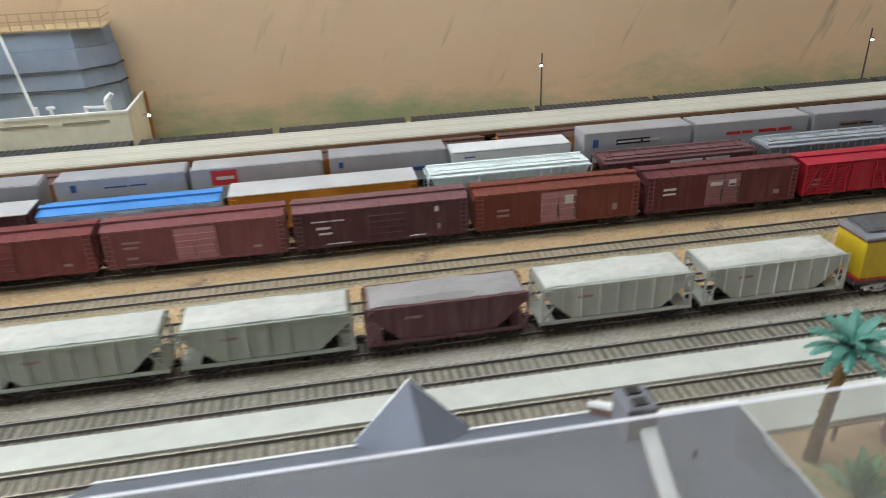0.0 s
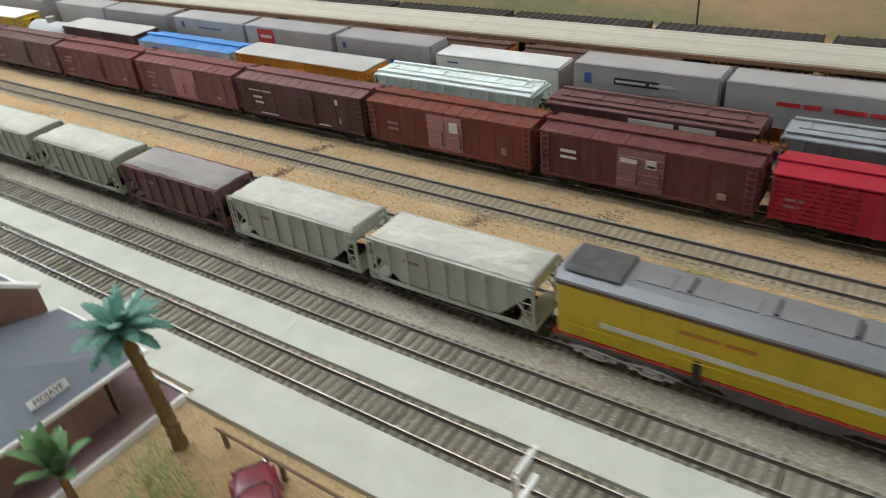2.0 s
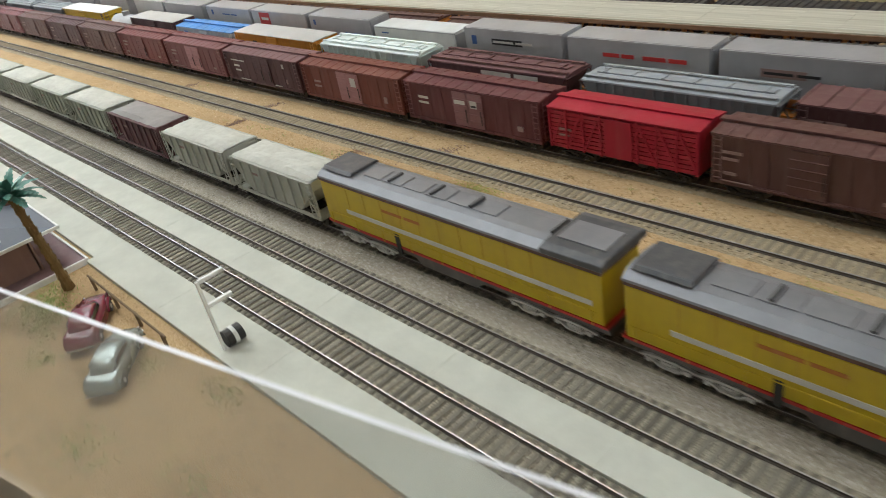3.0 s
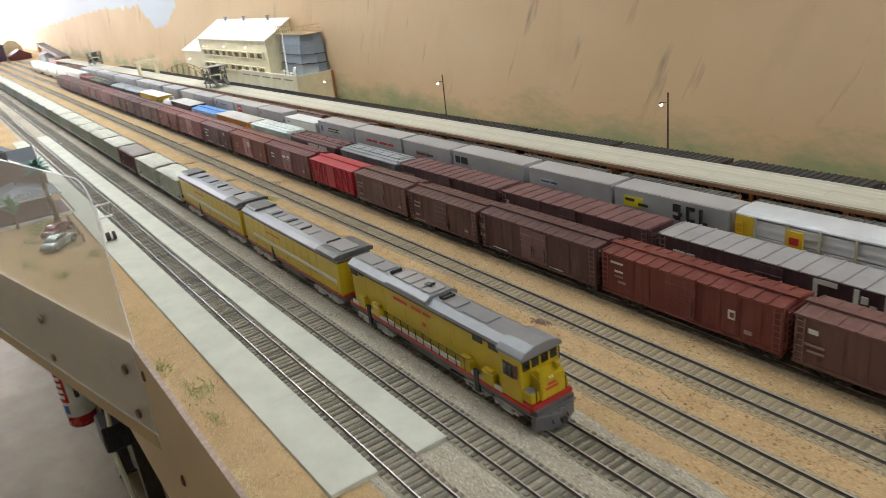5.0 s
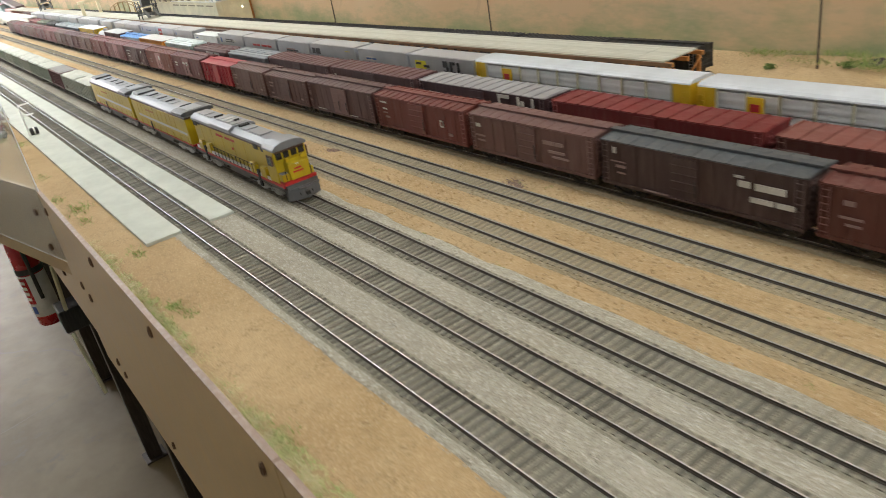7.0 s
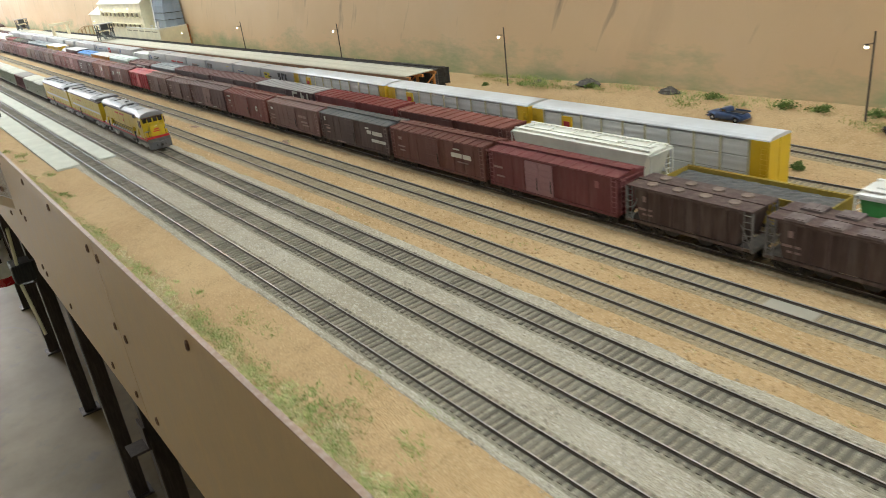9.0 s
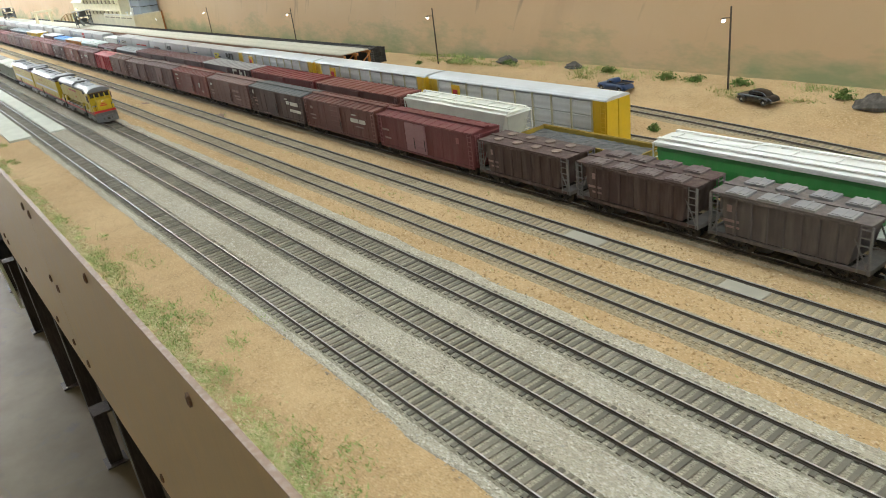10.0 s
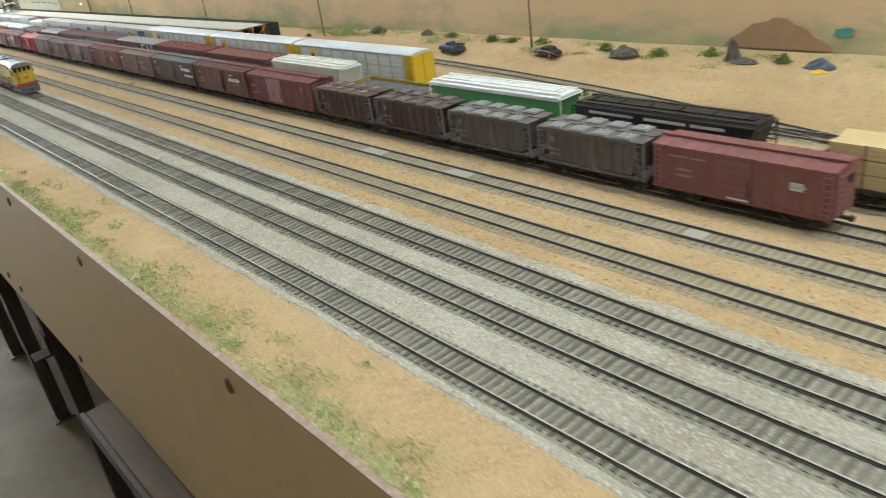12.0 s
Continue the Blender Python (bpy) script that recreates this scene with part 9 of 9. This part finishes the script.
def bush(x, y, r, h_, label, seed):
    root = thing("bush", pose(x, y, GROUND + ground_rise(x, y)), label, "bush", "bushes")
    rg = np.random.default_rng(seed)
    vs, fs = [], []
    for _ in range(420):
        a, el = rg.uniform(0, 6.283), rg.uniform(0.05, 1.5)
        d = rg.uniform(0.35, 1.0) * (0.8 + 0.3 * math.sin(3 * a + seed))
        c = Vector((r * d * math.cos(a) * math.cos(el), 0.8 * r * d * math.sin(a) * math.cos(el), 0.001 + h_ * d * math.sin(el)))
        u = Vector(rg.normal(size=3)).normalized() * rg.uniform(0.0009, 0.0019)
        v = u.orthogonal().normalized() * 0.0007
        o = len(vs)
        vs += [tuple(c - u), tuple(c + v), tuple(c + u), tuple(c - v)]
        fs.append((o, o + 1, o + 2, o + 3))
    part("leaf_mass", Shape().add(vs, fs), M_BUSH, root, "clumps of small leaves")
    part("stem", Shape().tube((0, 0, 0), (0, 0, h_ * 0.6), 0.0007, 5), M_TRUNKP, root)


M_BUSH = stone_mat("bush_leaves", [(0.10, 0.17, 0.035), (0.15, 0.21, 0.055), (0.075, 0.12, 0.03), (0.20, 0.23, 0.08)])
for i, (x, y, r, hh) in enumerate(((1.798, 0.378, 0.008, 0.008), (2.000, 0.376, 0.009, 0.007), (1.70, 0.532, 0.018, 0.010), (1.60, 0.538, 0.016, 0.008), (1.80, 0.536, 0.020, 0.008), (1.925, 0.524, 0.016, 0.011), (2.010, 0.520, 0.017, 0.010), (1.74, 0.535, 0.018, 0.007), (1.26, 0.528, 0.014, 0.006), (1.18, 0.515, 0.008, 0.005), (1.40, 0.535, 0.016, 0.007), (2.075, 0.532, 0.018, 0.009), (2.165, 0.526, 0.014, 0.010), (2.32, 0.512, 0.014, 0.008))):
    bush(x, y, r, hh, "low green bush in the desert sand", 60 + i)

# purple-brown dye stains on the yard ground
M_STAIN = stone_mat("stained_gravel", [(0.24, 0.165, 0.135), (0.30, 0.205, 0.165), (0.20, 0.14, 0.12), (0.34, 0.235, 0.17)])
M_GREENED = stone_mat("greened_gravel", [(0.36, 0.36, 0.12), (0.42, 0.40, 0.16), (0.30, 0.32, 0.09), (0.48, 0.42, 0.20)])


def smudge(name, mat, spots, label, seed):
    """Dyed grains, thick in the middle of each spot and thinning out; spots: x, y, length, width, turn, grains."""
    rr = random.Random(seed)
    vs, fs = [], []
    for x, y, ln, wd, turn, n in spots:
        c, q = math.cos(radians(turn)), math.sin(radians(turn))
        for _ in range(n):
            u, v = rr.gauss(0, ln / 2), rr.gauss(0, wd / 2)
            px, py, r = x + u * c - v * q, y + u * q + v * c, rr.uniform(0.0004, 0.0010)
            a, o = rr.uniform(0, 6.3), len(vs)
            vs += [(px + r * math.cos(a + k * 2.094), py + r * math.sin(a + k * 2.094), GROUND + 0.0001) for k in range(3)] + [(px, py, GROUND + 0.0006 + r * 0.35)]
            fs += [(o, o + 1, o + 3), (o + 1, o + 2, o + 3), (o + 2, o, o + 3)]
    ob = new(name, Shape().add(vs, fs).mesh(name, mat))
    return tagged(ob, label, "gravel", kind="stuff")


smudge("stained_gravel", M_STAIN, [(0.217, 0.121, 0.022, 0.008, 65, 420), (0.271, 0.127, 0.024, 0.008, 60, 420), (1.157, 0.123, 0.022, 0.008, 65, 460), (1.172, 0.138, 0.018, 0.006, 150, 320), (0.911, 0.101, 0.012, 0.006, 20, 300),
                                   (-0.199, 0.131, 0.020, 0.008, 70, 360), (-0.006, 0.134, 0.020, 0.008, 60, 360), (0.00, 0.092, 0.016, 0.006, 75, 220), (0.195, 0.098, 0.018, 0.007, 70, 260)],
       "purple-brown stained gravel between the yard tracks", 81)
smudge("greened_gravel", M_GREENED, [(0.150, 0.076, 0.026, 0.009, 10, 420), (0.346, 0.097, 0.024, 0.008, 5, 380), (0.60, 0.092, 0.018, 0.007, 0, 200)], "yellow-green moss smeared on the yard gravel", 82)

# ---------------------------------------------------------------- far west end of the layout
mill = thing("mill_building", pose(-4.50, 0.175, GROUND), "dark purple-brown timber mill far down the layout", "building")
M_MILL = P("mill_maroon", 0.095, 0.045, 0.075)
part("tower", Shape().box(-0.12, 0.10, -0.07, 0.065, 0, 0.098), M_MILL, mill)
part("roof", Shape().prism([(-0.08, 0.0985), (0.075, 0.0985), (0.0, 0.138)], -0.13, 0.11), P("mill_roof", 0.14, 0.13, 0.15), mill)
part("wing", Shape().box(-0.34, -0.121, -0.09, 0.07, 0, 0.065), M_MILL, mill)
part("wing_roof", Shape().prism([(-0.10, 0.0655), (0.08, 0.0655), (0.0, 0.095)], -0.35, -0.131), P("mill_roof", 0.14, 0.13, 0.15), mill)
shed = thing("red_shed", pose(-4.36, 0.315, GROUND), "small dark red gabled shed far down the layout", "shed")
part("wall", Shape().box(-0.09, 0.06, -0.062, 0.062, 0, 0.026), P("shed_red", 0.16, 0.035, 0.04), shed)
part("roof", Shape().prism([(-0.072, 0.0262), (0.072, 0.0262), (0.0, 0.066)], -0.10, 0.07), P("shed_roof", 0.13, 0.045, 0.05), shed)
solid("dry_mound", Shape().ball((0, 0, 0.02), 0.075, 12, 1.25), paint("mound_straw", (0.42, 0.33, 0.20), 0.95, dust_amt=0.4, grain=200), "straw-coloured scenery mound far down the layout", "mound", at=pose(-4.95, 0.335, GROUND))
hut = thing("mine_tipple", pose(-3.55, 0.405, GROUND), "dark timber tipple with a sloping conveyor at the dock's far end", "building")
M_TIPPLE = P("tipple_brown", 0.10, 0.065, 0.06)
part("conveyor", Shape().prism([(-0.42, 0.100), (-0.42, 0.084), (0.38, 0.026), (0.38, 0.042)], -0.022, 0.022, "y"), M_TIPPLE, hut, "sloping covered conveyor")
part("house", Shape().box(-0.24, -0.02, -0.045, 0.045, 0.0, 0.048), P("tipple_blue", 0.36, 0.46, 0.52), hut, "pale blue-grey bin house")
part("roof", Shape().prism([(-0.052, 0.0482), (0.052, 0.0482), (0, 0.062)], -0.25, -0.01), P("tipple_roof", 0.30, 0.20, 0.19), hut)
part("shed", Shape().box(0.06, 0.30, -0.04, 0.04, 0.0, 0.030), P("tipple_rust", 0.30, 0.14, 0.12), hut, "rust-brown lean-to")
for lx, hz in ((-0.39, 0.086), (-0.30, 0.080)):
    for ly in (-0.018, 0.018):
        part("leg", Shape().box(lx - 0.005, lx + 0.005, ly - 0.005, ly + 0.005, 0, hz), M_TIMBER, hut)


def tank_car(x0, x1, row, col, label):
    L = x1 - x0 - 0.0095
    root = thing("tank_car", row_pose(row, x0, x1), label, "tank car", "tank cars")
    r = 0.0155
    secs = []
    for a, b in ((-0.5, 0.55), (-0.47, 0.88), (-0.44, 1.0), (0.44, 1.0), (0.47, 0.88), (0.5, 0.55)):
        secs.append([(a * L, r * b * math.cos(t), 0.0275 + r * b * math.sin(t)) for t in [2 * math.pi * k / 16 for k in range(16)]])
    part("shell", Shape().loft(secs), col, root, smooth=True)
    part("dome", Shape().tube((0, 0, 0.042), (0, 0, 0.049), 0.0060, 12), col, root)
    part("frame", Shape().box(-L / 2, L / 2, -0.006, 0.006, 0.0085, 0.0118), M_UNDER, root)
    part("walkway", Shape().box(-L / 2, L / 2, -0.016, -0.0125, 0.0130, 0.0137), M_UNDER, root)
    for s in (-1, 1):
        truck(root, s * (L / 2 - 0.020))
    couplers(root, L / 2)


# western part of the second yard track
tank_car(-0.592, -0.496, 7, P("tank_silver", 0.45, 0.46, 0.47, 0.4, 0.2), "silver tank car on the second yard track")
boxcar(-0.792, -0.597, 7, M_YELLOW_CAR, M_WHITE_CLEAN, "yellow boxcar with a white roof", H=0.0490, roof_ribs=0, catwalk=False)
C_SLATE, C_SLATE_ROOF = P("hopper_slate", 0.16, 0.19, 0.21), P("roof_slate_pale", 0.32, 0.36, 0.38)
for a in (-0.970, -1.147):
    long_hopper(a, a + 0.175, 7, C_SLATE, C_SLATE_ROOF, "slate grey covered hopper on the second yard track", H=0.047)
C_OLIVE = P("boxcar_olive", 0.08, 0.09, 0.05)
boxcar(-1.302, -1.150, 7, M_BLACK, M_BLACK, "black boxcar on the second yard track", H=0.047)
boxcar(-1.475, -1.305, 7, C_OLIVE, C_OLIVE, "olive boxcar on the second yard track", H=0.047)
boxcar(-1.640, -1.478, 7, C_CARMINE, C_CARMINE, "carmine boxcar on the second yard track", H=0.047)
for i in range(5):
    long_hopper(-1.905 - i * 0.256, -1.650 - i * 0.256, 7, C_OFFW, M_WHITE_CLEAN, "white covered hopper far down the yard", H=0.055, side="round")
